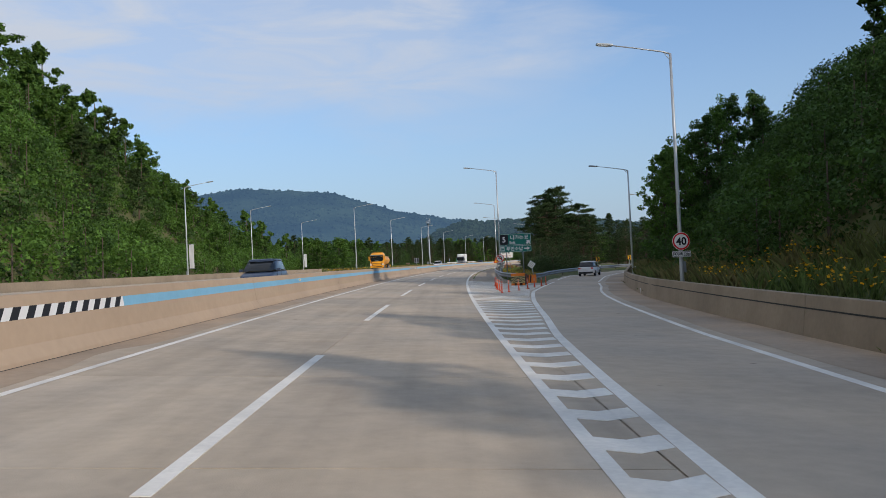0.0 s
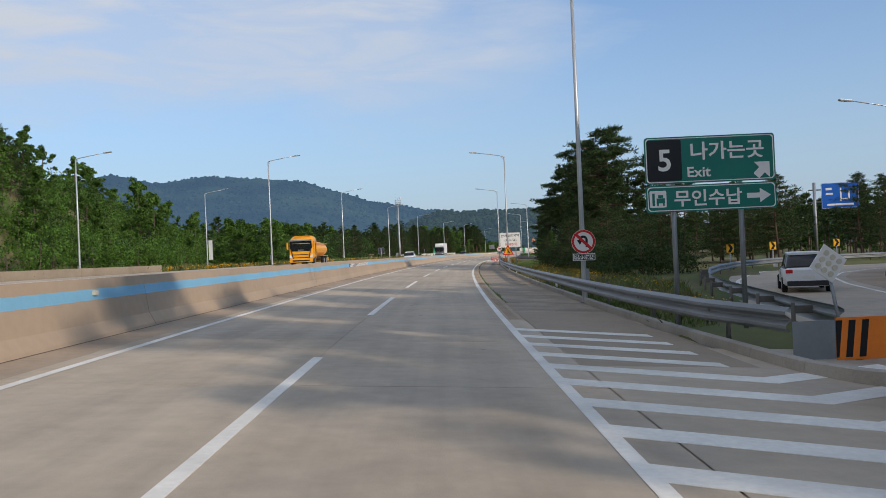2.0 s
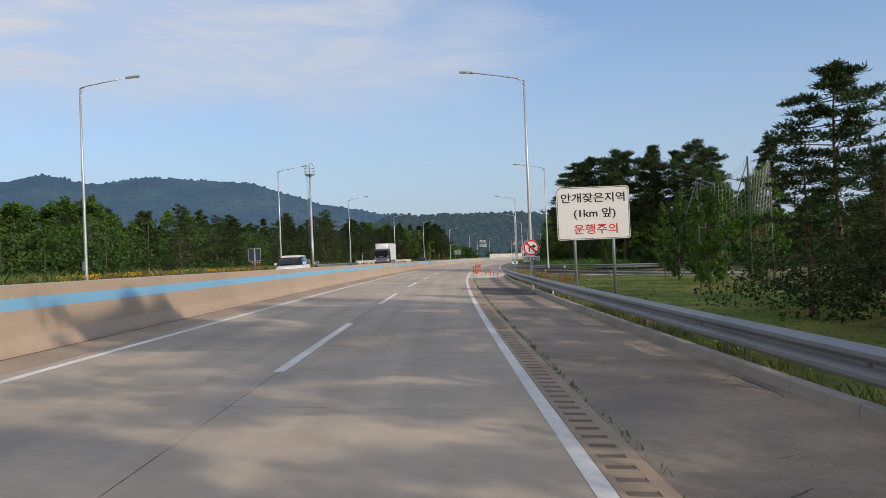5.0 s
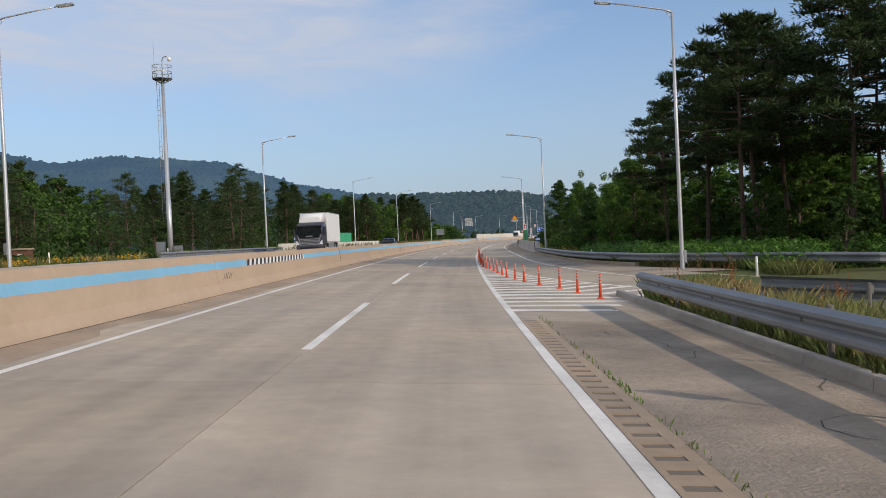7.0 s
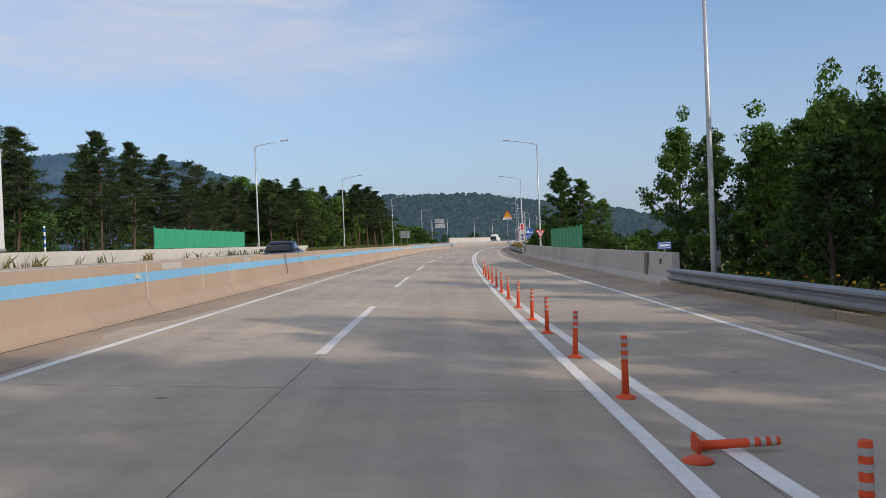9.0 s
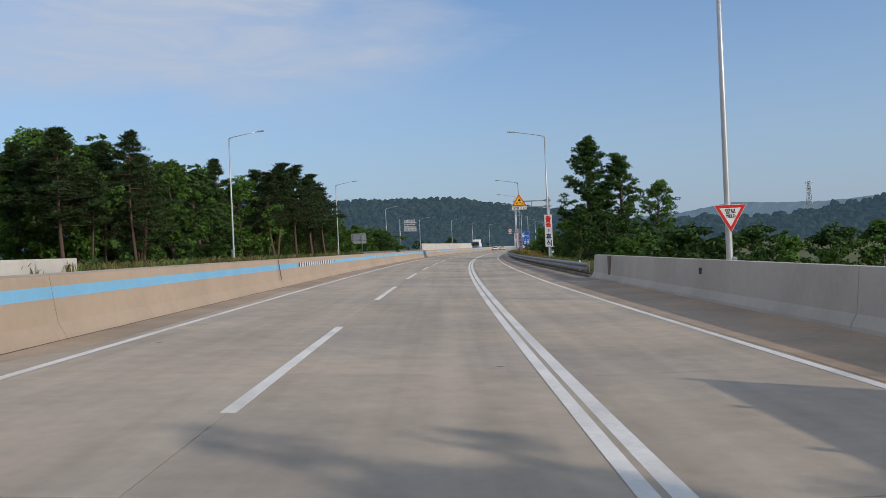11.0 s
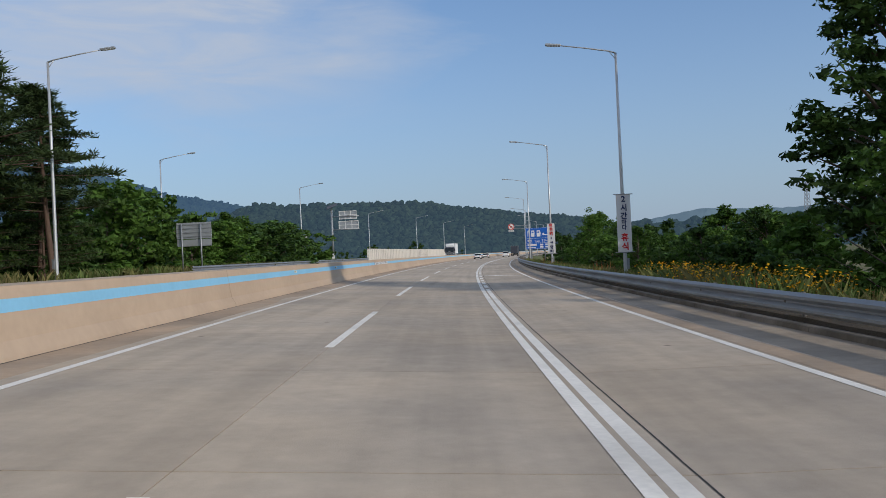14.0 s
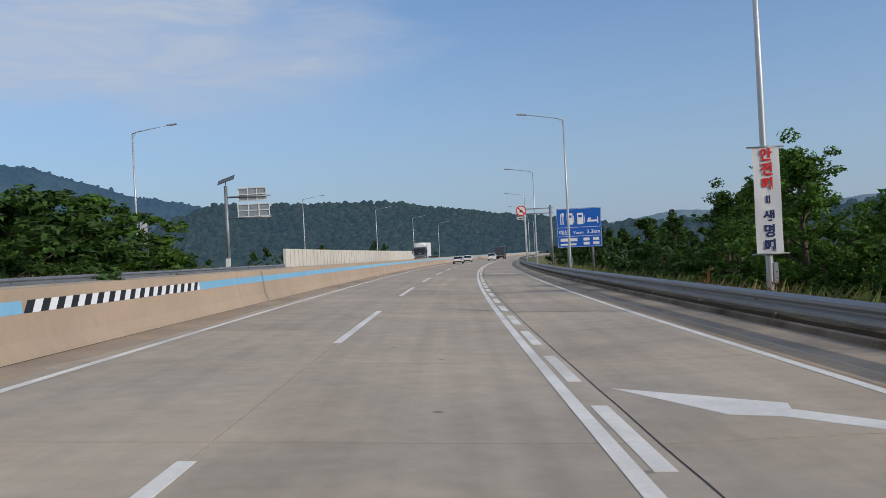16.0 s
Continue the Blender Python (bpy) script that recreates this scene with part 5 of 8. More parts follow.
def shape(parent, pts, m, y=-0.006, name="symbol"):
    bm = bmesh.new()
    plate(bm, pts, y, y + 0.005)
    return part(name, bm, m, parent)
def exit_sign():
    s, z0 = 75.4, terrain(75.4, 8.7)
    g = thing("exit_sign", at(s, 8.73, z0), "green exit sign board with white lettering on two posts", "road sign")
    zb = 3.71 - z0
    b = board(g, 3.12, 1.12, 0, zb, M_signgreen, M_signwhite)
    shape(b, rounded(0.82, 0.98, 0.05, 4, -1.09, zb), M_signblack, -0.008, "number_panel")
    lettering("5", 0.72, -1.09, zb, -0.012, M_signwhite, b, bold=0.012)
    lettering("나가는곳", 0.46, 0.42, zb + 0.2, -0.006, M_signwhite, b, 1.75, 0.008)
    lettering("Exit", 0.34, -0.27, zb - 0.3, -0.006, M_signwhite, b, 0.56, 0.006)
    shape(b, [(1.42, zb - 0.12), (1.42, zb - 0.5), (1.3, zb - 0.38), (1.16, zb - 0.52), (1.03, zb - 0.39), (1.17, zb - 0.25), (1.05, zb - 0.12)], M_signwhite, name="arrow")
    zb = 2.79 - z0
    b = board(g, 3.12, 0.64, 0, zb, M_signgreen, M_signwhite, name="lower_board")
    lettering("무인수납", 0.42, -0.08, zb, -0.006, M_signwhite, b, 1.62, 0.008)
    shape(b, [(0.85, zb + 0.06), (1.16, zb + 0.06), (1.16, zb + 0.17), (1.42, zb), (1.16, zb - 0.17), (1.16, zb - 0.06), (0.85, zb - 0.06)], M_signwhite, name="arrow")
    ic = shape(b, rounded(0.4, 0.4, 0.03, 3, -1.28, zb), M_signwhite, name="car_symbol_panel")
    for x0, x1, za, zc in ((-1.42, -1.36, -0.16, 0.14), (-1.32, -1.12, -0.1, 0.02), (-1.28, -1.16, 0.03, 0.1), (-1.31, -1.27, -0.16, -0.1), (-1.17, -1.13, -0.16, -0.1)):
        bar(b, x0, x1, zb + za, zb + zc, M_signgreen, -0.012, "car_symbol")
    for x in (-0.9, 0.72):
        sign_post(g, x, -0.3, 4.2 - z0)
exit_sign()
def fog_sign():
    s = 182.3
    z0 = terrain(s, 9)
    g = thing("fog_warning_sign", at(s, 9.05, z0), "large white fog warning sign with black and red letters", "road sign")
    zb = 3.39 - z0
    b = board(g, 3.1, 2.24, 0, zb, M_signwhite, M_signblack, 0.12)
    lettering("안개잦은지역", 0.44, 0, zb + 0.66, -0.006, M_signblack, b, 2.72, 0.006)
    lettering("(1km 앞)", 0.44, 0.06, zb - 0.02, -0.006, M_signblack, b, 1.78, 0.006)
    lettering("운행주의", 0.46, 0.08, zb - 0.68, -0.006, M_signred, b, 1.85, 0.004)
    for x in (-0.82, 0.82):
        sign_post(g, x, -0.3, 4.35 - z0, 0.065)
fog_sign()
def round_sign(g, x, z, r, y=-0.14, band=True):
    bm = bmesh.new()
    disc(bm, (x, z), r, y, y + 0.02)
    b = part("round_plate", bm, M_signwhite, g)
    n = 40
    o = [(x + r * math.cos(6.2832 * k / n), z + r * math.sin(6.2832 * k / n)) for k in range(n)]
    i = [(x + (px - x) * 0.79, z + (pz - z) * 0.79) for px, pz in o]
    bm = bmesh.new()
    ring(bm, [(x + (px - x) * 0.97, z + (pz - z) * 0.97) for px, pz in o], i, y - 0.004, y + 0.001)
    part("red_ring", bm, M_signred, b)
    if band:
        a = r * 0.8 * 0.7071
        w = r * 0.085
        bm = bmesh.new()
        plate(bm, [(x - a - w, z + a - w), (x - a + w, z + a + w), (x + a + w, z - a + w), (x + a - w, z - a - w)], y - 0.0075, y - 0.003)
        part("red_slash", bm, M_signred, b)
    return b
def sub_plate(g, w, h, z, words, y=-0.14, size=0.2):
    b = board(g, w, h, 0, z, M_signwhite, M_signblack, 0.03, y, "sub_plate")
    if words:
        lettering(words, size, 0, z, y - 0.006, M_signblack, b, w * 0.84, 0.004)
    return b
def arc_pts(cx, cz, r, a0, a1, w, n=10):
    o = [(cx + (r + w) * math.cos(radians(a0 + (a1 - a0) * k / n)), cz + (r + w) * math.sin(radians(a0 + (a1 - a0) * k / n))) for k in range(n + 1)]
    i = [(cx + (r - w) * math.cos(radians(a0 + (a1 - a0) * k / n)), cz + (r - w) * math.sin(radians(a0 + (a1 - a0) * k / n))) for k in range(n + 1)]
    return o + i[::-1]
def small_signs():
    # no turning back, on the lamp pole
    z0 = H(87.6, 7.58)
    g = thing("no_u_turn_sign", at(87.6, 7.58, z0), "round red-ringed no U-turn sign with a white plate below", "road sign", "round signs")
    z = 1.95 - z0
    b = round_sign(g, 0, z, 0.46)
    shape(b, arc_pts(-0.01, z + 0.06, 0.13, 0, 180, 0.045), M_signblack, -0.1465)
    bar(b, 0.075, 0.165, z - 0.22, z + 0.06, M_signblack, -0.1465, "symbol")
    shape(b, [(-0.25, z + 0.06), (-0.03, z + 0.06), (-0.14, z - 0.12)], M_signblack, -0.1465)
    sub_plate(g, 0.86, 0.28, 1.36 - z0, "역주행금지")
    # forty
    z0 = terrain(33.9, 13.95)
    g = thing("speed_limit_sign", at(33.95, 13.98, z0, 4), "round red-ringed speed limit sign above a white plate", "road sign", "round signs")
    z = 2.21 - z0
    b = round_sign(g, 0, z, 0.43, band=False)
    lettering("40", 0.52, 0, z, -0.147, M_signblack, b, 0.5, 0.012)
    sub_plate(g, 0.9, 0.28, z - 0.62, "여기부터 320m")
    z0 = H(104, 28.4)
    g = thing("speed_limit_sign", at(103.95, 28.45, z0, 8), "small round speed limit sign on a ramp lamp pole", "road sign", "round signs")
    z = 2.22 - z0
    b = round_sign(g, 0, z, 0.43, band=False)
    lettering("40", 0.52, 0, z, -0.147, M_signblack, b, 0.5, 0.012)
    sub_plate(g, 0.9, 0.28, z - 0.62, "")
    # no right turn
    z0 = H(194, 7.62)
    g = thing("no_right_turn_sign", at(194.0, 7.42, z0), "round red-ringed sign with a struck-out bent arrow", "road sign", "round signs")
    z = 2.13 - z0
    b = round_sign(g, 0, z, 0.45)
    bar(b, -0.15, -0.07, z - 0.22, z + 0.1, M_signblack, -0.1465, "symbol")
    bar(b, -0.15, 0.1, z + 0.03, z + 0.11, M_signblack, -0.1465, "symbol")
    shape(b, [(0.09, z + 0.2), (0.27, z + 0.07), (0.09, z - 0.06)], M_signblack, -0.1465)
    sub_plate(g, 0.9, 0.28, 1.49 - z0, "우회전금지")
    # yield, on the lamp pole over the parapet
    z0 = H(356.5, 11)
    g = thing("yield_sign", at(356.4, 11.2, z0), "white triangular yield sign with a red border on a lamp pole", "road sign")
    z = 2.35 - z0
    tri = [(-0.5, z + 0.3), (0.5, z + 0.3), (0, z - 0.56)]
    bm = bmesh.new()
    plate(bm, tri, -0.14, -0.12)
    b = part("plate", bm, M_signwhite, g)
    bm = bmesh.new()
    ring(bm, [(-0.48, z + 0.288), (0.48, z + 0.288), (0, z - 0.54)], [(-0.33, z + 0.2), (0.33, z + 0.2), (0, z - 0.37)], -0.145, -0.139)
    part("border", bm, M_signred, b)
    lettering("양보", 0.17, 0, z + 0.1, -0.146, M_signblack, b, 0.32, 0.004)
    lettering("YIELD", 0.13, 0, z - 0.05, -0.146, M_signblack, b, 0.3, 0.004)
    # reflector diamond on its post
    z0 = H(72.2, 10.3)
    g = thing("reflector_sign", at(72.2, 10.25, z0) @ pose(0, 0, 0, 0, -9, 0), "pale tilted diamond board with round cream reflectors on a post", "road sign")
    z = 1.75
    bm = bmesh.new()
    plate(bm, [(0, z + 0.4), (0.38, z), (0, z - 0.4), (-0.38, z)], -0.02, 0.01)
    b = part("board", bm, M_signwhite, g)
    for i in range(3):
        for j in range(3):
            bm = bmesh.new()
            u, v = (i - 1) * 0.145, (j - 1) * 0.145
            disc(bm, ((u - v) * 0.75, z + (u + v) * 0.75), 0.058, -0.035, -0.018, 14)
            part("reflector", bm, M_cream, b)
    sign_post(g, 0, -0.3, z, 0.035, 0.04)
    # bend chevrons along the exit ramp
    for s, d in ((115.5, 22.2), (123.2, 28.0), (128.2, 35.2)):
        z0 = terrain(s, d)
        g = thing("chevron_sign", at(s, d, H(s, d) - 0.3, -4), "black and amber bend chevron sign on a post", "road sign", "bend chevron signs")
        z = 1.52 - H(s, d)
        b = board(g, 0.5, 0.62, 0, z, M_signyellow, None, 0.03)
        shape(b, [(-0.18, z + 0.29), (0.02, z + 0.29), (0.2, z), (0.02, z - 0.29), (-0.18, z - 0.29), (0.0, z)], M_signblack)
        sign_post(g, 0, -0.3, z + 0.3, 0.04)
    # kilometre board
    g = thing("kilometre_sign", at(214, 7.75, H(214, 7.75)), "small green and white kilometre board behind the rail", "road sign")
    z = 1.70
    b = board(g, 0.44, 0.42, 0, z, M_signwhite, None, 0.03)
    shape(b, rounded(0.4, 0.2, 0.02, 3, 0, z + 0.095), M_signgreen, -0.005, "panel")
    lettering("37", 0.2, 0, z + 0.095, -0.01, M_signwhite, b, 0.26)
    bar(b, -0.07, 0.07, z - 0.17, z - 0.03, M_signblack)
    sign_post(g, 0, -0.3, z + 0.15, 0.03, 0.06)
    g = thing("kilometre_sign", at(414.2, 12.15, terrain(414, 12.1)), "small green kilometre board below the banner", "road sign")
    z = 0.95 - terrain(414, 12.1)
    b = board(g, 0.36, 0.34, 0, z, M_signgreen, M_signwhite, 0.03)
    bar(b, -0.12, 0.12, z - 0.08, z + 0.02, M_signwhite)
    sign_post(g, 0, -0.3, z + 0.1, 0.03, 0.06)
    # plate at the parapet's end
    g = thing("bridge_name_sign", at(299.5, 10.7, H(299.5, 10)), "small blue name board above the parapet", "road sign")
    b = board(g, 0.52, 0.28, 0, 1.5, M_signblue, M_signwhite, 0.02)
    bar(b, -0.19, 0.19, 1.46, 1.54, M_signwhite)
    sign_post(g, 0, 0.0, 1.5, 0.025, 0.05)
small_signs()
LW = (143.15, 7.6, 1.72)
def lane_warning():
    g = thing("warning_sign", at(LW[0], LW[1], H(LW[0], 7.6)), "amber triangular warning sign with a red border", "road sign")
    z = LW[2] - H(LW[0], 7.6)
    bm = bmesh.new()
    plate(bm, [(-0.62, z - 0.4), (0.62, z - 0.4), (0, z + 0.68)], -0.02, 0.01)
    b = part("plate", bm, M_signyellow, g)
    bm = bmesh.new()
    ring(bm, [(-0.6, z - 0.385), (0.6, z - 0.385), (0, z + 0.65)], [(-0.44, z - 0.29), (0.44, z - 0.29), (0, z + 0.47)], -0.026, -0.019)
    part("border", bm, M_signred, b)
    bar(b, -0.05, 0.05, z - 0.22, z + 0.25, M_signblack, -0.025, "symbol")
    shape(b, [(0.05, z - 0.1), (0.05, z + 0.05), (0.22, z - 0.12), (0.22, z - 0.24)], M_signblack, -0.025)
    sign_post(g, 0, -0.3, z + 0.2, 0.04, 0.05)
lane_warning()
def blue_sign():
    z0 = terrain(150, 39)
    g = thing("direction_sign", at(146, 40.6, z0, -10), "blue direction sign on a cantilever post", "road sign")
    zb = 6.1 - z0
    b = board(g, 3.7, 2.7, 2.5, zb, M_signblue, M_signwhite)
    for x0, x1, za, zc in ((1.1, 1.7, 0.6, 0.85), (1.1, 1.8, 0.1, 0.3), (2.5, 2.65, -0.6, 0.8), (3.3, 3.45, -0.4, 0.5), (2.5, 3.45, -0.45, -0.3), (1.2, 3.8, -1.05, -0.85)):
        bar(b, x0, x1, zb + za, zb + zc, M_signwhite)
    sign_post(g, 0, -0.4, zb + 1.5, 0.16, 0.2)
    bm = bmesh.new()
    for z in (-0.6, 0.7):
        tube(bm, [(-0.6, 0.2, zb + z), (1.6, 0.2, zb + z), (4.0, 0.2, zb + z)], 0.07, 8)
    part("arm", bm, M_galv, g)
blue_sign()
def cantilever_warning():
    s, d = 420.0, 12.5
    z0 = terrain(s, d)
    g = thing("bridge_warning_sign", at(s, d, z0), "amber triangular skid warning sign on a cantilever steel post", "road sign")
    top = 6.62 - z0
    sign_post(g, 0, -0.4, top, 0.15, 0.0)
    bm = bmesh.new()
    tube(bm, [(0, 0, top - 0.01), (0, 0, top + 0.06)], [0.17, 0.12], 14)
    part("cap", bm, M_galv, g)
    bm = bmesh.new()
    for z in (6.35 - z0, 5.72 - z0):
        tube(bm, [(0.35, 0, z), (-1.5, 0, z), (-3.75, 0, z)], 0.062, 10)
        box(bm, -0.36, 0.2, -0.19, 0.19, z - 0.13, z + 0.13, 0.02)
    tube(bm, [(-1.75, 0, 5.72 - z0), (-1.75, 0, 6.35 - z0)], 0.04, 8)
    part("arm", bm, M_galv, g)
    zb, zt, cx = 5.87 - z0, 7.15 - z0, -3.08
    bm = bmesh.new()
    plate(bm, [(cx - 0.78, zb), (cx + 0.78, zb), (cx, zt)], -0.12, -0.08)
    b = part("triangle_plate", bm, [M_signyellow, M_signback], g)
    for p in b.data.polygons:
        p.material_index = 1 if p.normal.y > 0.5 else 0
    bm = bmesh.new()
    ring(bm, [(cx - 0.76, zb + 0.012), (cx + 0.76, zb + 0.012), (cx, zt - 0.02)], [(cx - 0.60, zb + 0.11), (cx + 0.60, zb + 0.11), (cx, zt - 0.21)], -0.126, -0.119)
    part("border", bm, M_signred, b)
    shape(b, [(cx - 0.1, zb + 0.66), (cx + 0.06, zb + 0.74), (cx + 0.16, zb + 0.58), (cx + 0.14, zb + 0.5), (cx - 0.12, zb + 0.5)], M_signblack, -0.127, "car_symbol")
    shape(b, [(cx - 0.34, zb + 0.2), (cx - 0.28, zb + 0.2), (cx - 0.1, zb + 0.42), (cx - 0.14, zb + 0.44), (cx - 0.32, zb + 0.28)], M_signblack, -0.127, "skid_mark")
    shape(b, [(cx - 0.05, zb + 0.36), (cx + 0.12, zb + 0.38), (cx + 0.4, zb + 0.25), (cx + 0.38, zb + 0.2), (cx + 0.1, zb + 0.32)], M_signblack, -0.127, "skid_mark")
    z = 5.64 - z0
    b = board(g, 1.58, 0.42, cx, z, M_signwhite, M_signblack, 0.03, -0.12, "sub_plate")
    lettering("교량구간", 0.32, cx, z, -0.127, M_signblack, b, 1.36, 0.006)
cantilever_warning()
def service_sign():
    s = 552.5
    z0 = terrain(s, 12.6)
    g = thing("service_area_sign", at(s, 12.5, z0), "blue service area sign with white symbols on two posts", "road sign")
    zb = 3.5 - z0
    b = board(g, 3.7, 3.25, 0, zb, M_signblue, M_signwhite)
    for x in (-1.5, -1.32):
        bar(b, x - 0.04, x + 0.04, zb + 0.3, zb + 1.2, M_signwhite, name="cutlery_symbol")
    shape(b, rounded(0.2, 0.34, 0.09, 3, -1.32, zb + 1.12), M_signwhite, name="cutlery_symbol")
    for x in (-0.75, 0.12):
        shape(b, rounded(0.5, 0.95, 0.06, 3, x, zb + 0.75), M_signwhite, name="pump_symbol")
        bar(b, x - 0.15, x + 0.15, zb + 0.85, zb + 1.05, M_signblue, -0.012, "pump_window")
        bar(b, x + 0.3, x + 0.36, zb + 0.4, zb + 1.0, M_signwhite, name="pump_hose")
    bar(b, 0.7, 1.6, zb + 0.45, zb + 0.6, M_signwhite, name="bed_symbol")
    bar(b, 0.75, 1.0, zb + 0.62, zb + 0.78, M_signwhite, name="bed_symbol")
    bar(b, 1.52, 1.6, zb + 0.3, zb + 0.85, M_signwhite, name="bed_symbol")
    bar(b, -1.75, 1.75, zb + 0.02, zb + 0.05, M_signwhite, name="rule")
    lettering("예산", 0.46, -1.28, zb - 0.36, -0.006, M_signwhite, b, 0.8, 0.006)
    lettering("Yesan", 0.32, -0.1, zb - 0.4, -0.006, M_signwhite, b, 0.85, 0.004)
    lettering("2.3km", 0.42, 1.16, zb - 0.36, -0.006, M_signwhite, b, 1.1, 0.006)
    bar(b, -1.75, 1.75, zb - 0.72, zb - 0.69, M_signwhite, name="rule")
    for x0, x1, za, zc in ((-1.6, -0.2, -1.12, -0.86), (0.3, 0.8, -1.1, -0.86), (1.1, 1.6, -1.1, -0.86), (-1.6, -0.3, -1.45, -1.3), (0.3, 0.8, -1.45, -1.22), (1.1, 1.6, -1.45, -1.22)):
        bar(b, x0, x1, zb + za, zb + zc, M_signwhite)
    for x in (-1.0, 1.05):
        sign_post(g, x, -0.3, zb + 1.5, 0.1, 0.12)
service_sign()
def no_lorry_sign():
    s, d = 569.0, 11.6
    z0 = terrain(s, d)
    g = thing("no_lorry_sign", at(s, d, z0), "round red-ringed sign on a cantilever steel post", "road sign", "round signs")
    sign_post(g, 0, -0.4, 6.4 - z0, 0.13, 0.0)
    bm = bmesh.new()
    for z in (6.1 - z0, 5.6 - z0):
        tube(bm, [(0.3, 0, z), (-3.2, 0, z)], 0.055, 8)
    part("arm", bm, M_galv, g)
    b = round_sign(g, -3.0, 5.95 - z0, 0.55, -0.12)
    bar(b, -3.16, -2.86, 5.8 - z0, 6.05 - z0, M_signblack, -0.1265, "symbol")
    b = board(g, 0.95, 0.3, -3.0, 5.2 - z0, M_signwhite, M_signblack, 0.02, -0.12, "sub_plate")
    bar(b, -3.35, -2.65, 5.15 - z0, 5.25 - z0, M_signblack, -0.127)
no_lorry_sign()
def banner(s, d, lines, zt, zb, base, label, w=0.74):
    """A cloth banner between two cross bars on a lamp pole; lines: (word, height, colour, cz)."""
    g = thing("pole_banner", at(s - 0.13, d, base), label, "banner", "pole banners")
    zt, zb = zt - base, zb - base
    bm = bmesh.new()
    nx, nz = 6, 14
    vs = [[bm.verts.new((-w / 2 + w * i / nx, 0.014 * math.sin(i * 1.1 + k * 0.5), zb + (zt - zb) * k / nz)) for i in range(nx + 1)] for k in range(nz + 1)]
    for k in range(nz):
        for i in range(nx):
            bm.faces.new((vs[k][i], vs[k][i + 1], vs[k + 1][i + 1], vs[k + 1][i])).smooth = True
    c = part("cloth", bm, M_cloth, g)
    for z in (zt, zb):
        bm = bmesh.new()
        tube(bm, [(-w / 2 - 0.14, 0, z), (w / 2 + 0.14, 0, z)], 0.022, 8)
        box(bm, -0.12, 0.12, 0.02, 0.2, z - 0.04, z + 0.04, 0.008)
        part("cross_bar", bm, M_galv, g)
    for word, size, m, cz in lines:
        lettering(word, size, 0, zb + (zt - zb) * cz, -0.022, m, c, None, size * 0.035)
    return g
banner(413.8, 11.85, [("졸", 0.6, M_signred, 0.87), ("음", 0.6, M_signred, 0.70), ("II", 0.34, M_signnavy, 0.51), ("휴", 0.62, M_signnavy, 0.32), ("식", 0.62, M_signnavy, 0.12)], 4.6, 1.4, terrain(413.8, 11.85), "white vertical banner with red and navy letters on a lamp pole")
banner(467.6, 11.4, [("2", 0.42, M_signnavy, 0.92), ("시", 0.38, M_signnavy, 0.77), ("간", 0.38, M_signnavy, 0.63), ("마", 0.28, M_signnavy, 0.52), ("다", 0.28, M_signnavy, 0.43), ("휴", 0.42, M_signred, 0.26), ("식", 0.42, M_signred, 0.10)], 4.4, 1.38, terrain(467.6, 11.4), "white vertical banner with navy and red letters on a lamp pole")
banner(505.8, 11.25, [("안", 0.37, M_signred, 0.93), ("전", 0.37, M_signred, 0.795), ("띠", 0.37, M_signred, 0.657), ("II", 0.28, M_signnavy, 0.51), ("생", 0.37, M_signnavy, 0.35), ("명", 0.37, M_signnavy, 0.217), ("띠", 0.37, M_signnavy, 0.08)], 4.25, 1.3, terrain(505.8, 11.25), "white vertical safety belt banner on a lamp pole")
for _s, _d in ((95.6, -31.0), (548.4, -23.2), (180.0, -37.0)):
    banner(_s + 0.3, _d + 0.5, [], terrain(_s, _d) + 4.6, terrain(_s, _d) + 1.6, terrain(_s, _d), "plain white banner on a lamp pole", 0.6)

# ---- things across the median ----
def sign_back(s, d, w, h, z, posts, label, two=True):
    z0 = terrain(s, d)
    g = thing("sign_from_behind", at(s, d, z0), label, "road sign")
    bm = bmesh.new()
    box(bm, -w / 2, w / 2, 0, 0.04, z - z0 - h / 2, z - z0 + h / 2, 0.012)
    b = part("board", bm, M_signback, g)
    for k in range(4):
        bm = bmesh.new()
        zz2 = z - z0 - h / 2 + h * (k + 0.5) / 4
        box(bm, -w / 2 + 0.02, w / 2 - 0.02, -0.045, 0.0, zz2 - 0.03, zz2 + 0.03)
        part("stiffener", bm, M_galv, b)
    if two:
        bm = bmesh.new()
        box(bm, -w / 2 + 0.05, w / 2, 0, 0.04, z - z0 - h / 2 - 0.62, z - z0 - h / 2 - 0.06, 0.012)
        part("lower_board", bm, M_signback, g)
    for x in posts:
        sign_post(g, x, -0.3, z - z0 + h / 2 - 0.1, 0.065, -0.1)
sign_back(492.2, -19.45, 2.95, 1.35, 4.65, (-1.0, 0.6), "grey ribbed back of a road sign on two posts")
def panel_sign():
    z0 = terrain(233.4, -18.4)
    g = thing("panel_sign", at(233.4, -18.4, z0), "two dark panels in a pale frame on one post", "road sign")
    z = 2.95 - z0
    for x in (-0.36, 0.36):
        bm = bmesh.new()
        box(bm, x - 0.28, x + 0.28, 0, 0.05, z - 0.62, z + 0.62, 0.01)
        p = part("panel", bm, M_truckdark, g)
        bm = bmesh.new()
        ring(bm, rounded(0.62, 1.34, 0.03, 2, x, z), rounded(0.53, 1.22, 0.03, 2, x, z), -0.02, 0.03)
        part("frame", bm, M_signback, p)
    sign_post(g, 0, -0.3, z + 0.7, 0.09, -0.02)
panel_sign()
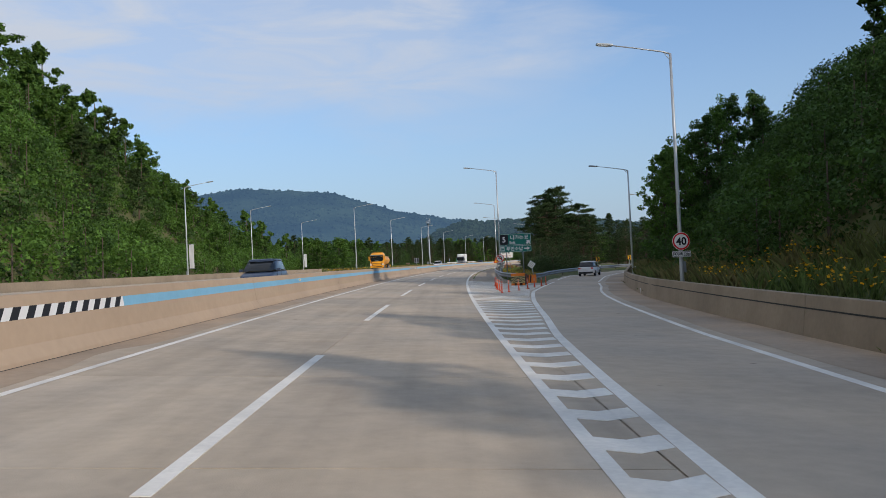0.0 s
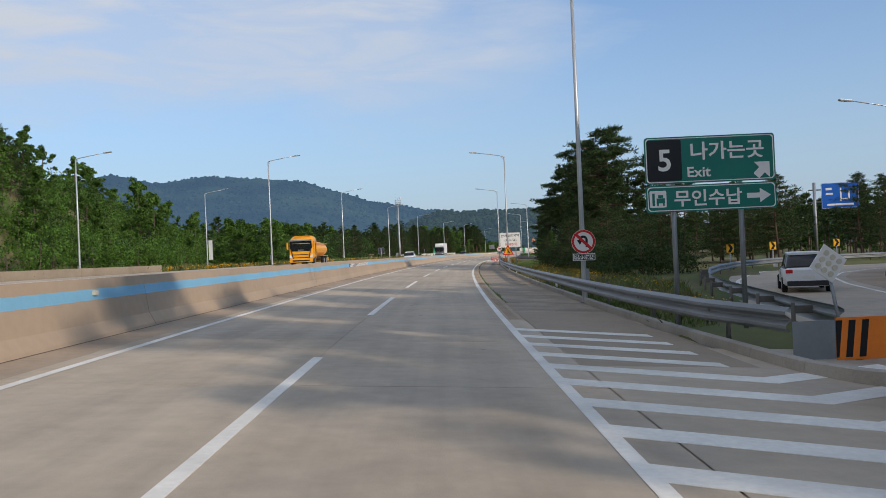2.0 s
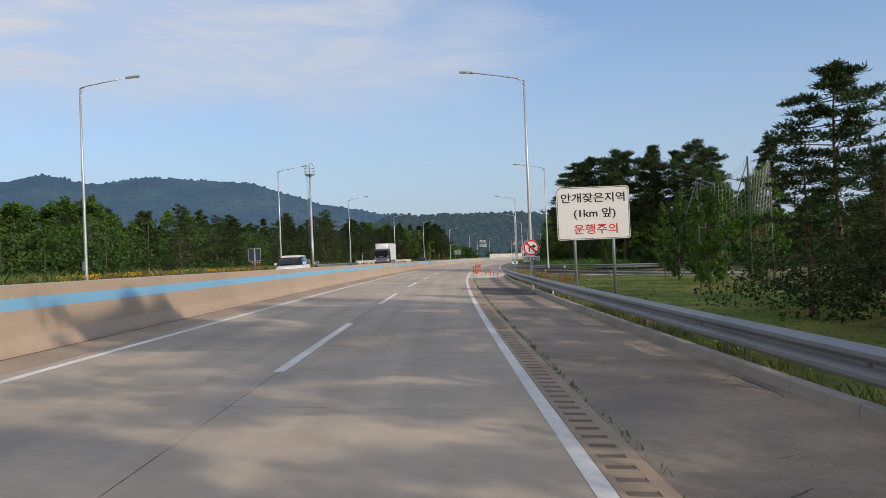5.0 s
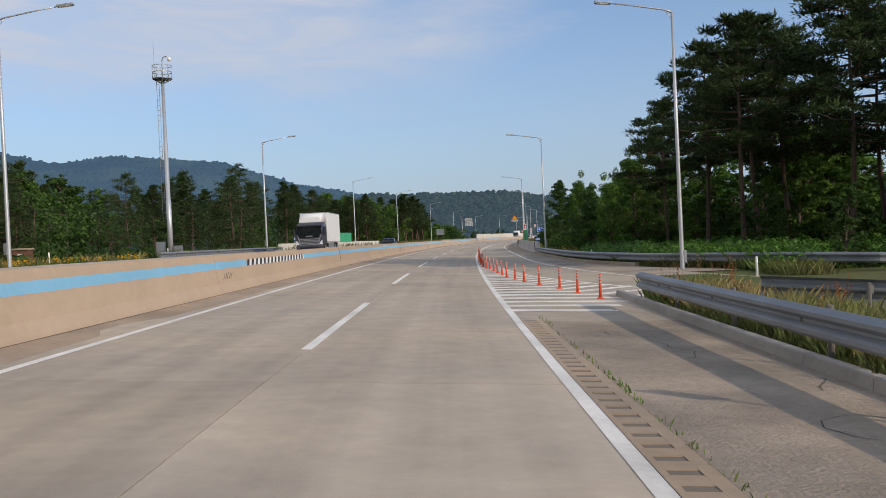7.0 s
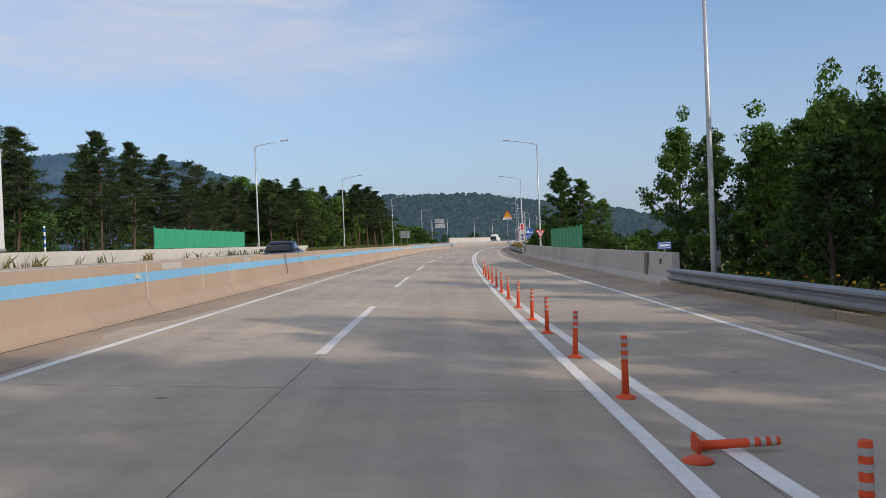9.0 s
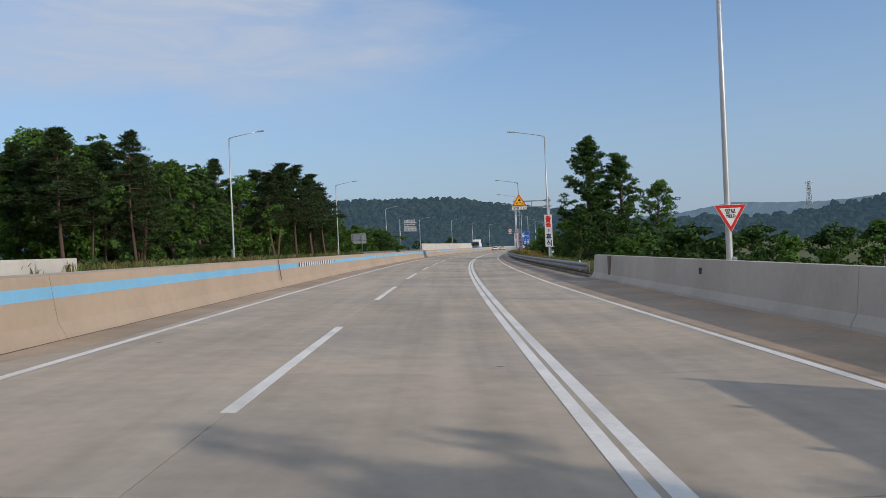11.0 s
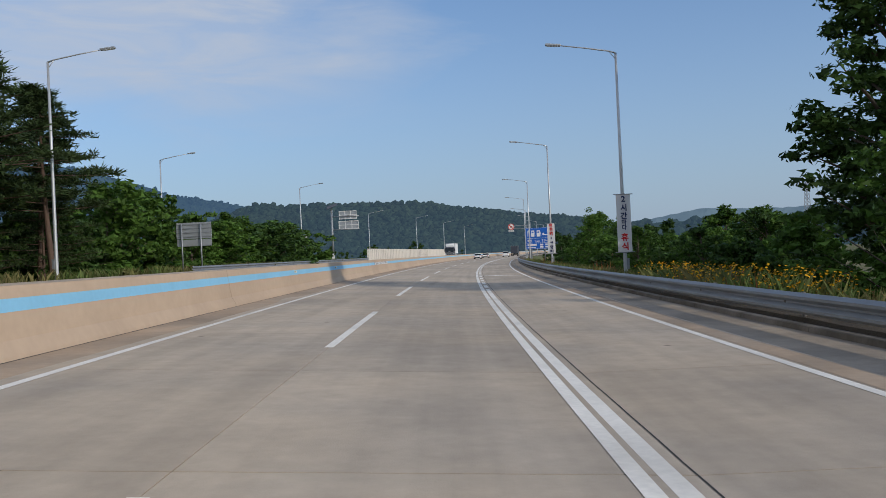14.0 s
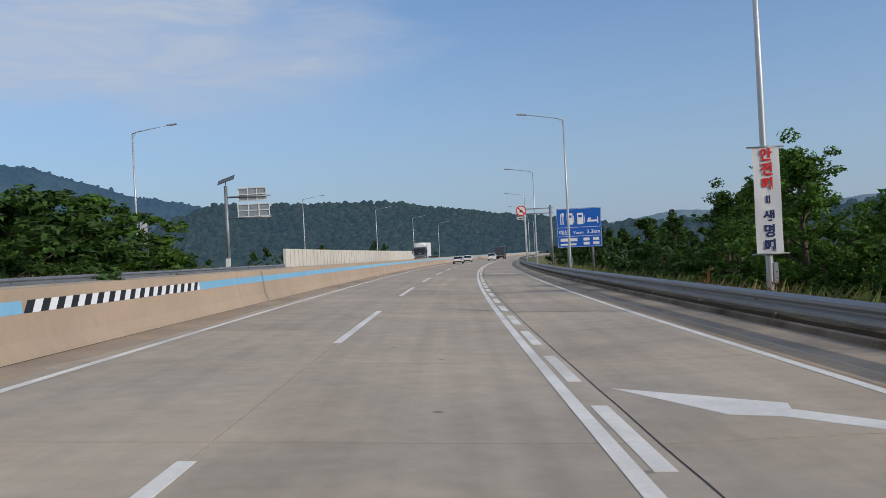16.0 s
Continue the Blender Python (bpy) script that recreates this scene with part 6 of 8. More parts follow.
def camera_mast():
    z0 = terrain(270.8, -20.0)
    g = thing("camera_mast", at(270.8, -20.0, z0), "tall grey camera mast with a railed platform and ladder", "mast")
    top = 16.2 - z0
    bm = bmesh.new()
    tube(bm, [(0, 0, -0.3), (0, 0, 4.5), (0, 0, 4.52), (0, 0, 9), (0, 0, 9.02), (0, 0, top - 1.0)], [0.21, 0.2, 0.17, 0.165, 0.14, 0.12], 16)
    part("pole", bm, M_pole, g)
    bm = bmesh.new()
    for z in (top - 1.0, top - 0.5, top):
        n = 10
        pts = [(0.75 * math.cos(6.2832 * k / n), 0.75 * math.sin(6.2832 * k / n), z) for k in range(n + 1)]
        tube(bm, pts, 0.03, 6)
    for k in range(10):
        a = 6.2832 * k / 10
        tube(bm, [(0.75 * math.cos(a), 0.75 * math.sin(a), top - 1.0), (0.75 * math.cos(a), 0.75 * math.sin(a), top)], 0.022, 6)
        tube(bm, [(0.14 * math.cos(a), 0.14 * math.sin(a), top - 1.35), (0.75 * math.cos(a), 0.75 * math.sin(a), top - 1.0)], 0.025, 6)
    part("platform_railing", bm, M_pole, g)
    bm = bmesh.new()
    tube(bm, [(0, 0, top - 1.04), (0, 0, top - 1.0)], 0.74, 20)
    part("platform_floor", bm, M_galv, g)
    bm = bmesh.new()
    tube(bm, [(-0.6, 0, top - 1), (-0.6, 0, top + 1.9)], 0.012, 6)
    part("antenna", bm, M_galv, g)
    bm = bmesh.new()
    tube(bm, [(0, 0, top - 1), (0, 0, top + 0.3), (0.1, 0, top + 0.65), (0.35, 0, top + 0.75), (0.6, 0, top + 0.65)], 0.04, 8)
    cb = part("camera_arm", bm, M_pole, g)
    bm = bmesh.new()
    bmesh.ops.create_uvsphere(bm, u_segments=14, v_segments=10, radius=0.17)
    bmesh.ops.translate(bm, verts=bm.verts, vec=(0.6, 0, top + 0.5))
    part("dome_camera", bm, M_signwhite, cb, "white dome camera")
    bm = bmesh.new()
    for x in (-0.48, -0.28):
        tube(bm, [(x, 0, 3.0), (x, 0, top - 1.0)], 0.02, 6)
    z = 3.2
    while z < top - 1.1:
        tube(bm, [(-0.48, 0, z), (-0.28, 0, z)], 0.014, 5)
        z += 0.4
    part("ladder", bm, M_galv, g)
    for x, h in ((-0.75, 1.35), (0.6, 1.0)):
        bm = bmesh.new()
        box(bm, x - 0.3, x + 0.3, -0.25, 0.25, 0.1, h, 0.02)
        part("cabinet", bm, M_galv, g, "grey equipment cabinet")
camera_mast()
def hut():
    z0 = terrain(259.2, -25.4)
    g = thing("equipment_box", at(259.2, -25.4, z0), "small brown metal equipment box in the grass", "equipment box")
    bm = bmesh.new()
    box(bm, -0.5, 0.5, -0.35, 0.35, 0, 1.25, 0.02)
    part("body", bm, M_rust, g)
    bm = bmesh.new()
    box(bm, -0.58, 0.58, -0.43, 0.43, 1.25, 1.36, 0.02)
    part("roof", bm, M_ochre, g)
    bm = bmesh.new()
    box(bm, -0.12, 0.12, -0.365, -0.352, 0.75, 1.0)
    part("notice", bm, M_signwhite, g)
hut()
def green_panels(name_s, s0, s1, d, zb, zt, n):
    g = thing("noise_screen", Matrix.Identity(4), "green mesh screen panels between pale green posts on the parapet", "screen", "green screens")
    for i in range(n + 1):
        s = s0 + (s1 - s0) * i / n
        bm = bmesh.new()
        box(bm, -0.04, 0.04, -0.05, 0.05, 0, zt - zb + 0.12, 0.006)
        p = part("screen_post", bm, M_panelgreen, g)
        p.matrix_world = at(s, d, zb)
        if i < n:
            s2 = s0 + (s1 - s0) * (i + 1) / n
            bm = bmesh.new()
            L = (s2 - s) - 0.12
            box(bm, -0.015, 0.015, 0.06, 0.06 + L, 0.04, zt - zb)
            p = part("screen_panel", bm, M_panelgreen, g)
            p.matrix_world = at(s, d, zb)
            bm = bmesh.new()
            for k in range(1, 9):
                box(bm, -0.03, 0.03, 0.06, 0.06 + L, k * (zt - zb) / 9 - 0.012, k * (zt - zb) / 9 + 0.012)
            q = part("mesh_grid", bm, M_panelgreen, p)
green_panels("left", 324, 347.2, -18.35, 2.05, 3.5, 11)
green_panels("right", 320.6, 338.6, 10.65, H(330, 10.6) + 1.24, H(330, 10.6) + 2.66, 9)
def vms():
    z0 = terrain(576, -24.4)
    g = thing("message_sign", at(576, -24.4, z0), "back of a gantry message sign with lattice frame and solar panel", "road sign")
    sign_post(g, 0, -0.4, 10.9 - z0, 0.2, 0.0)
    bm = bmesh.new()
    for z in (7.2, 9.6):
        tube(bm, [(0, 0, z - z0), (5.1, 0, z - z0)], 0.1, 8)
    part("arm", bm, M_galv, g)
    for zc, w, x0 in ((9.85, 3.2, 1.4), (8.0, 3.6, 1.3)):
        bm = bmesh.new()
        box(bm, x0, x0 + w, 0.12, 0.3, zc - z0 - 0.75, zc - z0 + 0.75, 0.02)
        b = part("display_box", bm, M_signback, g)
        bm = bmesh.new()
        for k in range(4):
            x = x0 + w * k / 3
            box(bm, x - 0.05, x + 0.05, 0.04, 0.12, zc - z0 - 0.8, zc - z0 + 0.8)
        for k in range(3):
            z = zc - z0 - 0.7 + 0.7 * k
            box(bm, x0 - 0.05, x0 + w + 0.05, 0.03, 0.1, z - 0.05, z + 0.05)
        part("frame", bm, M_signwhite, b)
    bm = bmesh.new()
    box(bm, -1.0, 1.0, -0.65, 0.65, -0.03, 0.03, 0.008)
    p = part("solar_panel", bm, M_truckdark, g)
    p.location, p.rotation_euler = (0.1, 0, 11.6 - z0), (radians(28), radians(-18), 0)
    bm = bmesh.new()
    tube(bm, [(0, 0, 10.8 - z0), (0.05, 0, 11.55 - z0)], 0.05, 8)
    part("panel_stem", bm, M_galv, g)
    bm = bmesh.new()
    box(bm, -0.25, 0.25, -0.45, -0.2, 0.6, 1.9, 0.02)
    part("cabinet", bm, M_signwhite, g)
vms()
# reflective marker posts in the verge
def marker_posts():
    bm = bmesh.new()
    tube(bm, [(0, 0, -0.2), (0, 0, 0.75), (0, 0, 0.8)], [0.05, 0.05, 0.03], 10)
    me = mesh_of(bm, "marker_post", M_white)
    for s, d in ((30, 12.9), (45, 14.4), (60, 17.0), (75, 20.2), (98, 7.75), (130, 7.75), (187, 7.75), (240, 14.6), (262, 11.4), (383, 10.6), (481, 10.0), (251, -19.5), (268, -19.2)):
        ob = tagged(new("marker_post", me), "short white roadside marker post", "marker post", "marker posts")
        ob.location = A(s, d, terrain(s, d) if abs(d) > 8 else H(s, d))
marker_posts()
_bm = bmesh.new()
tube(_bm, [(0, 0, -0.2), (0, 0, 2.2)], 0.045, 10)
_mk = tagged(new("striped_pole", mesh_of(_bm, "striped_pole", M_white)), "thin pole with blue and white bands behind the parapet", "pole")
_mk.location = A(310, -19.0, 1.2)
for _k in range(3):
    _bm = bmesh.new()
    tube(_bm, [(0, 0, 1.1 + 0.4 * _k), (0, 0, 1.3 + 0.4 * _k)], 0.047, 10, False)
    part("blue_band", _bm, M_signblue, _mk)

# ---- the lattice mast on the foothill ----
def lattice_mast():
    g = thing("lattice_mast", pose(605, 1160, 24), "grey steel lattice radio mast on a far hill", "radio mast")
    H0 = 35.0
    w = lambda z: 2.6 - 1.7 * z / H0
    for sx in (-1, 1):
        for sy in (-1, 1):
            bm = bmesh.new()
            tube(bm, [(sx * w(0), sy * w(0), -6), (sx * w(0), sy * w(0), 0), (sx * w(H0), sy * w(H0), H0)], 0.22, 6)
            part("leg", bm, M_galv, g)
    for k in range(9):
        z0, z1 = H0 * k / 9, H0 * (k + 1) / 9
        bm = bmesh.new()
        for (ax, ay), (bx, by) in (((-1, -1), (1, -1)), ((1, -1), (1, 1)), ((1, 1), (-1, 1)), ((-1, 1), (-1, -1))):
            tube(bm, [(ax * w(z0), ay * w(z0), z0), (bx * w(z1), by * w(z1), z1)], 0.1, 5)
            tube(bm, [(bx * w(z0), by * w(z0), z0), (ax * w(z1), ay * w(z1), z1)], 0.1, 5)
        part("bracing", bm, M_galv, g)
    for z in (27.0, 32.5):
        bm = bmesh.new()
        box(bm, -3.0, 3.0, -3.0, 3.0, z, z + 0.4, 0.05)
        p = part("platform", bm, M_galv, g)
        for k in range(6):
            a = k * 1.047
            bm = bmesh.new()
            box(bm, 3.0 * math.cos(a) - 0.25, 3.0 * math.cos(a) + 0.25, 3.0 * math.sin(a) - 0.25, 3.0 * math.sin(a) + 0.25, z - 0.2, z + 2.4, 0.05)
            part("antenna", bm, M_white, p)
lattice_mast()
# ---- the netted frame behind the island ----
def net_frame():
    m = at(189.0, 16.5, terrain(189, 16.5))
    g = thing("net_frame", m, "tall steel poles holding a sagging grey net", "net")
    ps = [(-0.6, 1.5, 5.9), (1.2, -1.0, 6.6), (3.4, 2.0, 6.8)]
    for x, y, h in ps:
        bm = bmesh.new()
        tube(bm, [(x, y, -0.4), (x, y, h)], 0.045, 8)
        p = part("pole", bm, M_post, g)
        bm = bmesh.new()
        tube(bm, [(x, y, h - 0.2), (x - 1.1, y - 0.4, h - 3.0)], 0.025, 6)
        part("stay", bm, M_post, p)
    bm = bmesh.new()
    for (x0, y0, h0), (x1, y1, h1) in zip(ps, ps[1:]):
        for k in range(15):
            f = k / 14
            sag = 0.7 * math.sin(math.pi * f)
            x, y, h = x0 + (x1 - x0) * f, y0 + (y1 - y0) * f, h0 + (h1 - h0) * f
            tube(bm, [(x, y, h - sag - 0.05), (x, y, h - 2.6 - sag * 0.4)], 0.006, 4, False)
        for j in range(11):
            z = 0.26 * j
            tube(bm, [(x0 + (x1 - x0) * f, y0 + (y1 - y0) * f, h0 + (h1 - h0) * f - 0.05 - z - 0.7 * math.sin(math.pi * f) * (1 - 0.06 * j)) for f in (0, 0.25, 0.5, 0.75, 1)], 0.006, 4, False)
    net = part("net", bm, M_netting, g, "thin grey netting")
    net["kind"] = "stuff"
net_frame()

# ---- vehicles ----
def loft(bm, sections, n=None):
    """Closed cross-sections [(y, [(x, z)...])] joined into a body."""
    rows = [[bm.verts.new((x, y, z)) for x, z in pts] for y, pts in sections]
    for a, b in zip(rows, rows[1:]):
        m = len(a)
        for k in range(m):
            f = bm.faces.new((a[k], a[(k + 1) % m], b[(k + 1) % m], b[k]))
            f.smooth = True
    bm.faces.new(rows[0][::-1])
    bm.faces.new(rows[-1])
    bmesh.ops.recalc_face_normals(bm, faces=bm.faces)
    return bm
def wheel(g, x, y, r, w):
    bm = bmesh.new()
    tube(bm, [(x - w / 2, y, r), (x - w / 2 + 0.03, y, r), (x + w / 2 - 0.03, y, r), (x + w / 2, y, r)], [r * 0.9, r, r, r * 0.9], 20)
    t = part("wheel", bm, M_tyre, g)
    bm = bmesh.new()
    sx = 1 if x > 0 else -1
    tube(bm, [(x + sx * w * 0.42, y, r), (x + sx * (w / 2 + 0.012), y, r)], [r * 0.62, r * 0.58], 16)
    part("rim", bm, M_galv, t)
def half(pts):
    return pts + [(-x, z) for x, z in pts[::-1]]
def car(m, paint, label, kind="suv", L=4.6, W=1.86, Ht=1.66):
    """A car with its nose towards +y."""
    g = thing("car", m, label, "car", "cars")
    hw = W / 2
    h0, belt = 0.28, Ht * 0.6
    def sec(y, k, top, low=h0, pinch=1.0):
        return (y, half([(hw * k * 0.85, low), (hw * k, low + 0.12), (hw * k * 1.0, (low + top) / 2), (hw * k * 0.97 * pinch, top - 0.1), (hw * k * 0.85 * pinch, top)]))
    bm = bmesh.new()
    y0 = -L / 2
    loft(bm, [sec(y0, 0.88, belt - 0.05, 0.4), sec(y0 + 0.12, 0.97, belt + 0.05), sec(y0 + 0.8, 1.0, belt + 0.06), sec(0, 1.0, belt + 0.04), sec(L / 2 - 1.35, 0.99, belt), sec(L / 2 - 0.5, 0.95, belt - 0.12), sec(L / 2 - 0.1, 0.86, belt - 0.26), sec(L / 2, 0.74, belt - 0.36, 0.4)])
    part("body", bm, paint, g)
    bm = bmesh.new()
    rear = y0 + (0.18 if kind == "suv" else 0.95)
    def cab(y, k, top):
        return (y, half([(hw * 0.93 * k, belt), (hw * 0.9 * k, belt + 0.1), (hw * 0.76 * k, top - 0.06), (hw * 0.62 * k, top)]))
    loft(bm, [cab(rear, 0.95, belt + 0.12), cab(rear + 0.35, 0.98, Ht - 0.08), cab(rear + 0.9, 1.0, Ht), cab(0.35, 1.0, Ht), cab(1.35, 0.97, belt + 0.06)])
    part("cabin_glass", bm, M_glass, g)
    bm = bmesh.new()
    loft(bm, [(rear + 0.33, half([(hw * 0.72, Ht - 0.09), (hw * 0.7, Ht - 0.02), (hw * 0.5, Ht + 0.0)])), (rear + 0.9, half([(hw * 0.78, Ht - 0.07), (hw * 0.72, Ht + 0.01), (hw * 0.5, Ht + 0.03)])), (0.4, half([(hw * 0.78, Ht - 0.07), (hw * 0.72, Ht + 0.01), (hw * 0.5, Ht + 0.03)])), (0.62, half([(hw * 0.74, Ht - 0.12), (hw * 0.7, Ht - 0.05), (hw * 0.5, Ht - 0.03)]))])
    part("roof", bm, paint, g)
    for x in (-hw + 0.08, hw - 0.08):
        for y in (-L * 0.3, L * 0.31):
            wheel(g, x, y, 0.34, 0.22)
    for sx in (-1, 1):
        bm = bmesh.new()
        box(bm, sx * hw * 0.76 - 0.14, sx * hw * 0.76 + 0.14, y0 - 0.015, y0 + 0.1, belt - 0.18, belt - 0.02, 0.02)
        part("tail_lamp", bm, M_redlight, g, "red tail lamp")
        bm = bmesh.new()
        box(bm, sx * hw * 0.62 - 0.16, sx * hw * 0.62 + 0.16, L / 2 - 0.2, L / 2 - 0.02, belt - 0.42, belt - 0.3, 0.02)
        part("headlamp", bm, M_lens, g, "clear headlamp")
        bm = bmesh.new()
        box(bm, sx * (hw + 0.12) - 0.1, sx * (hw + 0.12) + 0.1, 0.85, 1.0, belt + 0.02, belt + 0.17, 0.03)
        part("door_mirror", bm, paint, g)
        for y in (-0.25, 0.75):
            bm = bmesh.new()
            box(bm, sx * hw - 0.006, sx * hw + 0.008, y - 0.006, y + 0.006, 0.45, belt)
            part("door_gap", bm, M_dark, g)
    bm = bmesh.new()
    box(bm, -0.26, 0.26, y0 - 0.02, y0 + 0.05, 0.62, 0.74)
    part("number_plate", bm, M_signwhite, g, "blank white number plate")
    bm = bmesh.new()
    box(bm, -hw * 0.86, hw * 0.86, y0 - 0.03, y0 + 0.2, 0.3, 0.52, 0.04)
    part("rear_bumper", bm, M_dark, g)
    bm = bmesh.new()
    box(bm, -hw * 0.7, hw * 0.7, L / 2 - 0.15, L / 2 + 0.02, 0.3, 0.5, 0.04)
    part("front_bumper", bm, M_dark, g)
    return g
car(at(93.0, 18.2, RZ(93, 18.2), -18), M_carwhite, "white sport utility vehicle on the exit ramp", "suv", 4.75, 1.92, 1.7)
car(at(642, -1.85, H(642, -1.85)), M_carwhite, "white saloon car ahead in the inner lane", "sedan", 4.8, 1.86, 1.46)
car(at(700, 1.9, H(700, 1.9)), M_carwhite, "white van-like car ahead in the lane", "suv", 4.9, 1.95, 1.95)
car(at(668, -1.8, H(668, -1.8)), M_carwhite, "white saloon car far ahead", "sedan", 4.7, 1.85, 1.46)
car(at(41, -7.9, OPP(-7.9), 180), M_carblue, "dark blue sport utility vehicle across the median", "suv", 4.7, 1.9, 1.72)
car(at(210, -9.4, OPP(-7.9), 180), M_carwhite, "white sport utility vehicle across the median", "suv", 4.7, 1.9, 1.7)
car(at(317, -8.0, OPP(-8), 180), M_carblue, "dark car across the median behind a lorry", "sedan", 4.7, 1.86, 1.46)
def lorry_cab(g, W, y, L, z0, z1, paint, grille):
    """A cab-over cab with its nose at y, running back to y - L (nose towards +y)."""
    hw = W / 2
    def sec(yy, k, low, top, shoulder):
        return (yy, half([(hw * k * 0.95, low), (hw * k, low + 0.25), (hw * k * 0.99, top - shoulder - 0.35), (hw * k * 0.95, top - shoulder), (hw * k * 0.8, top)]))
    bm = bmesh.new()
    loft(bm, [sec(y - L, 0.99, z0, z1 + 0.1, 0.22), sec(y - 1.1, 1.0, z0, z1 + 0.1, 0.22), sec(y - 0.55, 1.0, z0, z1, 0.2), sec(y - 0.2, 0.99, z0, z1 - 0.22, 0.15), sec(y - 0.06, 0.97, z0, z1 - 0.4, 0.1), sec(y, 0.92, z0 + 0.03, z1 - 0.62, 0.1)])
    c = part("cab", bm, paint, g)
    zw = z0 + (z1 - z0) * 0.36
    zt = z1 - 0.36
    bm = bmesh.new()
    v = [bm.verts.new(p) for p in ((-hw * 0.72, y + 0.03, zw), (hw * 0.72, y + 0.03, zw), (hw * 0.93, y + 0.015, zw + 0.32), (hw * 0.90, y - 0.01, zt), (-hw * 0.90, y - 0.01, zt), (-hw * 0.93, y + 0.015, zw + 0.32))]
    w = [bm.verts.new((q.co.x, q.co.y - 0.2, q.co.z)) for q in v]
    bm.faces.new(v)
    bm.faces.new(w[::-1])
    for k in range(6):
        bm.faces.new((v[k], w[k], w[(k + 1) % 6], v[(k + 1) % 6]))
    bmesh.ops.recalc_face_normals(bm, faces=bm.faces)
    part("windscreen", bm, M_glass, c, "dark windscreen above a black panel")
    bm = bmesh.new()
    box(bm, -hw * 0.92, hw * 0.92, y - 0.12, y + 0.1, zt - 0.02, zt + 0.12, 0.03)
    part("sun_visor", bm, M_dark if grille is M_galv else M_galv, c)
    for k, x in enumerate((-0.42, 0.02)):
        bm = bmesh.new()
        tube(bm, [(x, y + 0.05, zw + 0.34), (x + 0.55, y + 0.045, zw + 0.40)], 0.012, 5)
        part("wiper", bm, M_tyre, c)
    for sx in (-1, 1):
        bm = bmesh.new()
        plate(bm, [(-0.02, zw + 0.28), (1.05, zw + 0.22), (1.05, zt - 0.1), (0.12, zt - 0.1)], -0.012, 0.012)
        for q in bm.verts:
            q.co = (sx * (hw * 0.985 + 0.008) + q.co.y, y - 0.3 - q.co.x, q.co.z)
        part("side_window", bm, M_glass, c)
        bm = bmesh.new()
        box(bm, sx * (hw + 0.14) - 0.08, sx * (hw + 0.14) + 0.08, y - 0.12, y + 0.02, zt - 0.85, zt - 0.15, 0.035)
        tube(bm, [(sx * hw * 0.95, y - 0.12, zt - 0.05), (sx * (hw + 0.14), y - 0.05, zt - 0.1)], 0.02, 6)
        part("mirror", bm, M_dark if grille is M_galv else paint, c)
        bm = bmesh.new()
        plate(bm, [(sx * hw * 0.95, z0 + 0.12), (sx * hw * 0.95, z0 + 0.5), (sx * hw * 0.84, z0 + 0.42), (sx * hw * 0.70, z0 + 0.14)], y - 0.02, y + 0.045)
        part("headlamp", bm, M_lens, c, "clear headlamp")
        bm = bmesh.new()
        plate(bm, [(sx * hw * 0.86, zw + 0.25), (sx * hw * 0.80, zw + 0.22), (sx * hw * 0.60, z0 + 0.05), (sx * hw * 0.68, z0 + 0.05)], y - 0.02, y + 0.05)
        part("grille_frame", bm, grille, c)
        bm = bmesh.new()
        box(bm, sx * hw - 0.012, sx * hw + 0.012, y - 1.42, y - 1.40, z0 + 0.1, zt)
        part("door_gap", bm, M_tyre, c)
        bm = bmesh.new()
        box(bm, sx * hw - 0.06, sx * hw + 0.03, y - 1.3, y - 0.5, z0 - 0.28, z0 - 0.2, 0.02)
        part("step", bm, M_dark, c)
    bm = bmesh.new()
    plate(bm, [(-hw * 0.74, zw), (hw * 0.74, zw), (hw * 0.58, z0 + 0.04), (-hw * 0.58, z0 + 0.04)], y - 0.02, y + 0.025)
    part("front_panel", bm, M_dark if grille is M_galv else paint, c)
    for k in range(5 if grille is M_galv else 2):
        bm = bmesh.new()
        z = z0 + (0.08 + 0.125 * k if grille is M_galv else 0.12 + 0.3 * k)
        e = hw * (0.6 + 0.03 * k)
        box(bm, -e, e, y + 0.0, y + 0.06, z, z + 0.07, 0.015)
        part("grille_bar", bm, grille, c)
    bm = bmesh.new()
    box(bm, -0.3, 0.3, y + 0.03, y + 0.045, zw + 0.08, zw + 0.16, 0.005)
    part("maker_badge", bm, M_galv, c, "plain silver badge")
    bm = bmesh.new()
    box(bm, -hw * 0.96, hw * 0.96, y - 0.25, y + 0.07, z0 - 0.32, z0 + 0.05, 0.06)
    b = part("bumper", bm, paint, c)
    bm = bmesh.new()
    box(bm, -hw * 0.7, hw * 0.7, y + 0.05, y + 0.085, z0 - 0.22, z0 - 0.08, 0.01)
    part("air_intake", bm, M_tyre, b)
    return c
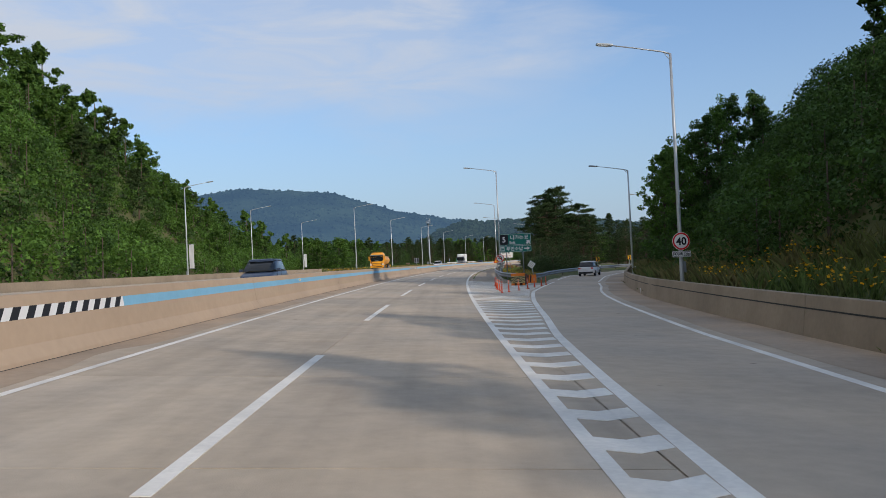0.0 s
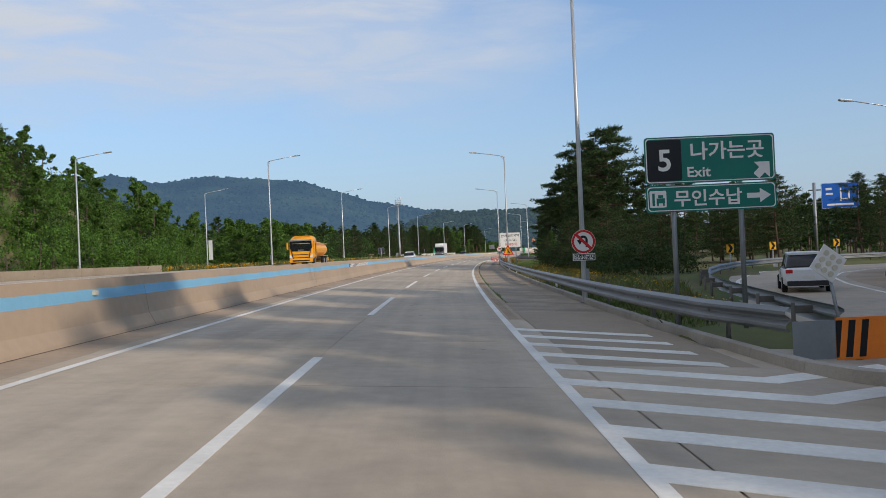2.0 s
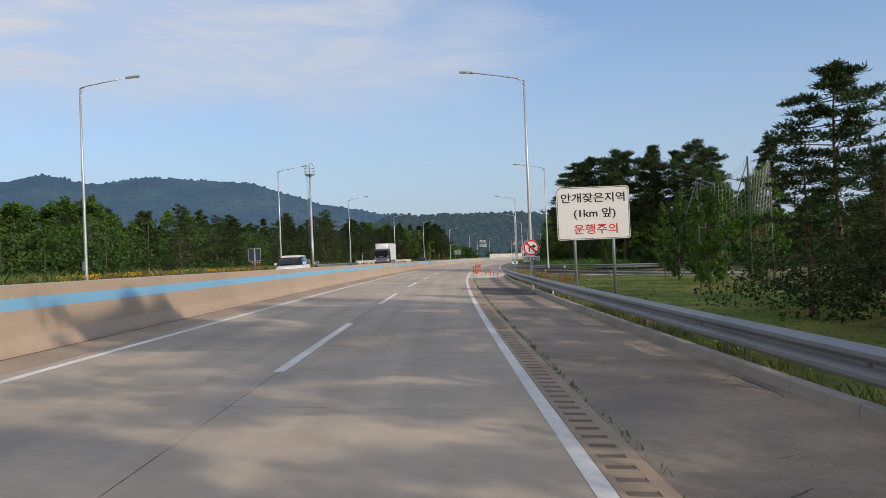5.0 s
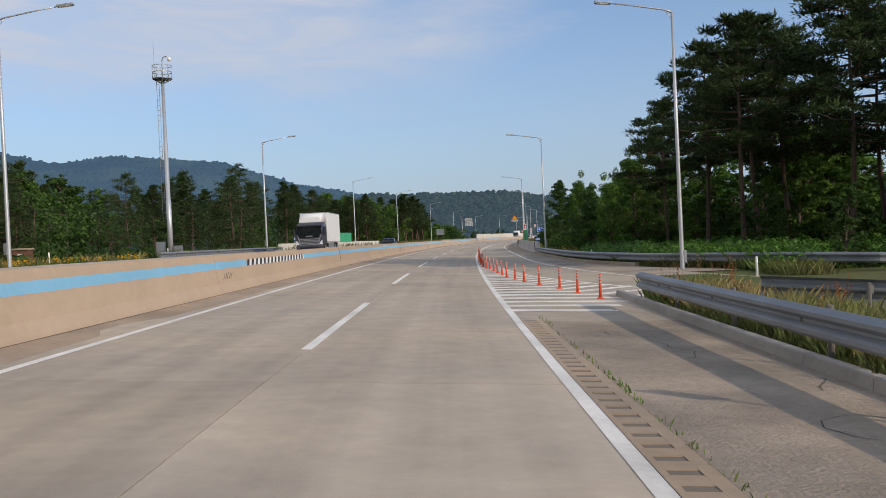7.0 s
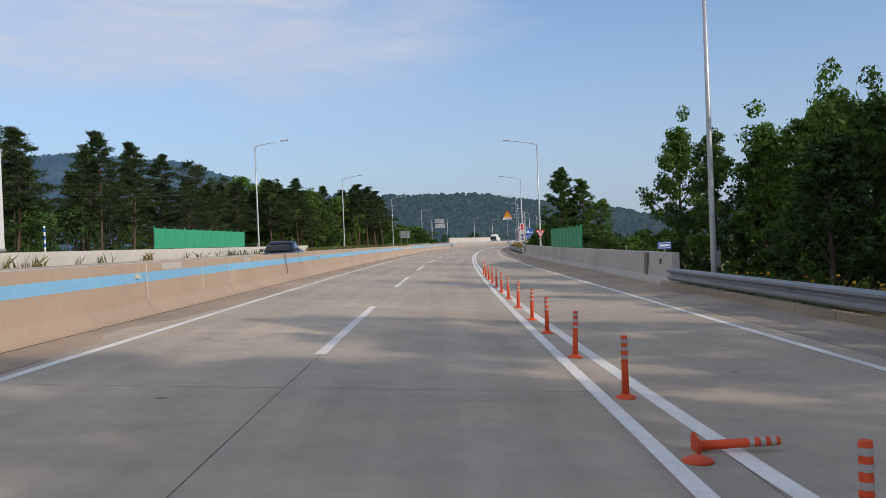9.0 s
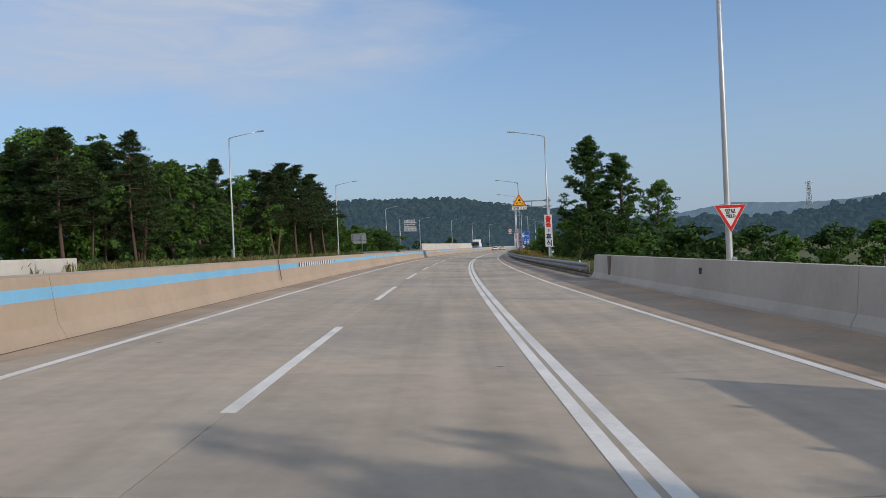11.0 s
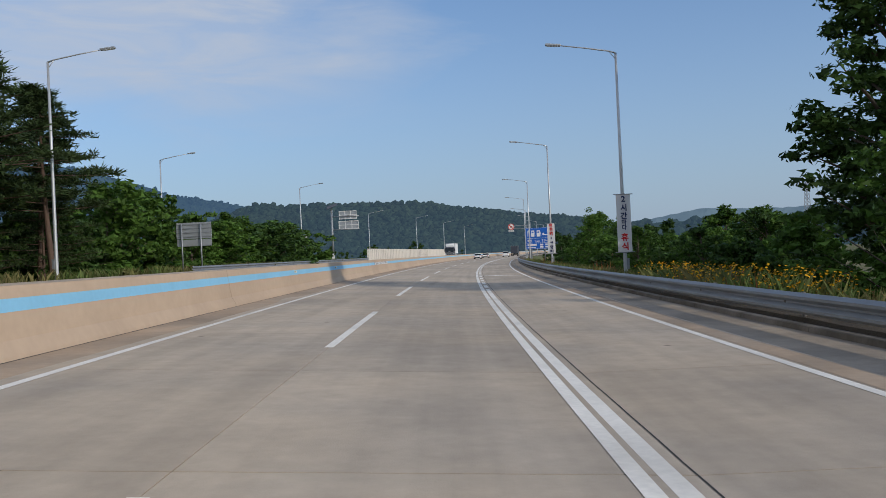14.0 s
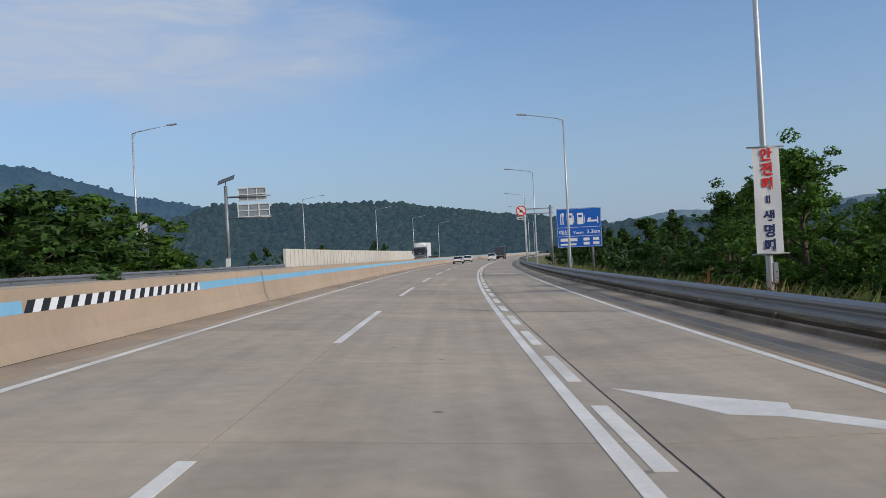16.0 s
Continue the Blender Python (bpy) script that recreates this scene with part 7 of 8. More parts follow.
def tanker():
    g = thing("tanker_lorry", at(139, -13.4, OPP(-13.4), 180), "orange-yellow tanker lorry on the opposite carriageway", "lorry")
    lorry_cab(g, 2.45, 0.0, 2.1, 0.75, 2.95, M_truckyellow, M_dark)
    bm = bmesh.new()
    n = 24
    secs = []
    for y, k in ((-8.6, 0.8), (-8.5, 0.96), (-8.2, 1), (-2.9, 1), (-2.6, 0.96), (-2.5, 0.8)):
        secs.append((y, [(1.2 * k * math.cos(6.2832 * i / n), 1.75 + 0.82 * k * math.sin(6.2832 * i / n)) for i in range(n)]))
    loft(bm, secs)
    part("tank", bm, M_truckyellow, g)
    bm = bmesh.new()
    box(bm, -0.3, 0.3, -8.0, -3.0, 2.56, 2.62, 0.01)
    for x in (-0.35, 0.35):
        tube(bm, [(x, -8.0, 2.72), (x, -3.0, 2.72)], 0.025, 6)
    part("catwalk", bm, M_rust, g)
    for y in (-4.2, -5.6, -7.0):
        bm = bmesh.new()
        tube(bm, [(0, y, 2.55), (0, y, 2.7)], 0.28, 14)
        part("hatch", bm, M_truckyellow, g)
    bm = bmesh.new()
    box(bm, -0.45, 0.45, -8.7, -1.9, 0.62, 0.9)
    part("chassis", bm, M_dark, g)
    bm = bmesh.new()
    box(bm, -1.2, 1.2, -8.9, -8.7, 0.5, 0.9, 0.03)
    part("rear_bar", bm, M_truckyellow, g)
    for y in (-1.1, -6.2, -7.5):
        for x in (-1.05, 1.05):
            wheel(g, x, y, 0.5, 0.3)
    bm = bmesh.new()
    box(bm, -0.85, 0.85, -1.9, -0.75, 3.02, 3.12, 0.05)
    part("roof_visor", bm, M_truckyellow, g)
    bm = bmesh.new()
    box(bm, -1.16, -1.02, -8.4, -2.7, 2.28, 2.36, 0.02)
    box(bm, 1.02, 1.16, -8.4, -2.7, 2.28, 2.36, 0.02)
    part("tank_flange", bm, M_truckyellow, g)
    for y in (-1.1, -6.85):
        for x in (-1.08, 1.08):
            bm = bmesh.new()
            box(bm, x - 0.18, x + 0.18, y - (0.75 if y > -2 else 1.35), y + (0.75 if y > -2 else 1.35), 1.02, 1.07, 0.02)
            part("mudguard", bm, M_truckyellow, g)
tanker()
def box_lorry(m, label, cabpaint, body, deflector=True, scale=1.0):
    g = thing("box_lorry", m, label, "lorry", "lorries")
    lorry_cab(g, 2.45, 0.0, 2.1, 0.75, 2.85, cabpaint, M_galv)
    bm = bmesh.new()
    box(bm, -1.25, 1.25, -9.2, -2.35, 1.05, 3.75, 0.04)
    b = part("cargo_box", bm, body, g)
    bm = bmesh.new()
    for z in (1.05, 3.7):
        box(bm, -1.27, 1.27, -9.22, -2.33, z, z + 0.07, 0.01)
    part("edge_rail", bm, M_signback, b)
    if deflector:
        bm = bmesh.new()
        loft(bm, [(-2.2, half([(1.14, 2.86), (1.12, 3.4), (1.04, 3.7)])), (-1.3, half([(1.10, 2.86), (1.05, 3.35), (0.95, 3.66)])), (-0.72, half([(1.02, 2.84), (0.96, 3.2), (0.86, 3.5)])), (-0.62, half([(0.98, 2.82), (0.92, 3.1), (0.8, 3.3)]))])
        part("roof_deflector", bm, body, g)
    bm = bmesh.new()
    box(bm, -0.45, 0.45, -9.0, -1.9, 0.6, 1.0)
    part("chassis", bm, M_dark, g)
    for y in (-1.15, -6.6, -7.8):
        for x in (-1.05, 1.05):
            wheel(g, x, y, 0.5, 0.3)
    for x in (-1.2, 1.2):
        bm = bmesh.new()
        box(bm, x - 0.02, x + 0.02, -5.8, -2.8, 0.5, 0.95, 0.01)
        part("side_guard", bm, M_galv, g)
    return g
box_lorry(at(279.5, -10.8, OPP(-10.8), 180), "white box lorry with a dark grey cab on the opposite carriageway", M_truckdark, M_boxwhite)
box_lorry(at(640, -9.0, OPP(-9.0), 180), "white box lorry with a grey cab across the median", M_truckdark, M_boxwhite)
box_lorry(at(745, 1.9, H(745, 1.9)), "dark covered lorry far ahead in the lane", M_truckdark, M_truckdark, False)

# ---- trees ----
def np_mesh(name, v, f, m):
    me = bpy.data.meshes.new(name)
    me.vertices.add(len(v))
    me.vertices.foreach_set("co", np.asarray(v, np.float32).ravel())
    f = np.asarray(f, np.int32)
    k = f.shape[1]
    me.loops.add(f.size)
    me.loops.foreach_set("vertex_index", f.ravel())
    me.polygons.add(len(f))
    me.polygons.foreach_set("loop_start", np.arange(0, f.size, k, dtype=np.int32))
    me.polygons.foreach_set("loop_total", np.full(len(f), k, dtype=np.int32))
    me.update(calc_edges=True)
    me.materials.append(m)
    return me
def unit(a):
    return a / np.linalg.norm(a, axis=1, keepdims=True)
def leaf_cloud(rng, cen, rad, count, size, up=0.35):
    """Pointed leaf blades gathered round clump centres (n x 3) with radii (n x 3)."""
    w = rad.prod(1) ** 0.6
    k = rng.choice(len(cen), count, p=w / w.sum())
    u = unit(rng.normal(size=(count, 3)))
    p = cen[k] + u * rad[k] * (rng.uniform(0.15, 1.0, (count, 1)) ** 0.45) * rng.uniform(0.8, 1.2, (count, 1))
    n = u * 0.85 + rng.normal(size=(count, 3)) * 0.55
    n[:, 2] += up
    n = unit(n)
    a = unit(np.cross(n, rng.normal(size=(count, 3))))
    b = np.cross(n, a)
    sz = size * rng.uniform(0.55, 1.4, (count, 1))
    v = np.stack([p + a * sz, p - a * sz * 0.55 + b * sz * 0.62, p - a * sz * 0.55 - b * sz * 0.62], 1).reshape(-1, 3)
    return v
def trunk_mesh(limbs, m, n=7):
    bm = bmesh.new()
    limbs = sorted(limbs, key=lambda l: -len(l[0]))
    stem = []
    for pts, rad in limbs:
        k = len(bm.verts)
        tube(bm, pts, rad, n, False)
        bm.verts.ensure_lookup_table()
        if not stem:
            stem = [bm.verts[i] for i in range(len(bm.verts))]
        else:
            foot = min(stem, key=lambda v: (v.co - bm.verts[k].co).length_squared)
            bm.faces.new((bm.verts[k], bm.verts[k + 1], foot))
    return mesh_of(bm, "trunk", m)
def crown_clumps(rng, h, w, low, limbs_n, subs, narrow=1.0):
    """Limbs and small leaf clumps of an uneven broadleaf crown."""
    limbs, cen, rad = [], [], []
    lean = rng.normal(size=2) * 0.03 * h
    for i in range(limbs_n):
        a = i * 2.4 + rng.uniform(-0.6, 0.6)
        t = (i + rng.uniform(0.1, 0.9)) / limbs_n
        z = h * (low + (0.96 - low) * t)
        k = (math.sin(math.pi * min(0.97, 0.18 + 0.80 * t)) ** 0.75) * narrow
        L = w * k * rng.uniform(0.55, 1.12)
        tip = np.array([L * math.cos(a) + lean[0] * t, L * math.sin(a) + lean[1] * t, z])
        root = np.array([lean[0] * t * 0.7, lean[1] * t * 0.7, max(0.2, z - 0.75 * L - 0.3)])
        mid = root * 0.45 + tip * 0.55 + np.array([0, 0, 0.05 * L])
        limbs.append(([tuple(root), tuple(mid), tuple(tip)], [0.045 * h / 9, 0.028 * h / 9, 0.008]))
        for j in range(subs):
            f = rng.uniform(0.35, 1.08)
            c = root + (tip - root) * f + rng.normal(size=3) * np.array([0.28, 0.28, 0.2]) * (0.35 * w)
            q = w * rng.uniform(0.07, 0.19)
            cen.append(c)
            rad.append((q, q, q * rng.uniform(0.5, 0.85)))
    top = np.array([lean[0], lean[1], h * 0.97])
    for j in range(6):
        cen.append(top + rng.normal(size=3) * 0.1 * w - np.array([0, 0, 0.05 * h * j * 0.6]))
        rad.append((0.16 * w, 0.16 * w, 0.16 * w))
    limbs.append(([(0, 0, -0.5), (lean[0] * 0.3, lean[1] * 0.3, h * 0.35), (lean[0] * 0.7, lean[1] * 0.7, h * 0.7), (lean[0], lean[1], h * 0.93)], [0.15 * h / 9, 0.12 * h / 9, 0.06 * h / 9, 0.015]))
    return limbs, np.array(cen), np.array(rad)
def broadleaf(seed, h, w, leaves, size, mat, name="broadleaf_tree", low=0.14, limbs_n=17, subs=6, narrow=1.0):
    rng = np.random.default_rng(seed)
    g = thing(name, Matrix.Identity(4), "leafy green broadleaf tree on the roadside", "tree")
    limbs, cen, rad = crown_clumps(rng, h, w, low, limbs_n, subs, narrow)
    part("trunk", trunk_mesh(limbs, M_bark, 6), None, g)
    v = leaf_cloud(rng, cen, rad, leaves, size)
    part("crown", np_mesh("crown", v, np.arange(len(v)).reshape(-1, 3), mat), None, g)
    return g
POWER = [0.5]
def pine_clumps(rng, h, w, low, nb):
    bend = rng.uniform(-0.5, 0.5, 2)
    def axis(z):
        k = z / h
        return np.array([bend[0] * math.sin(k * 3), bend[1] * math.sin(k * 2.5), z])
    limbs = [([tuple(axis(float(z))) for z in np.linspace(-0.5, h * 0.97, 9)], [float(r) for r in np.linspace(0.135, 0.02, 9) * h / 12])]
    cen, rad = [], []
    for i in range(nb):
        k = (i + rng.uniform(0, 1)) / nb
        z = h * (low + (0.97 - low) * k)
        a = i * 2.4 + rng.uniform(-0.6, 0.6)
        prof = (1 - k) ** POWER[0] * (0.55 + 0.45 * min(1.0, k * 5))
        L = w * max(0.13, prof) * rng.uniform(0.3, 1.25)
        base = axis(z)
        tip = axis(z) + np.array([L * math.cos(a), L * math.sin(a), L * rng.uniform(-0.05, 0.28)])
        mid = base * 0.5 + tip * 0.5 + np.array([0, 0, -0.04 * L])
        limbs.append(([tuple(base), tuple(mid), tuple(tip)], [0.04 * h / 12, 0.026 * h / 12, 0.008]))
        for j in range(7):
            f = rng.uniform(0.4, 1.05)
            side = np.array([-math.sin(a), math.cos(a), 0]) * rng.normal() * 0.2 * L
            c = base + (tip - base) * f + side + np.array([0, 0, rng.uniform(0, 0.16)])
            q = w * rng.uniform(0.075, 0.15)
            cen.append(c)
            rad.append((q, q, q * rng.uniform(0.4, 0.75)))
    t = axis(h * 0.98)
    for i in range(7):
        cen.append(t + np.array([rng.normal() * 0.06 * i, rng.normal() * 0.06 * i, -0.2 * i]))
        rad.append((0.09 + 0.05 * i, 0.09 + 0.05 * i, 0.22))
    return limbs, np.array(cen), np.array(rad)
def needle_cloud(rng, cen, rad, count, length, width):
    w = rad[:, 0]
    k = rng.choice(len(cen), count, p=w / w.sum())
    u = unit(rng.normal(size=(count, 3)))
    p = cen[k] + u * rad[k] * rng.uniform(0.1, 1.0, (count, 1))
    d = unit(u * np.array([1, 1, 0.6]) + np.array([0, 0, 0.55]) + rng.normal(size=(count, 3)) * 0.4)
    sd = unit(np.cross(d, rng.normal(size=(count, 3))))
    ln = length * rng.uniform(0.6, 1.3, (count, 1))
    wd = width * rng.uniform(0.6, 1.3, (count, 1))
    return np.stack([p + d * ln, p + sd * wd, p - sd * wd], 1).reshape(-1, 3)
def pine(seed, h, w, needles, low=0.5, name="pine_tree", nb=36, power=0.5):
    """A red pine: bare reddish trunk, level boughs with flat needle pads."""
    rng = np.random.default_rng(seed)
    g = thing(name, Matrix.Identity(4), "tall red pine with a bare reddish trunk", "tree")
    POWER[0] = power
    limbs, cen, rad = pine_clumps(rng, h, w, low, nb)
    part("trunk", trunk_mesh(limbs, M_pinebark, 6), None, g)
    v = needle_cloud(rng, cen, rad, needles, 0.25 * h / 12, 0.042 * h / 12)
    part("crown", np_mesh("crown", v, np.arange(len(v)).reshape(-1, 3), M_needle), None, g)
    return g
PROTO = {
    "broad": [broadleaf(1, 9.0, 3.0, 5200, 0.17, M_leaf, limbs_n=24), broadleaf(2, 8.0, 3.1, 5200, 0.165, M_leaf, limbs_n=24), broadleaf(3, 9.5, 2.7, 5200, 0.165, M_leafdark, limbs_n=26), broadleaf(4, 9.0, 2.5, 5000, 0.17, M_leaf, low=0.2, limbs_n=22)],
    "pine": [pine(11, 13.0, 3.2, 11000, 0.3, nb=46, power=0.72), pine(12, 14.0, 3.0, 11000, 0.44, nb=44, power=0.6), pine(13, 12.0, 3.3, 11000, 0.34, nb=46, power=0.8)],
    "flatpine": [pine(14, 13.0, 4.0, 13500, 0.40, nb=44, power=0.36), pine(15, 13.5, 3.8, 13500, 0.44, nb=44, power=0.4)],
    "densepine": [pine(21, 10.0, 3.1, 5600, 0.12, "young_pine", 44), pine(22, 9.0, 2.8, 5400, 0.08, "young_pine", 44)],
    "tall": [broadleaf(51, 13.0, 3.4, 13000, 0.135, M_leaf, low=0.16, limbs_n=34, subs=8), broadleaf(52, 12.5, 3.0, 12000, 0.135, M_leaf, low=0.2, limbs_n=34, subs=8), broadleaf(53, 13.5, 3.2, 13000, 0.135, M_leafdark, low=0.14, limbs_n=36, subs=8)],
    "poplar": [broadleaf(31, 17.0, 3.1, 20000, 0.15, M_leafdark, "poplar", 0.06, 48, 10), broadleaf(32, 16.0, 2.9, 18500, 0.15, M_leafdark, "poplar", 0.05, 48, 10)],
    "bush": [broadleaf(41, 3.4, 2.2, 4200, 0.125, M_leaf, "bush", 0.02, 16, 6), broadleaf(42, 3.0, 2.4, 4200, 0.125, M_leafdark, "bush", 0.02, 16, 6)],
}
for _o in PROTO["bush"]:
    tagged(_o, "dense green bush in the roadside verge", "bush")
for _o in PROTO["densepine"]:
    tagged(_o, "dense dark green young pine with low boughs", "tree")
for _o in PROTO["poplar"]:
    tagged(_o, "tall narrow poplar with glossy dark leaves", "tree")
TALL = {o.name: max(v.co.z for v in o.children[1].data.vertices) for k in PROTO for o in PROTO[k]}
USED = set()
TREE_RNG = random.Random(99)
def plant(kind, s, d, height=None, wide=1.0, group="roadside trees", z=None):
    o = TREE_RNG.choice(PROTO[kind])
    k = (height / TALL[o.name]) if height else TREE_RNG.uniform(0.85, 1.15)
    m = Matrix.Translation(A(s, d, (terrain(s, d) if z is None else z) - 0.05)) @ pose(0, 0, 0, 0, 0, TREE_RNG.uniform(0, 360)) @ Matrix.Diagonal((k * wide, k * wide, k, 1))
    if o.name in USED:
        c = copy_thing(o, Matrix.Identity(4))
    else:
        USED.add(o.name)
        c = o
    c.matrix_world = m
    tagged(c, group=group)
    return c
def wood(kinds, s0, s1, d0, d1, n, h0, h1, seed, wide=1.0, group="roadside trees"):
    rng = random.Random(seed)
    for i in range(n):
        s = s0 + (s1 - s0) * (i + rng.uniform(0, 1)) / n
        plant(rng.choice(kinds), s, rng.uniform(d0, d1), rng.uniform(h0, h1), wide * rng.uniform(0.85, 1.2), group)
def far_wood(label, areas, seed, mat=None, pines=False):
    """Many trees too far off to pick apart, joined: areas of (s0, s1, d0, d1, n, h0, h1, leaves)."""
    rng = np.random.default_rng(seed)
    vs = []
    bm = bmesh.new()
    for s0, s1, d0, d1, n, h0, h1, leaves in areas:
        for i in range(n):
            s, d = s0 + (s1 - s0) * (i + rng.uniform()) / n, rng.uniform(d0, d1)
            h = rng.uniform(h0, h1)
            base = np.array(A(s, d, terrain(s, d)))
            if pines:
                _, c, r = pine_clumps(rng, h, h * 0.27, 0.3, 22)
                v = needle_cloud(rng, c, r, leaves, 0.055 * h, 0.016 * h)
            else:
                _, c, r = crown_clumps(rng, h, h * 0.36, 0.12, 12, 4)
                v = leaf_cloud(rng, c, r, leaves, 0.036 * h)
            vs.append(v + base)
            tube(bm, [base - np.array([0, 0, 0.5]), base + np.array([0.1, 0.1, h * 0.8])], [0.016 * h, 0.006 * h], 5, False)
    v = np.concatenate(vs)
    me = np_mesh("far_wood", v, np.arange(len(v)).reshape(-1, 3), mat or (M_needle if pines else M_leaf))
    tagged(new("far_wood", me), label, "wood", kind="stuff")
    tagged(new("far_wood_trunks", mesh_of(bm, "far_wood_trunks", M_pinebark if pines else M_bark)), "trunks of the wood beyond the road", "trunks", kind="stuff")
def undergrowth(label, s0, s1, dfun, count, height, size, seed, mat):
    """A thicket of leaves and creepers over a slope."""
    rng = np.random.default_rng(seed)
    n = max(60, count // 60)
    cen, rad = [], []
    for i in range(n):
        s = rng.uniform(s0, s1)
        a, b = dfun(s)
        d = rng.uniform(a, b)
        cen.append(np.array(A(s, d, terrain(s, d) + rng.uniform(0, height))))
        q = rng.uniform(0.45, 1.1)
        rad.append((q, q, q * 0.55))
    v = leaf_cloud(rng, np.array(cen), np.array(rad), count, size, 0.5)
    tagged(new("undergrowth", np_mesh("undergrowth", v, np.arange(len(v)).reshape(-1, 3), mat)), label, "undergrowth", kind="stuff")
def canopy(label, s0, s1, d0, d1, n, r0, r1, h0, h1, leaves, size, seed, mat):
    """Crowns grown together over a slope; d0 and d1 are functions of s."""
    rng = np.random.default_rng(seed)
    cen, rad = [], []
    bm = bmesh.new()
    for i in range(n):
        s = s0 + (s1 - s0) * (i + rng.uniform()) / n
        d = d0(s) + (d1(s) - d0(s)) * rng.uniform()
        r, h = rng.uniform(r0, r1), rng.uniform(h0, h1)
        base = np.array(A(s, d, terrain(s, d)))
        tube(bm, [base - np.array([0, 0, 0.4]), base + np.array([0.1, 0, h * 0.75])], [0.07, 0.03], 5, False)
        for j in range(13):
            u = rng.normal(size=3)
            u /= np.linalg.norm(u)
            u[2] = abs(u[2]) * 0.9 - 0.1
            k = rng.uniform(0.75, 1.1)
            lump = np.array([u[0] * r * k, u[1] * r * k, h * (0.45 + 0.5 * u[2] * k)])
            cen.append(base + lump)
            q = r * rng.uniform(0.24, 0.46)
            rad.append((q, q, q * 0.62))
        for j in range(4):
            a = rng.uniform(0, 6.283)
            q = r * rng.uniform(0.3, 0.5)
            cen.append(base + np.array([0.6 * r * math.cos(a), 0.6 * r * math.sin(a), h * rng.uniform(0.1, 0.4)]))
            rad.append((q, q, q))
    v = leaf_cloud(rng, np.array(cen), np.array(rad), n * leaves, size, 0.45)
    tagged(new("hillside_canopy", np_mesh("hillside_canopy", v, np.arange(len(v)).reshape(-1, 3), mat)), label, "woods", kind="stuff")
    tagged(new("hillside_trunks", mesh_of(bm, "hillside_trunks", M_bark)), "thin trunks of the trees on the slope", "trunks", kind="stuff")
def hillside(s0, s1, n, depth, seed, toe, sign, kinds, h0, h1, group):
    rng = random.Random(seed)
    for i in range(n):
        s = s0 + (s1 - s0) * (i + rng.uniform(0, 1)) / n
        x = rng.uniform(0.4, depth)
        plant(rng.choice(kinds), s, toe(s) + sign * x, rng.uniform(h0, h1), rng.uniform(1.0, 1.4), group)
# the hill across the median
toe_l = lambda s: lerp_table(TOE_L, s)
canopy("green trees grown together over the hillside", 4, 232, lambda s: toe_l(s) - 28, lambda s: toe_l(s) + 0.5, 520, 1.5, 2.9, 2.8, 6.0, 640, 0.16, 3, M_leaf)
canopy("darker trees among the hillside wood", 10, 228, lambda s: toe_l(s) - 28, lambda s: toe_l(s) - 1, 130, 1.4, 2.5, 3.6, 7.2, 640, 0.16, 30, M_leafdark)
hillside(22, 200, 30, 22, 1, toe_l, -1, ["broad", "broad", "densepine"], 5.5, 8.0, "trees on the hill across the road")
# dark leaves here paint shade into the gaps between the crowns
undergrowth("thicket of shrubs and creepers on the hill", 3, 232, lambda s: (toe_l(s) - 26, toe_l(s) + 1.5), 60000, 0.8, 0.2, 3, M_leafdark)
far_wood("trees along the top of the hill", [(15, 135, -64, -46, 44, 8, 11, 1300), (135, 215, -64, -46, 18, 6, 8, 1300)], 31)
far_wood("pines along the top of the hill", [(50, 125, -58, -46, 12, 8, 11, 1600)], 32, None, True)
# the hill beside the exit ramp
wall_d = lambda s: lerp_table(WALL_R, s)
# before s = 0 these crowns stand unseen, added to shade the road
canopy("dark trees grown together above the ramp wall", -48, 104, lambda s: wall_d(s) + 3.5, lambda s: wall_d(s) + 25, 350, 1.3, 2.4, 2.4, 5.0, 1000, 0.115, 4, M_leafdark)
canopy("green trees among the wood above the ramp wall", 0, 100, lambda s: wall_d(s) + 4.5, lambda s: wall_d(s) + 25, 60, 1.2, 2.2, 2.6, 5.2, 1000, 0.115, 41, M_leaf)
undergrowth("dark thicket on the slope above the ramp wall", -4, 112, lambda s: (wall_d(s) + 3.2, wall_d(s) + 24), 60000, 1.0, 0.13, 5, M_leafdark)
far_wood("trees along the top of the ramp hill", [(10, 84, 29, 40, 18, 5.0, 7.0, 1500)], 33, M_leafdark)
for _s, _d, _h in ((62, 21.4, 9.3), (66, 21.2, 9.8), (69, 22.8, 10.3), (73, 25.5, 10.8), (71, 26.5, 10.8), (76, 29, 11.3), (80, 32, 11.8), (85, 35.5, 12.2), (90, 38.5, 12.4), (95, 41.5, 12.8)):
    plant("tall", _s, _d, _h, 0.95)
# trees out of view, added to throw shade over the road and barrier
for _s, _d, _h in ((40, 33.5, 9.5), (45, 36, 10), (50, 38, 10), (55, 41, 10), (60, 44, 10.5), (65, 47, 10.5), (70, 50, 11), (53, 36.5, 9), (62, 41.5, 9.5), (-50, 27, 6.5), (-42, 31, 6), (-34, 26, 6.5), (-27, 31, 5.5), (-20, 27, 6.5), (-14, 32, 6), (-7, 28, 6)):
    plant("tall", _s, _d, _h, 1.05)
# three more unseen rows, added to shade the road past the nose
SHADE_RNG = random.Random(17)
for _k in range(11):
    for _j in range(3):
        _s = 40 + 5.0 * _k + 1.6 * _j
        plant("tall", _s, 0.64 * (_s + 6.5) + 1.2 + 4.6 * _j + SHADE_RNG.uniform(-0.6, 0.6), SHADE_RNG.uniform(11.0, 13.2), 1.25)
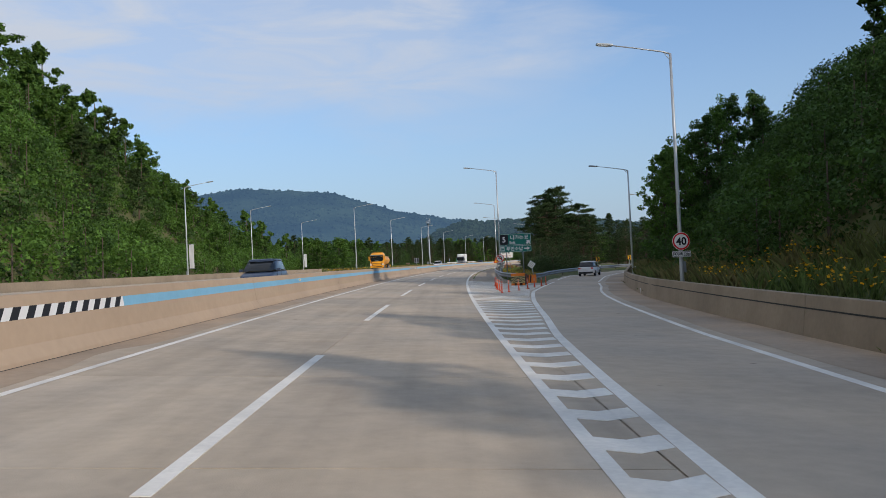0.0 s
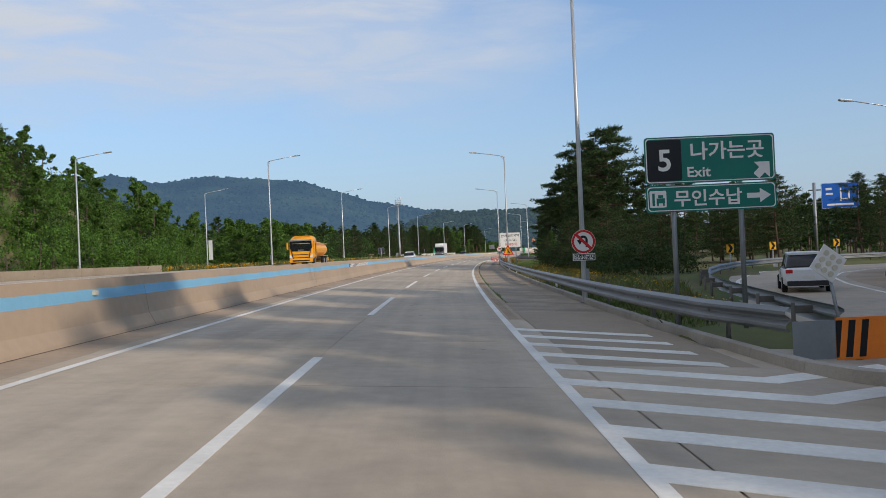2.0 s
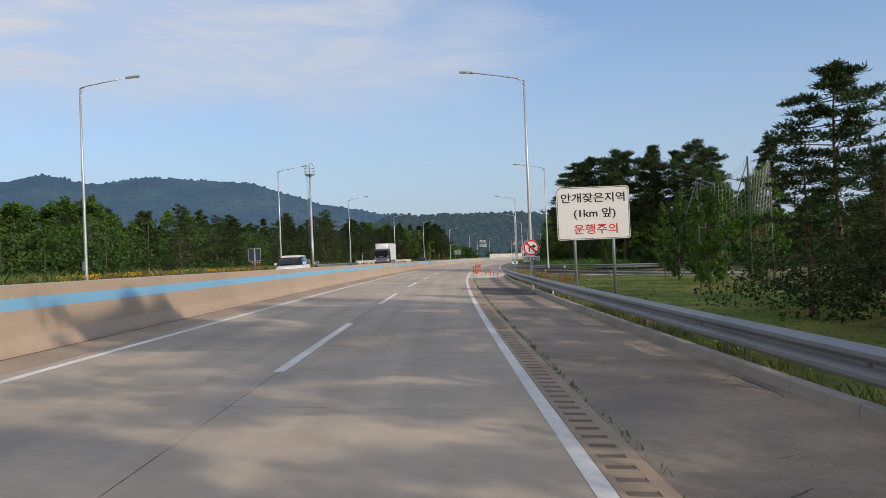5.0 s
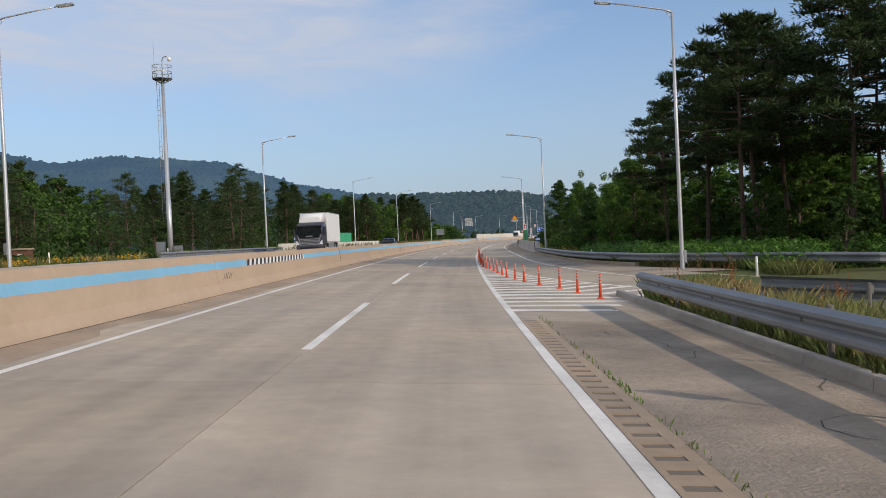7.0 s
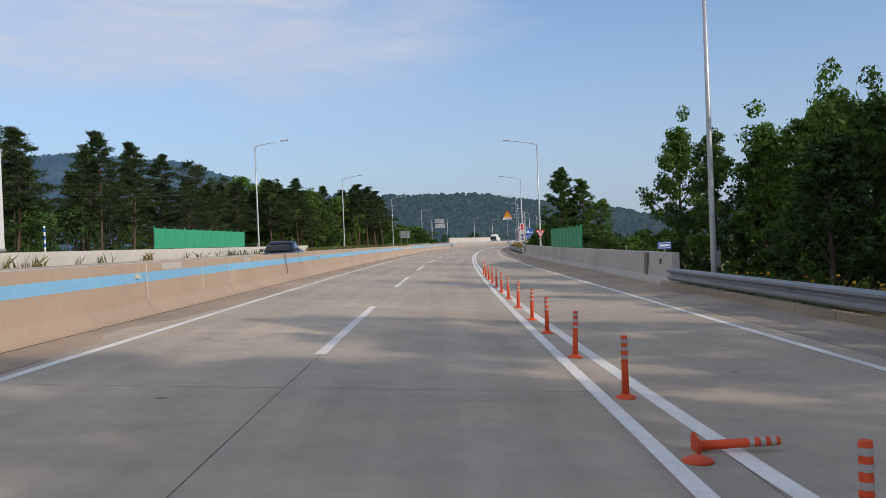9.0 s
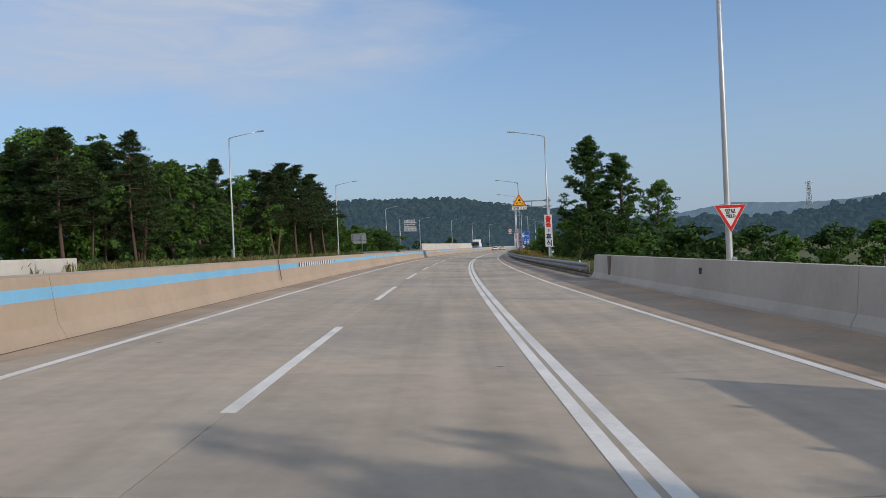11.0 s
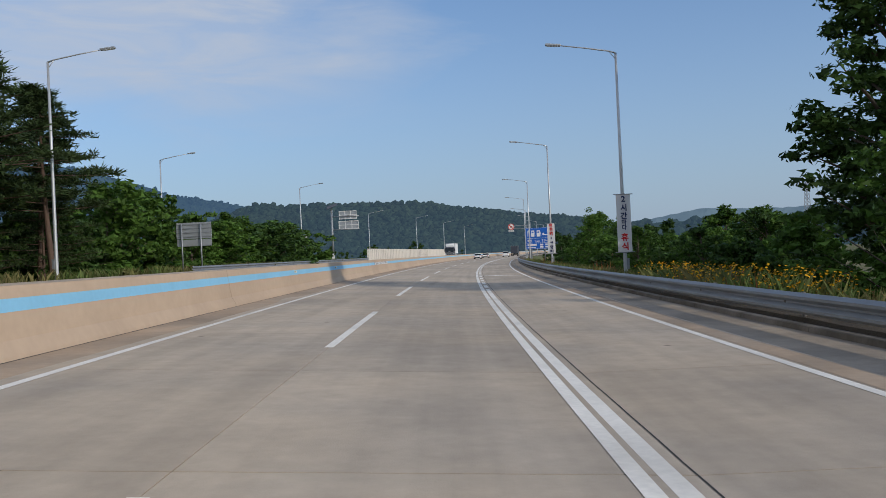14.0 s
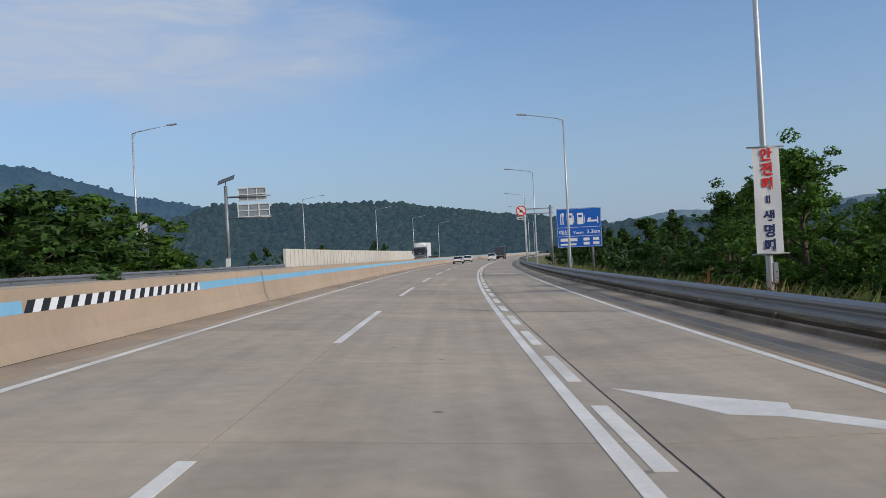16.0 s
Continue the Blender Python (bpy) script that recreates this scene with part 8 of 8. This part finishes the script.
# pines between the road and the exit ramp
for _k, _s, _d, _h in (("pine", 145, 19.0, 14.6), ("pine", 138, 16.4, 11.4), ("pine", 150, 17.0, 14.0), ("pine", 157, 18.5, 13.6), ("pine", 141, 22.5, 11.2), ("pine", 132, 23.0, 8.8), ("pine", 165, 17.5, 12.8), ("pine", 176, 23.0, 10.6), ("pine", 184, 20.5, 10.0), ("pine", 160, 15.5, 12.0)):
    plant("flatpine", _s, _d, _h, 1.2, "pines beside the exit ramp")
wood(["densepine"], 132, 150, 27, 52, 20, 6.0, 8.5, 63, 1.4, "dark pines behind the exit ramp")
wood(["densepine"], 113, 175, 13.2, 18.5, 32, 4.0, 6.0, 6, 1.35, "young pines beside the shoulder")
wood(["densepine"], 129, 180, 17.5, 25, 20, 5.0, 7.0, 61, 1.3, "young pines beside the shoulder")
undergrowth("dark brush between the young pines", 112, 178, lambda s: (12.5, min(21, lerp_table(EXIT_RAIL[:10], s) - 2)), 60000, 2.2, 0.09, 62, M_needle)
far_wood("pine wood behind the exit ramp", [(150, 225, 50, 80, 34, 7, 10, 1200), (115, 165, 46, 66, 20, 6, 8, 1200)], 34, None, True)
# saplings and pines round the entry ramp
for _s, _d, _h in ((199, 18.5, 5.6), (205, 18.5, 6.0), (192, 17.5, 5.8), (188.0, 15.6, 5.0), (213, 19.5, 5.6), (195, 21, 6.4), (202, 23, 6.6)):
    plant("broad", _s, _d, _h, 0.65, "young trees on the island")
for _s, _d, _h in ((252, 18.2, 13.0), (256, 20.5, 14.2), (261, 18.8, 13.2), (259, 23.5, 14.2), (250, 23, 14.2), (246.5, 26, 14.2), (243, 30, 14.0), (270, 18.5, 11.8), (248, 33, 13.6), (240, 38, 14), (254, 27, 14.0), (265, 25, 13.4), (249, 29.5, 13.8)):
    plant(TREE_RNG.choice(["flatpine", "pine"]), _s, _d, _h, 1.12, "pines behind the entry ramp")
wood(["bush", "broad"], 243, 275, 17.5, 34, 20, 2.2, 4.2, 8, 1.2, "undergrowth below the pines")
wood(["broad"], 226, 268, 30, 50, 20, 5.5, 8.0, 81, 1.2, "leafy trees behind the pines")
wood(["broad"], 260, 302, 23, 42, 20, 7.0, 9.5, 83, 1.2, "leafy trees behind the pines")
undergrowth("lush green weeds behind the ramp rail", 243, 268, lambda s: (lerp_table(RAIL_IN, s) + 1.0, lerp_table(RAIL_IN, s) + 8), 45000, 0.9, 0.1, 82, M_weed)
far_wood("leafy wood behind the entry ramp", [(236, 300, 36, 62, 34, 6, 9, 1400), (190, 240, 48, 70, 20, 7, 10, 1200)], 35)
wood(["tall"], 274, 300, 16.0, 20, 9, 7.4, 10.2, 9, 1.0, "trees beside the bridge")
wood(["tall"], 284, 330, 18, 26, 15, 12.4, 15.4, 91, 0.85, "trees beside the bridge")
# beside the merging lane
plant("poplar", 459.4, 21.8, 19.0, 1.35, "poplars")
plant("poplar", 460, 27.0, 16.6, 1.25, "poplars")
plant("tall", 462, 24.0, 12.0, 1.1, "poplars")
plant("tall", 444, 28.9, 11.2, 1.2, "poplars")
plant("broad", 446, 18.5, 8.2, 1.2)
plant("broad", 452, 17.6, 6.2, 1.3)
plant("broad", 439, 22.0, 7.2, 1.2)
wood(["bush", "broad"], 384, 450, 19, 34, 22, 2.6, 4.8, 10, 1.3, "bushes below the embankment")
wood(["broad", "bush"], 462, 545, 15.5, 21, 40, 3.0, 4.8, 12, 1.25, "trees behind the guard rail")
wood(["broad"], 470, 560, 21, 30, 26, 4.6, 6.4, 13, 1.3, "trees behind the guard rail")
for _s, _d, _h in ((505, 17.5, 5.8), (511, 18.8, 6.8), (517, 17, 7.8), (523, 18.5, 8.6), (530, 18, 7.6)):
    plant("tall", _s, _d, _h, 1.3)
far_wood("trees far along the road", [(545, 660, 17, 36, 40, 6.0, 9.5, 1300), (640, 820, 18, 50, 24, 5, 8, 1000), (640, 820, -60, -28, 22, 5, 8, 1000)], 36, M_leafdark)
# across the median, woods of pine and broadleaf
wood(["broad"], 200, 300, -46, -33, 22, 6.5, 9.0, 15, 1.2, "wood across the carriageway")
canopy("trees grown together across the carriageway", 205, 345, lambda s: -46, lambda s: -29, 130, 1.7, 2.8, 5.0, 7.6, 420, 0.17, 161, M_leafdark)
wood(["densepine", "pine"], 228, 330, -40, -27, 30, 6.5, 8.6, 16, 1.3, "pine wood across the carriageway")
wood(["pine", "densepine"], 305, 420, -38, -25, 44, 8.5, 12.0, 17, 1.25, "pine wood across the carriageway")
wood(["broad", "broad", "pine"], 398, 450, -36, -24.5, 36, 9.5, 13.0, 18, 1.15, "mixed wood across the carriageway")
for _s, _d, _h in ((441, -22.2, 11.5), (445, -23.0, 12.2), (454.5, -22.5, 13.6), (459, -25.5, 14.6), (465.5, -22.5, 13.4), (470, -24, 13.0), (474.5, -22.3, 12.0), (478, -25, 12.6), (452, -27, 13)):
    plant("pine", _s, _d, _h, 1.65, "pines across the carriageway")
wood(["densepine", "broad"], 452, 482, -32, -24, 12, 6.0, 9.0, 192, 1.3, "trees across the carriageway")
wood(["broad", "bush"], 448, 500, -34, -25, 24, 4.0, 7.0, 19, 1.2, "trees across the carriageway")
wood(["broad"], 500, 548, -40, -26, 22, 6.0, 8.0, 20, 1.3, "trees across the carriageway")
wood(["broad", "bush"], 514, 552, -29, -23.5, 20, 4.6, 6.6, 202, 1.5, "trees across the carriageway")
wood(["broad", "bush"], 545, 572, -34, -26, 8, 3.0, 4.5, 201, 1.3, "trees across the carriageway")
far_wood("broadleaf wood far across the carriageway", [(185, 320, -90, -46, 60, 8, 11, 1100), (420, 560, -80, -42, 44, 9, 12, 1100)], 37)
far_wood("pine wood far across the carriageway", [(230, 430, -85, -40, 60, 9, 13, 1100)], 38, None, True)
undergrowth("shrubs below the wood across the carriageway", 200, 500, lambda s: (-32, -24), 30000, 1.2, 0.2, 39, M_leafdark)

for _k in PROTO:
    for _o in PROTO[_k]:
        if _o.name not in USED:
            for _c in list(_o.children):
                bpy.data.objects.remove(_c)
            bpy.data.objects.remove(_o)

# ---- grass, stalks and flowers in the verges ----
M_turf = surface("mown_turf", (0.105, 0.165, 0.032), 0.95, vary=0.45, scale=0.35, bump=1.0, bscale=14, bdist=0.05, stain=0.2, coords="World", tint=(0.19, 0.19, 0.055), spec=0.1)
tagged(strip("lawn", span(150, 219, 2.3), lambda s: [(d, terrain(s, d) + 0.02) for d in (7.72, 9.0, 11.0, 13.0, 15.0, 18.0, 22.0)], M_turf), "mown green lawn on the island between road and ramp", "lawn", kind="structure")
def verge(name, label, s0, s1, dfun, count, h0, h1, mat, seed, w=0.012, lean=0.35, head=0.0, headmat=None):
    rng = np.random.default_rng(seed)
    v, f, hv = [], [], []
    clump = rng.uniform(size=(max(1, count // 14), 2))
    for i in range(count):
        cs, cd = clump[rng.integers(len(clump))]
        s = s0 + (s1 - s0) * cs + rng.normal() * 0.22
        a, b = dfun(s)
        d = a + (b - a) * cd + rng.normal() * 0.22
        if not (a <= d <= b and s0 <= s <= s1):
            continue
        p = A(s, d, (terrain(s, d) if abs(d) > 7.5 else H(s, d) + 0.03) - 0.03)
        h = rng.uniform(h0, h1)
        ang = rng.uniform(0, 6.283)
        lx, ly = rng.normal() * lean * h, rng.normal() * lean * h
        ww = w * rng.uniform(0.7, 1.6)
        n = len(v)
        v += [(p.x + ww * math.cos(ang), p.y + ww * math.sin(ang), p.z), (p.x - ww * math.cos(ang), p.y - ww * math.sin(ang), p.z), (p.x + lx * 0.4 - ww * 0.7 * math.cos(ang), p.y + ly * 0.4 - ww * 0.7 * math.sin(ang), p.z + h * 0.6), (p.x + lx, p.y + ly, p.z + h)]
        f.append((n, n + 1, n + 2, n + 3))
        if head:
            hv.append((p.x + lx, p.y + ly, p.z + h))
    tagged(new(name, np_mesh(name, np.array(v), np.array(f), mat)), label, name.replace("_", " "), kind="stuff")
    if head and hv:
        c = np.array(hv)
        k = len(c)
        out = []
        for q in range(2):
            u = rng.normal(size=(k, 3))
            u[:, 2] *= 0.4
            u /= np.linalg.norm(u, axis=1, keepdims=True)
            t = np.cross(u, np.array([0, 0, 1.0]) + rng.normal(size=(k, 3)) * 0.3)
            t /= np.linalg.norm(t, axis=1, keepdims=True)
            out.append(np.stack([c - u * head, c + t * head, c + u * head, c - t * head], 1).reshape(-1, 3))
        vv = np.concatenate(out)
        tagged(new(name + "_heads", np_mesh(name + "_heads", vv, np.arange(len(vv)).reshape(-1, 4), headmat)), label, "flowers", kind="stuff")
island = lambda s: (7.66, min(lerp_table(GORE_R, s) - 2.6, 15) if s < 150 else 15)
verge("grass", "long green grass in the verge", 76, 152, island, 14000, 0.12, 0.38, M_grass, 1, 0.008)
verge("grass", "mown green grass on the island", 150, 226, lambda s: (7.75, 22), 34000, 0.05, 0.13, M_lawn, 16, 0.02, 0.6)
verge("dry_grass", "dry orange grass below the guard rail", 150, 228, lambda s: (7.72, 8.1), 900, 0.1, 0.3, M_straw, 17, 0.01)
verge("grass", "grass growing against the kerb", 84, 230, lambda s: (7.72, 8.4), 7500, 0.08, 0.32, M_grass, 2)
verge("flower_stems", "yellow daisies on thin stems in the verge", 78, 150, lambda s: (8.2, min(lerp_table(GORE_R, s) - 2.6, 13)), 900, 0.3, 0.6, M_grass, 3, head=0.032, headmat=M_flower)
verge("grass", "tall dry grass at the rail's end", 213, 231, lambda s: (7.95, 10), 6500, 0.3, 0.8, M_straw, 5, 0.005, 0.3)
verge("grass", "green grass at the rail's end", 206, 231, lambda s: (7.8, 10.5), 4500, 0.15, 0.4, M_lawn, 51, 0.008)
def dock(s0, s1, d0, d1, n, h0, h1, seed):
    """Upright dock plants: a few stalks each, set with small rust-brown seeds."""
    rng = np.random.default_rng(seed)
    v = []
    for _ in range(n):
        s, d = rng.uniform(s0, s1), rng.uniform(d0, d1)
        base = np.array(A(s, d, terrain(s, d) - 0.02))
        for _ in range(int(rng.integers(2, 6))):
            h = rng.uniform(h0, h1)
            tip = base + np.array([rng.normal() * 0.09, rng.normal() * 0.09, h])
            a = rng.uniform(0, 6.283)
            w = np.array([math.cos(a), math.sin(a), 0]) * 0.006
            v += [base - w, base + w, tip]
            k = 55
            f = rng.uniform(0.35, 1.0, (k, 1))
            c = base + (tip - base) * f + rng.normal(size=(k, 3)) * 0.028 * (1.25 - f)
            q = rng.normal(size=(k, 3, 3)) * 0.014
            v += list((c[:, None] + q).reshape(-1, 3))
    v = np.array(v)
    tagged(new("dock_plants", np_mesh("dock_plants", v, np.arange(len(v)).reshape(-1, 3), M_drygrass)), "rust-brown seeding dock plants in the grass", "weeds", kind="stuff")
dock(206, 216, 7.9, 9.3, 46, 0.5, 1.0, 4)
dock(198, 212, 8.0, 12.5, 40, 0.35, 0.8, 41)
dock(216, 231, 8.2, 11.5, 12, 0.6, 1.1, 42)
dock(224, 240, 9.5, 12.0, 6, 0.8, 1.3, 43)
verge("grass", "long grass behind the guard rail", 378, 560, lambda s: (lerp_table(EDGE_R, s) + 0.5, lerp_table(EDGE_R, s) + 6), 24000, 0.25, 0.9, M_grass, 6, 0.015)
verge("flower_stems", "yellow daisies behind the guard rail", 446, 462, lambda s: (lerp_table(EDGE_R, s) + 1.0, lerp_table(EDGE_R, s) + 3.6), 900, 0.6, 1.25, M_grass, 7, head=0.045, headmat=M_flower)
verge("dry_stalks", "reddish dock stalks behind the guard rail", 405, 520, lambda s: (lerp_table(EDGE_R, s) + 0.8, lerp_table(EDGE_R, s) + 3), 260, 0.6, 1.2, M_drygrass, 8, 0.014, 0.08, 0.035, M_drygrass)
verge("grass", "tall grass above the ramp wall", 0, 118, lambda s: (lerp_table(WALL_R, s) + 0.5, lerp_table(WALL_R, s) + 5.5), 16000, 0.3, 1.0, M_grass, 9, 0.018)
verge("flower_stems", "yellow daisies above the ramp wall", 8, 32, lambda s: (lerp_table(WALL_R, s) + 0.9, lerp_table(WALL_R, s) + 4.5), 330, 0.5, 1.0, M_grass, 10, head=0.06, headmat=M_flower)
verge("grass", "meadow grass behind the entry ramp", 240, 297, lambda s: (lerp_table(RAIL_IN, s) + 0.3, 18), 16000, 0.2, 0.7, M_grass, 11, 0.018)
verge("flower_stems", "yellow daisies behind the entry ramp", 252, 296, lambda s: (11.8, 16), 520, 0.4, 0.8, M_grass, 12, head=0.06, headmat=M_flower)
verge("grass", "grass beyond the opposite carriageway", 60, 575, lambda s: (-24, -17.6), 26000, 0.25, 0.8, M_grass, 13, 0.03)
verge("flower_stems", "yellow daisies beyond the opposite carriageway", 70, 262, lambda s: (-27, -18.2), 9000, 0.2, 0.5, M_grass, 14, 0.012, head=0.065, headmat=M_flower)
# weeds in the joint beside the rumble strip
verge("weeds", "small green weeds in the joint of the shoulder", 86, 226, lambda s: (4.42, 4.54), 7000, 0.02, 0.09, M_lawn, 15, 0.01)
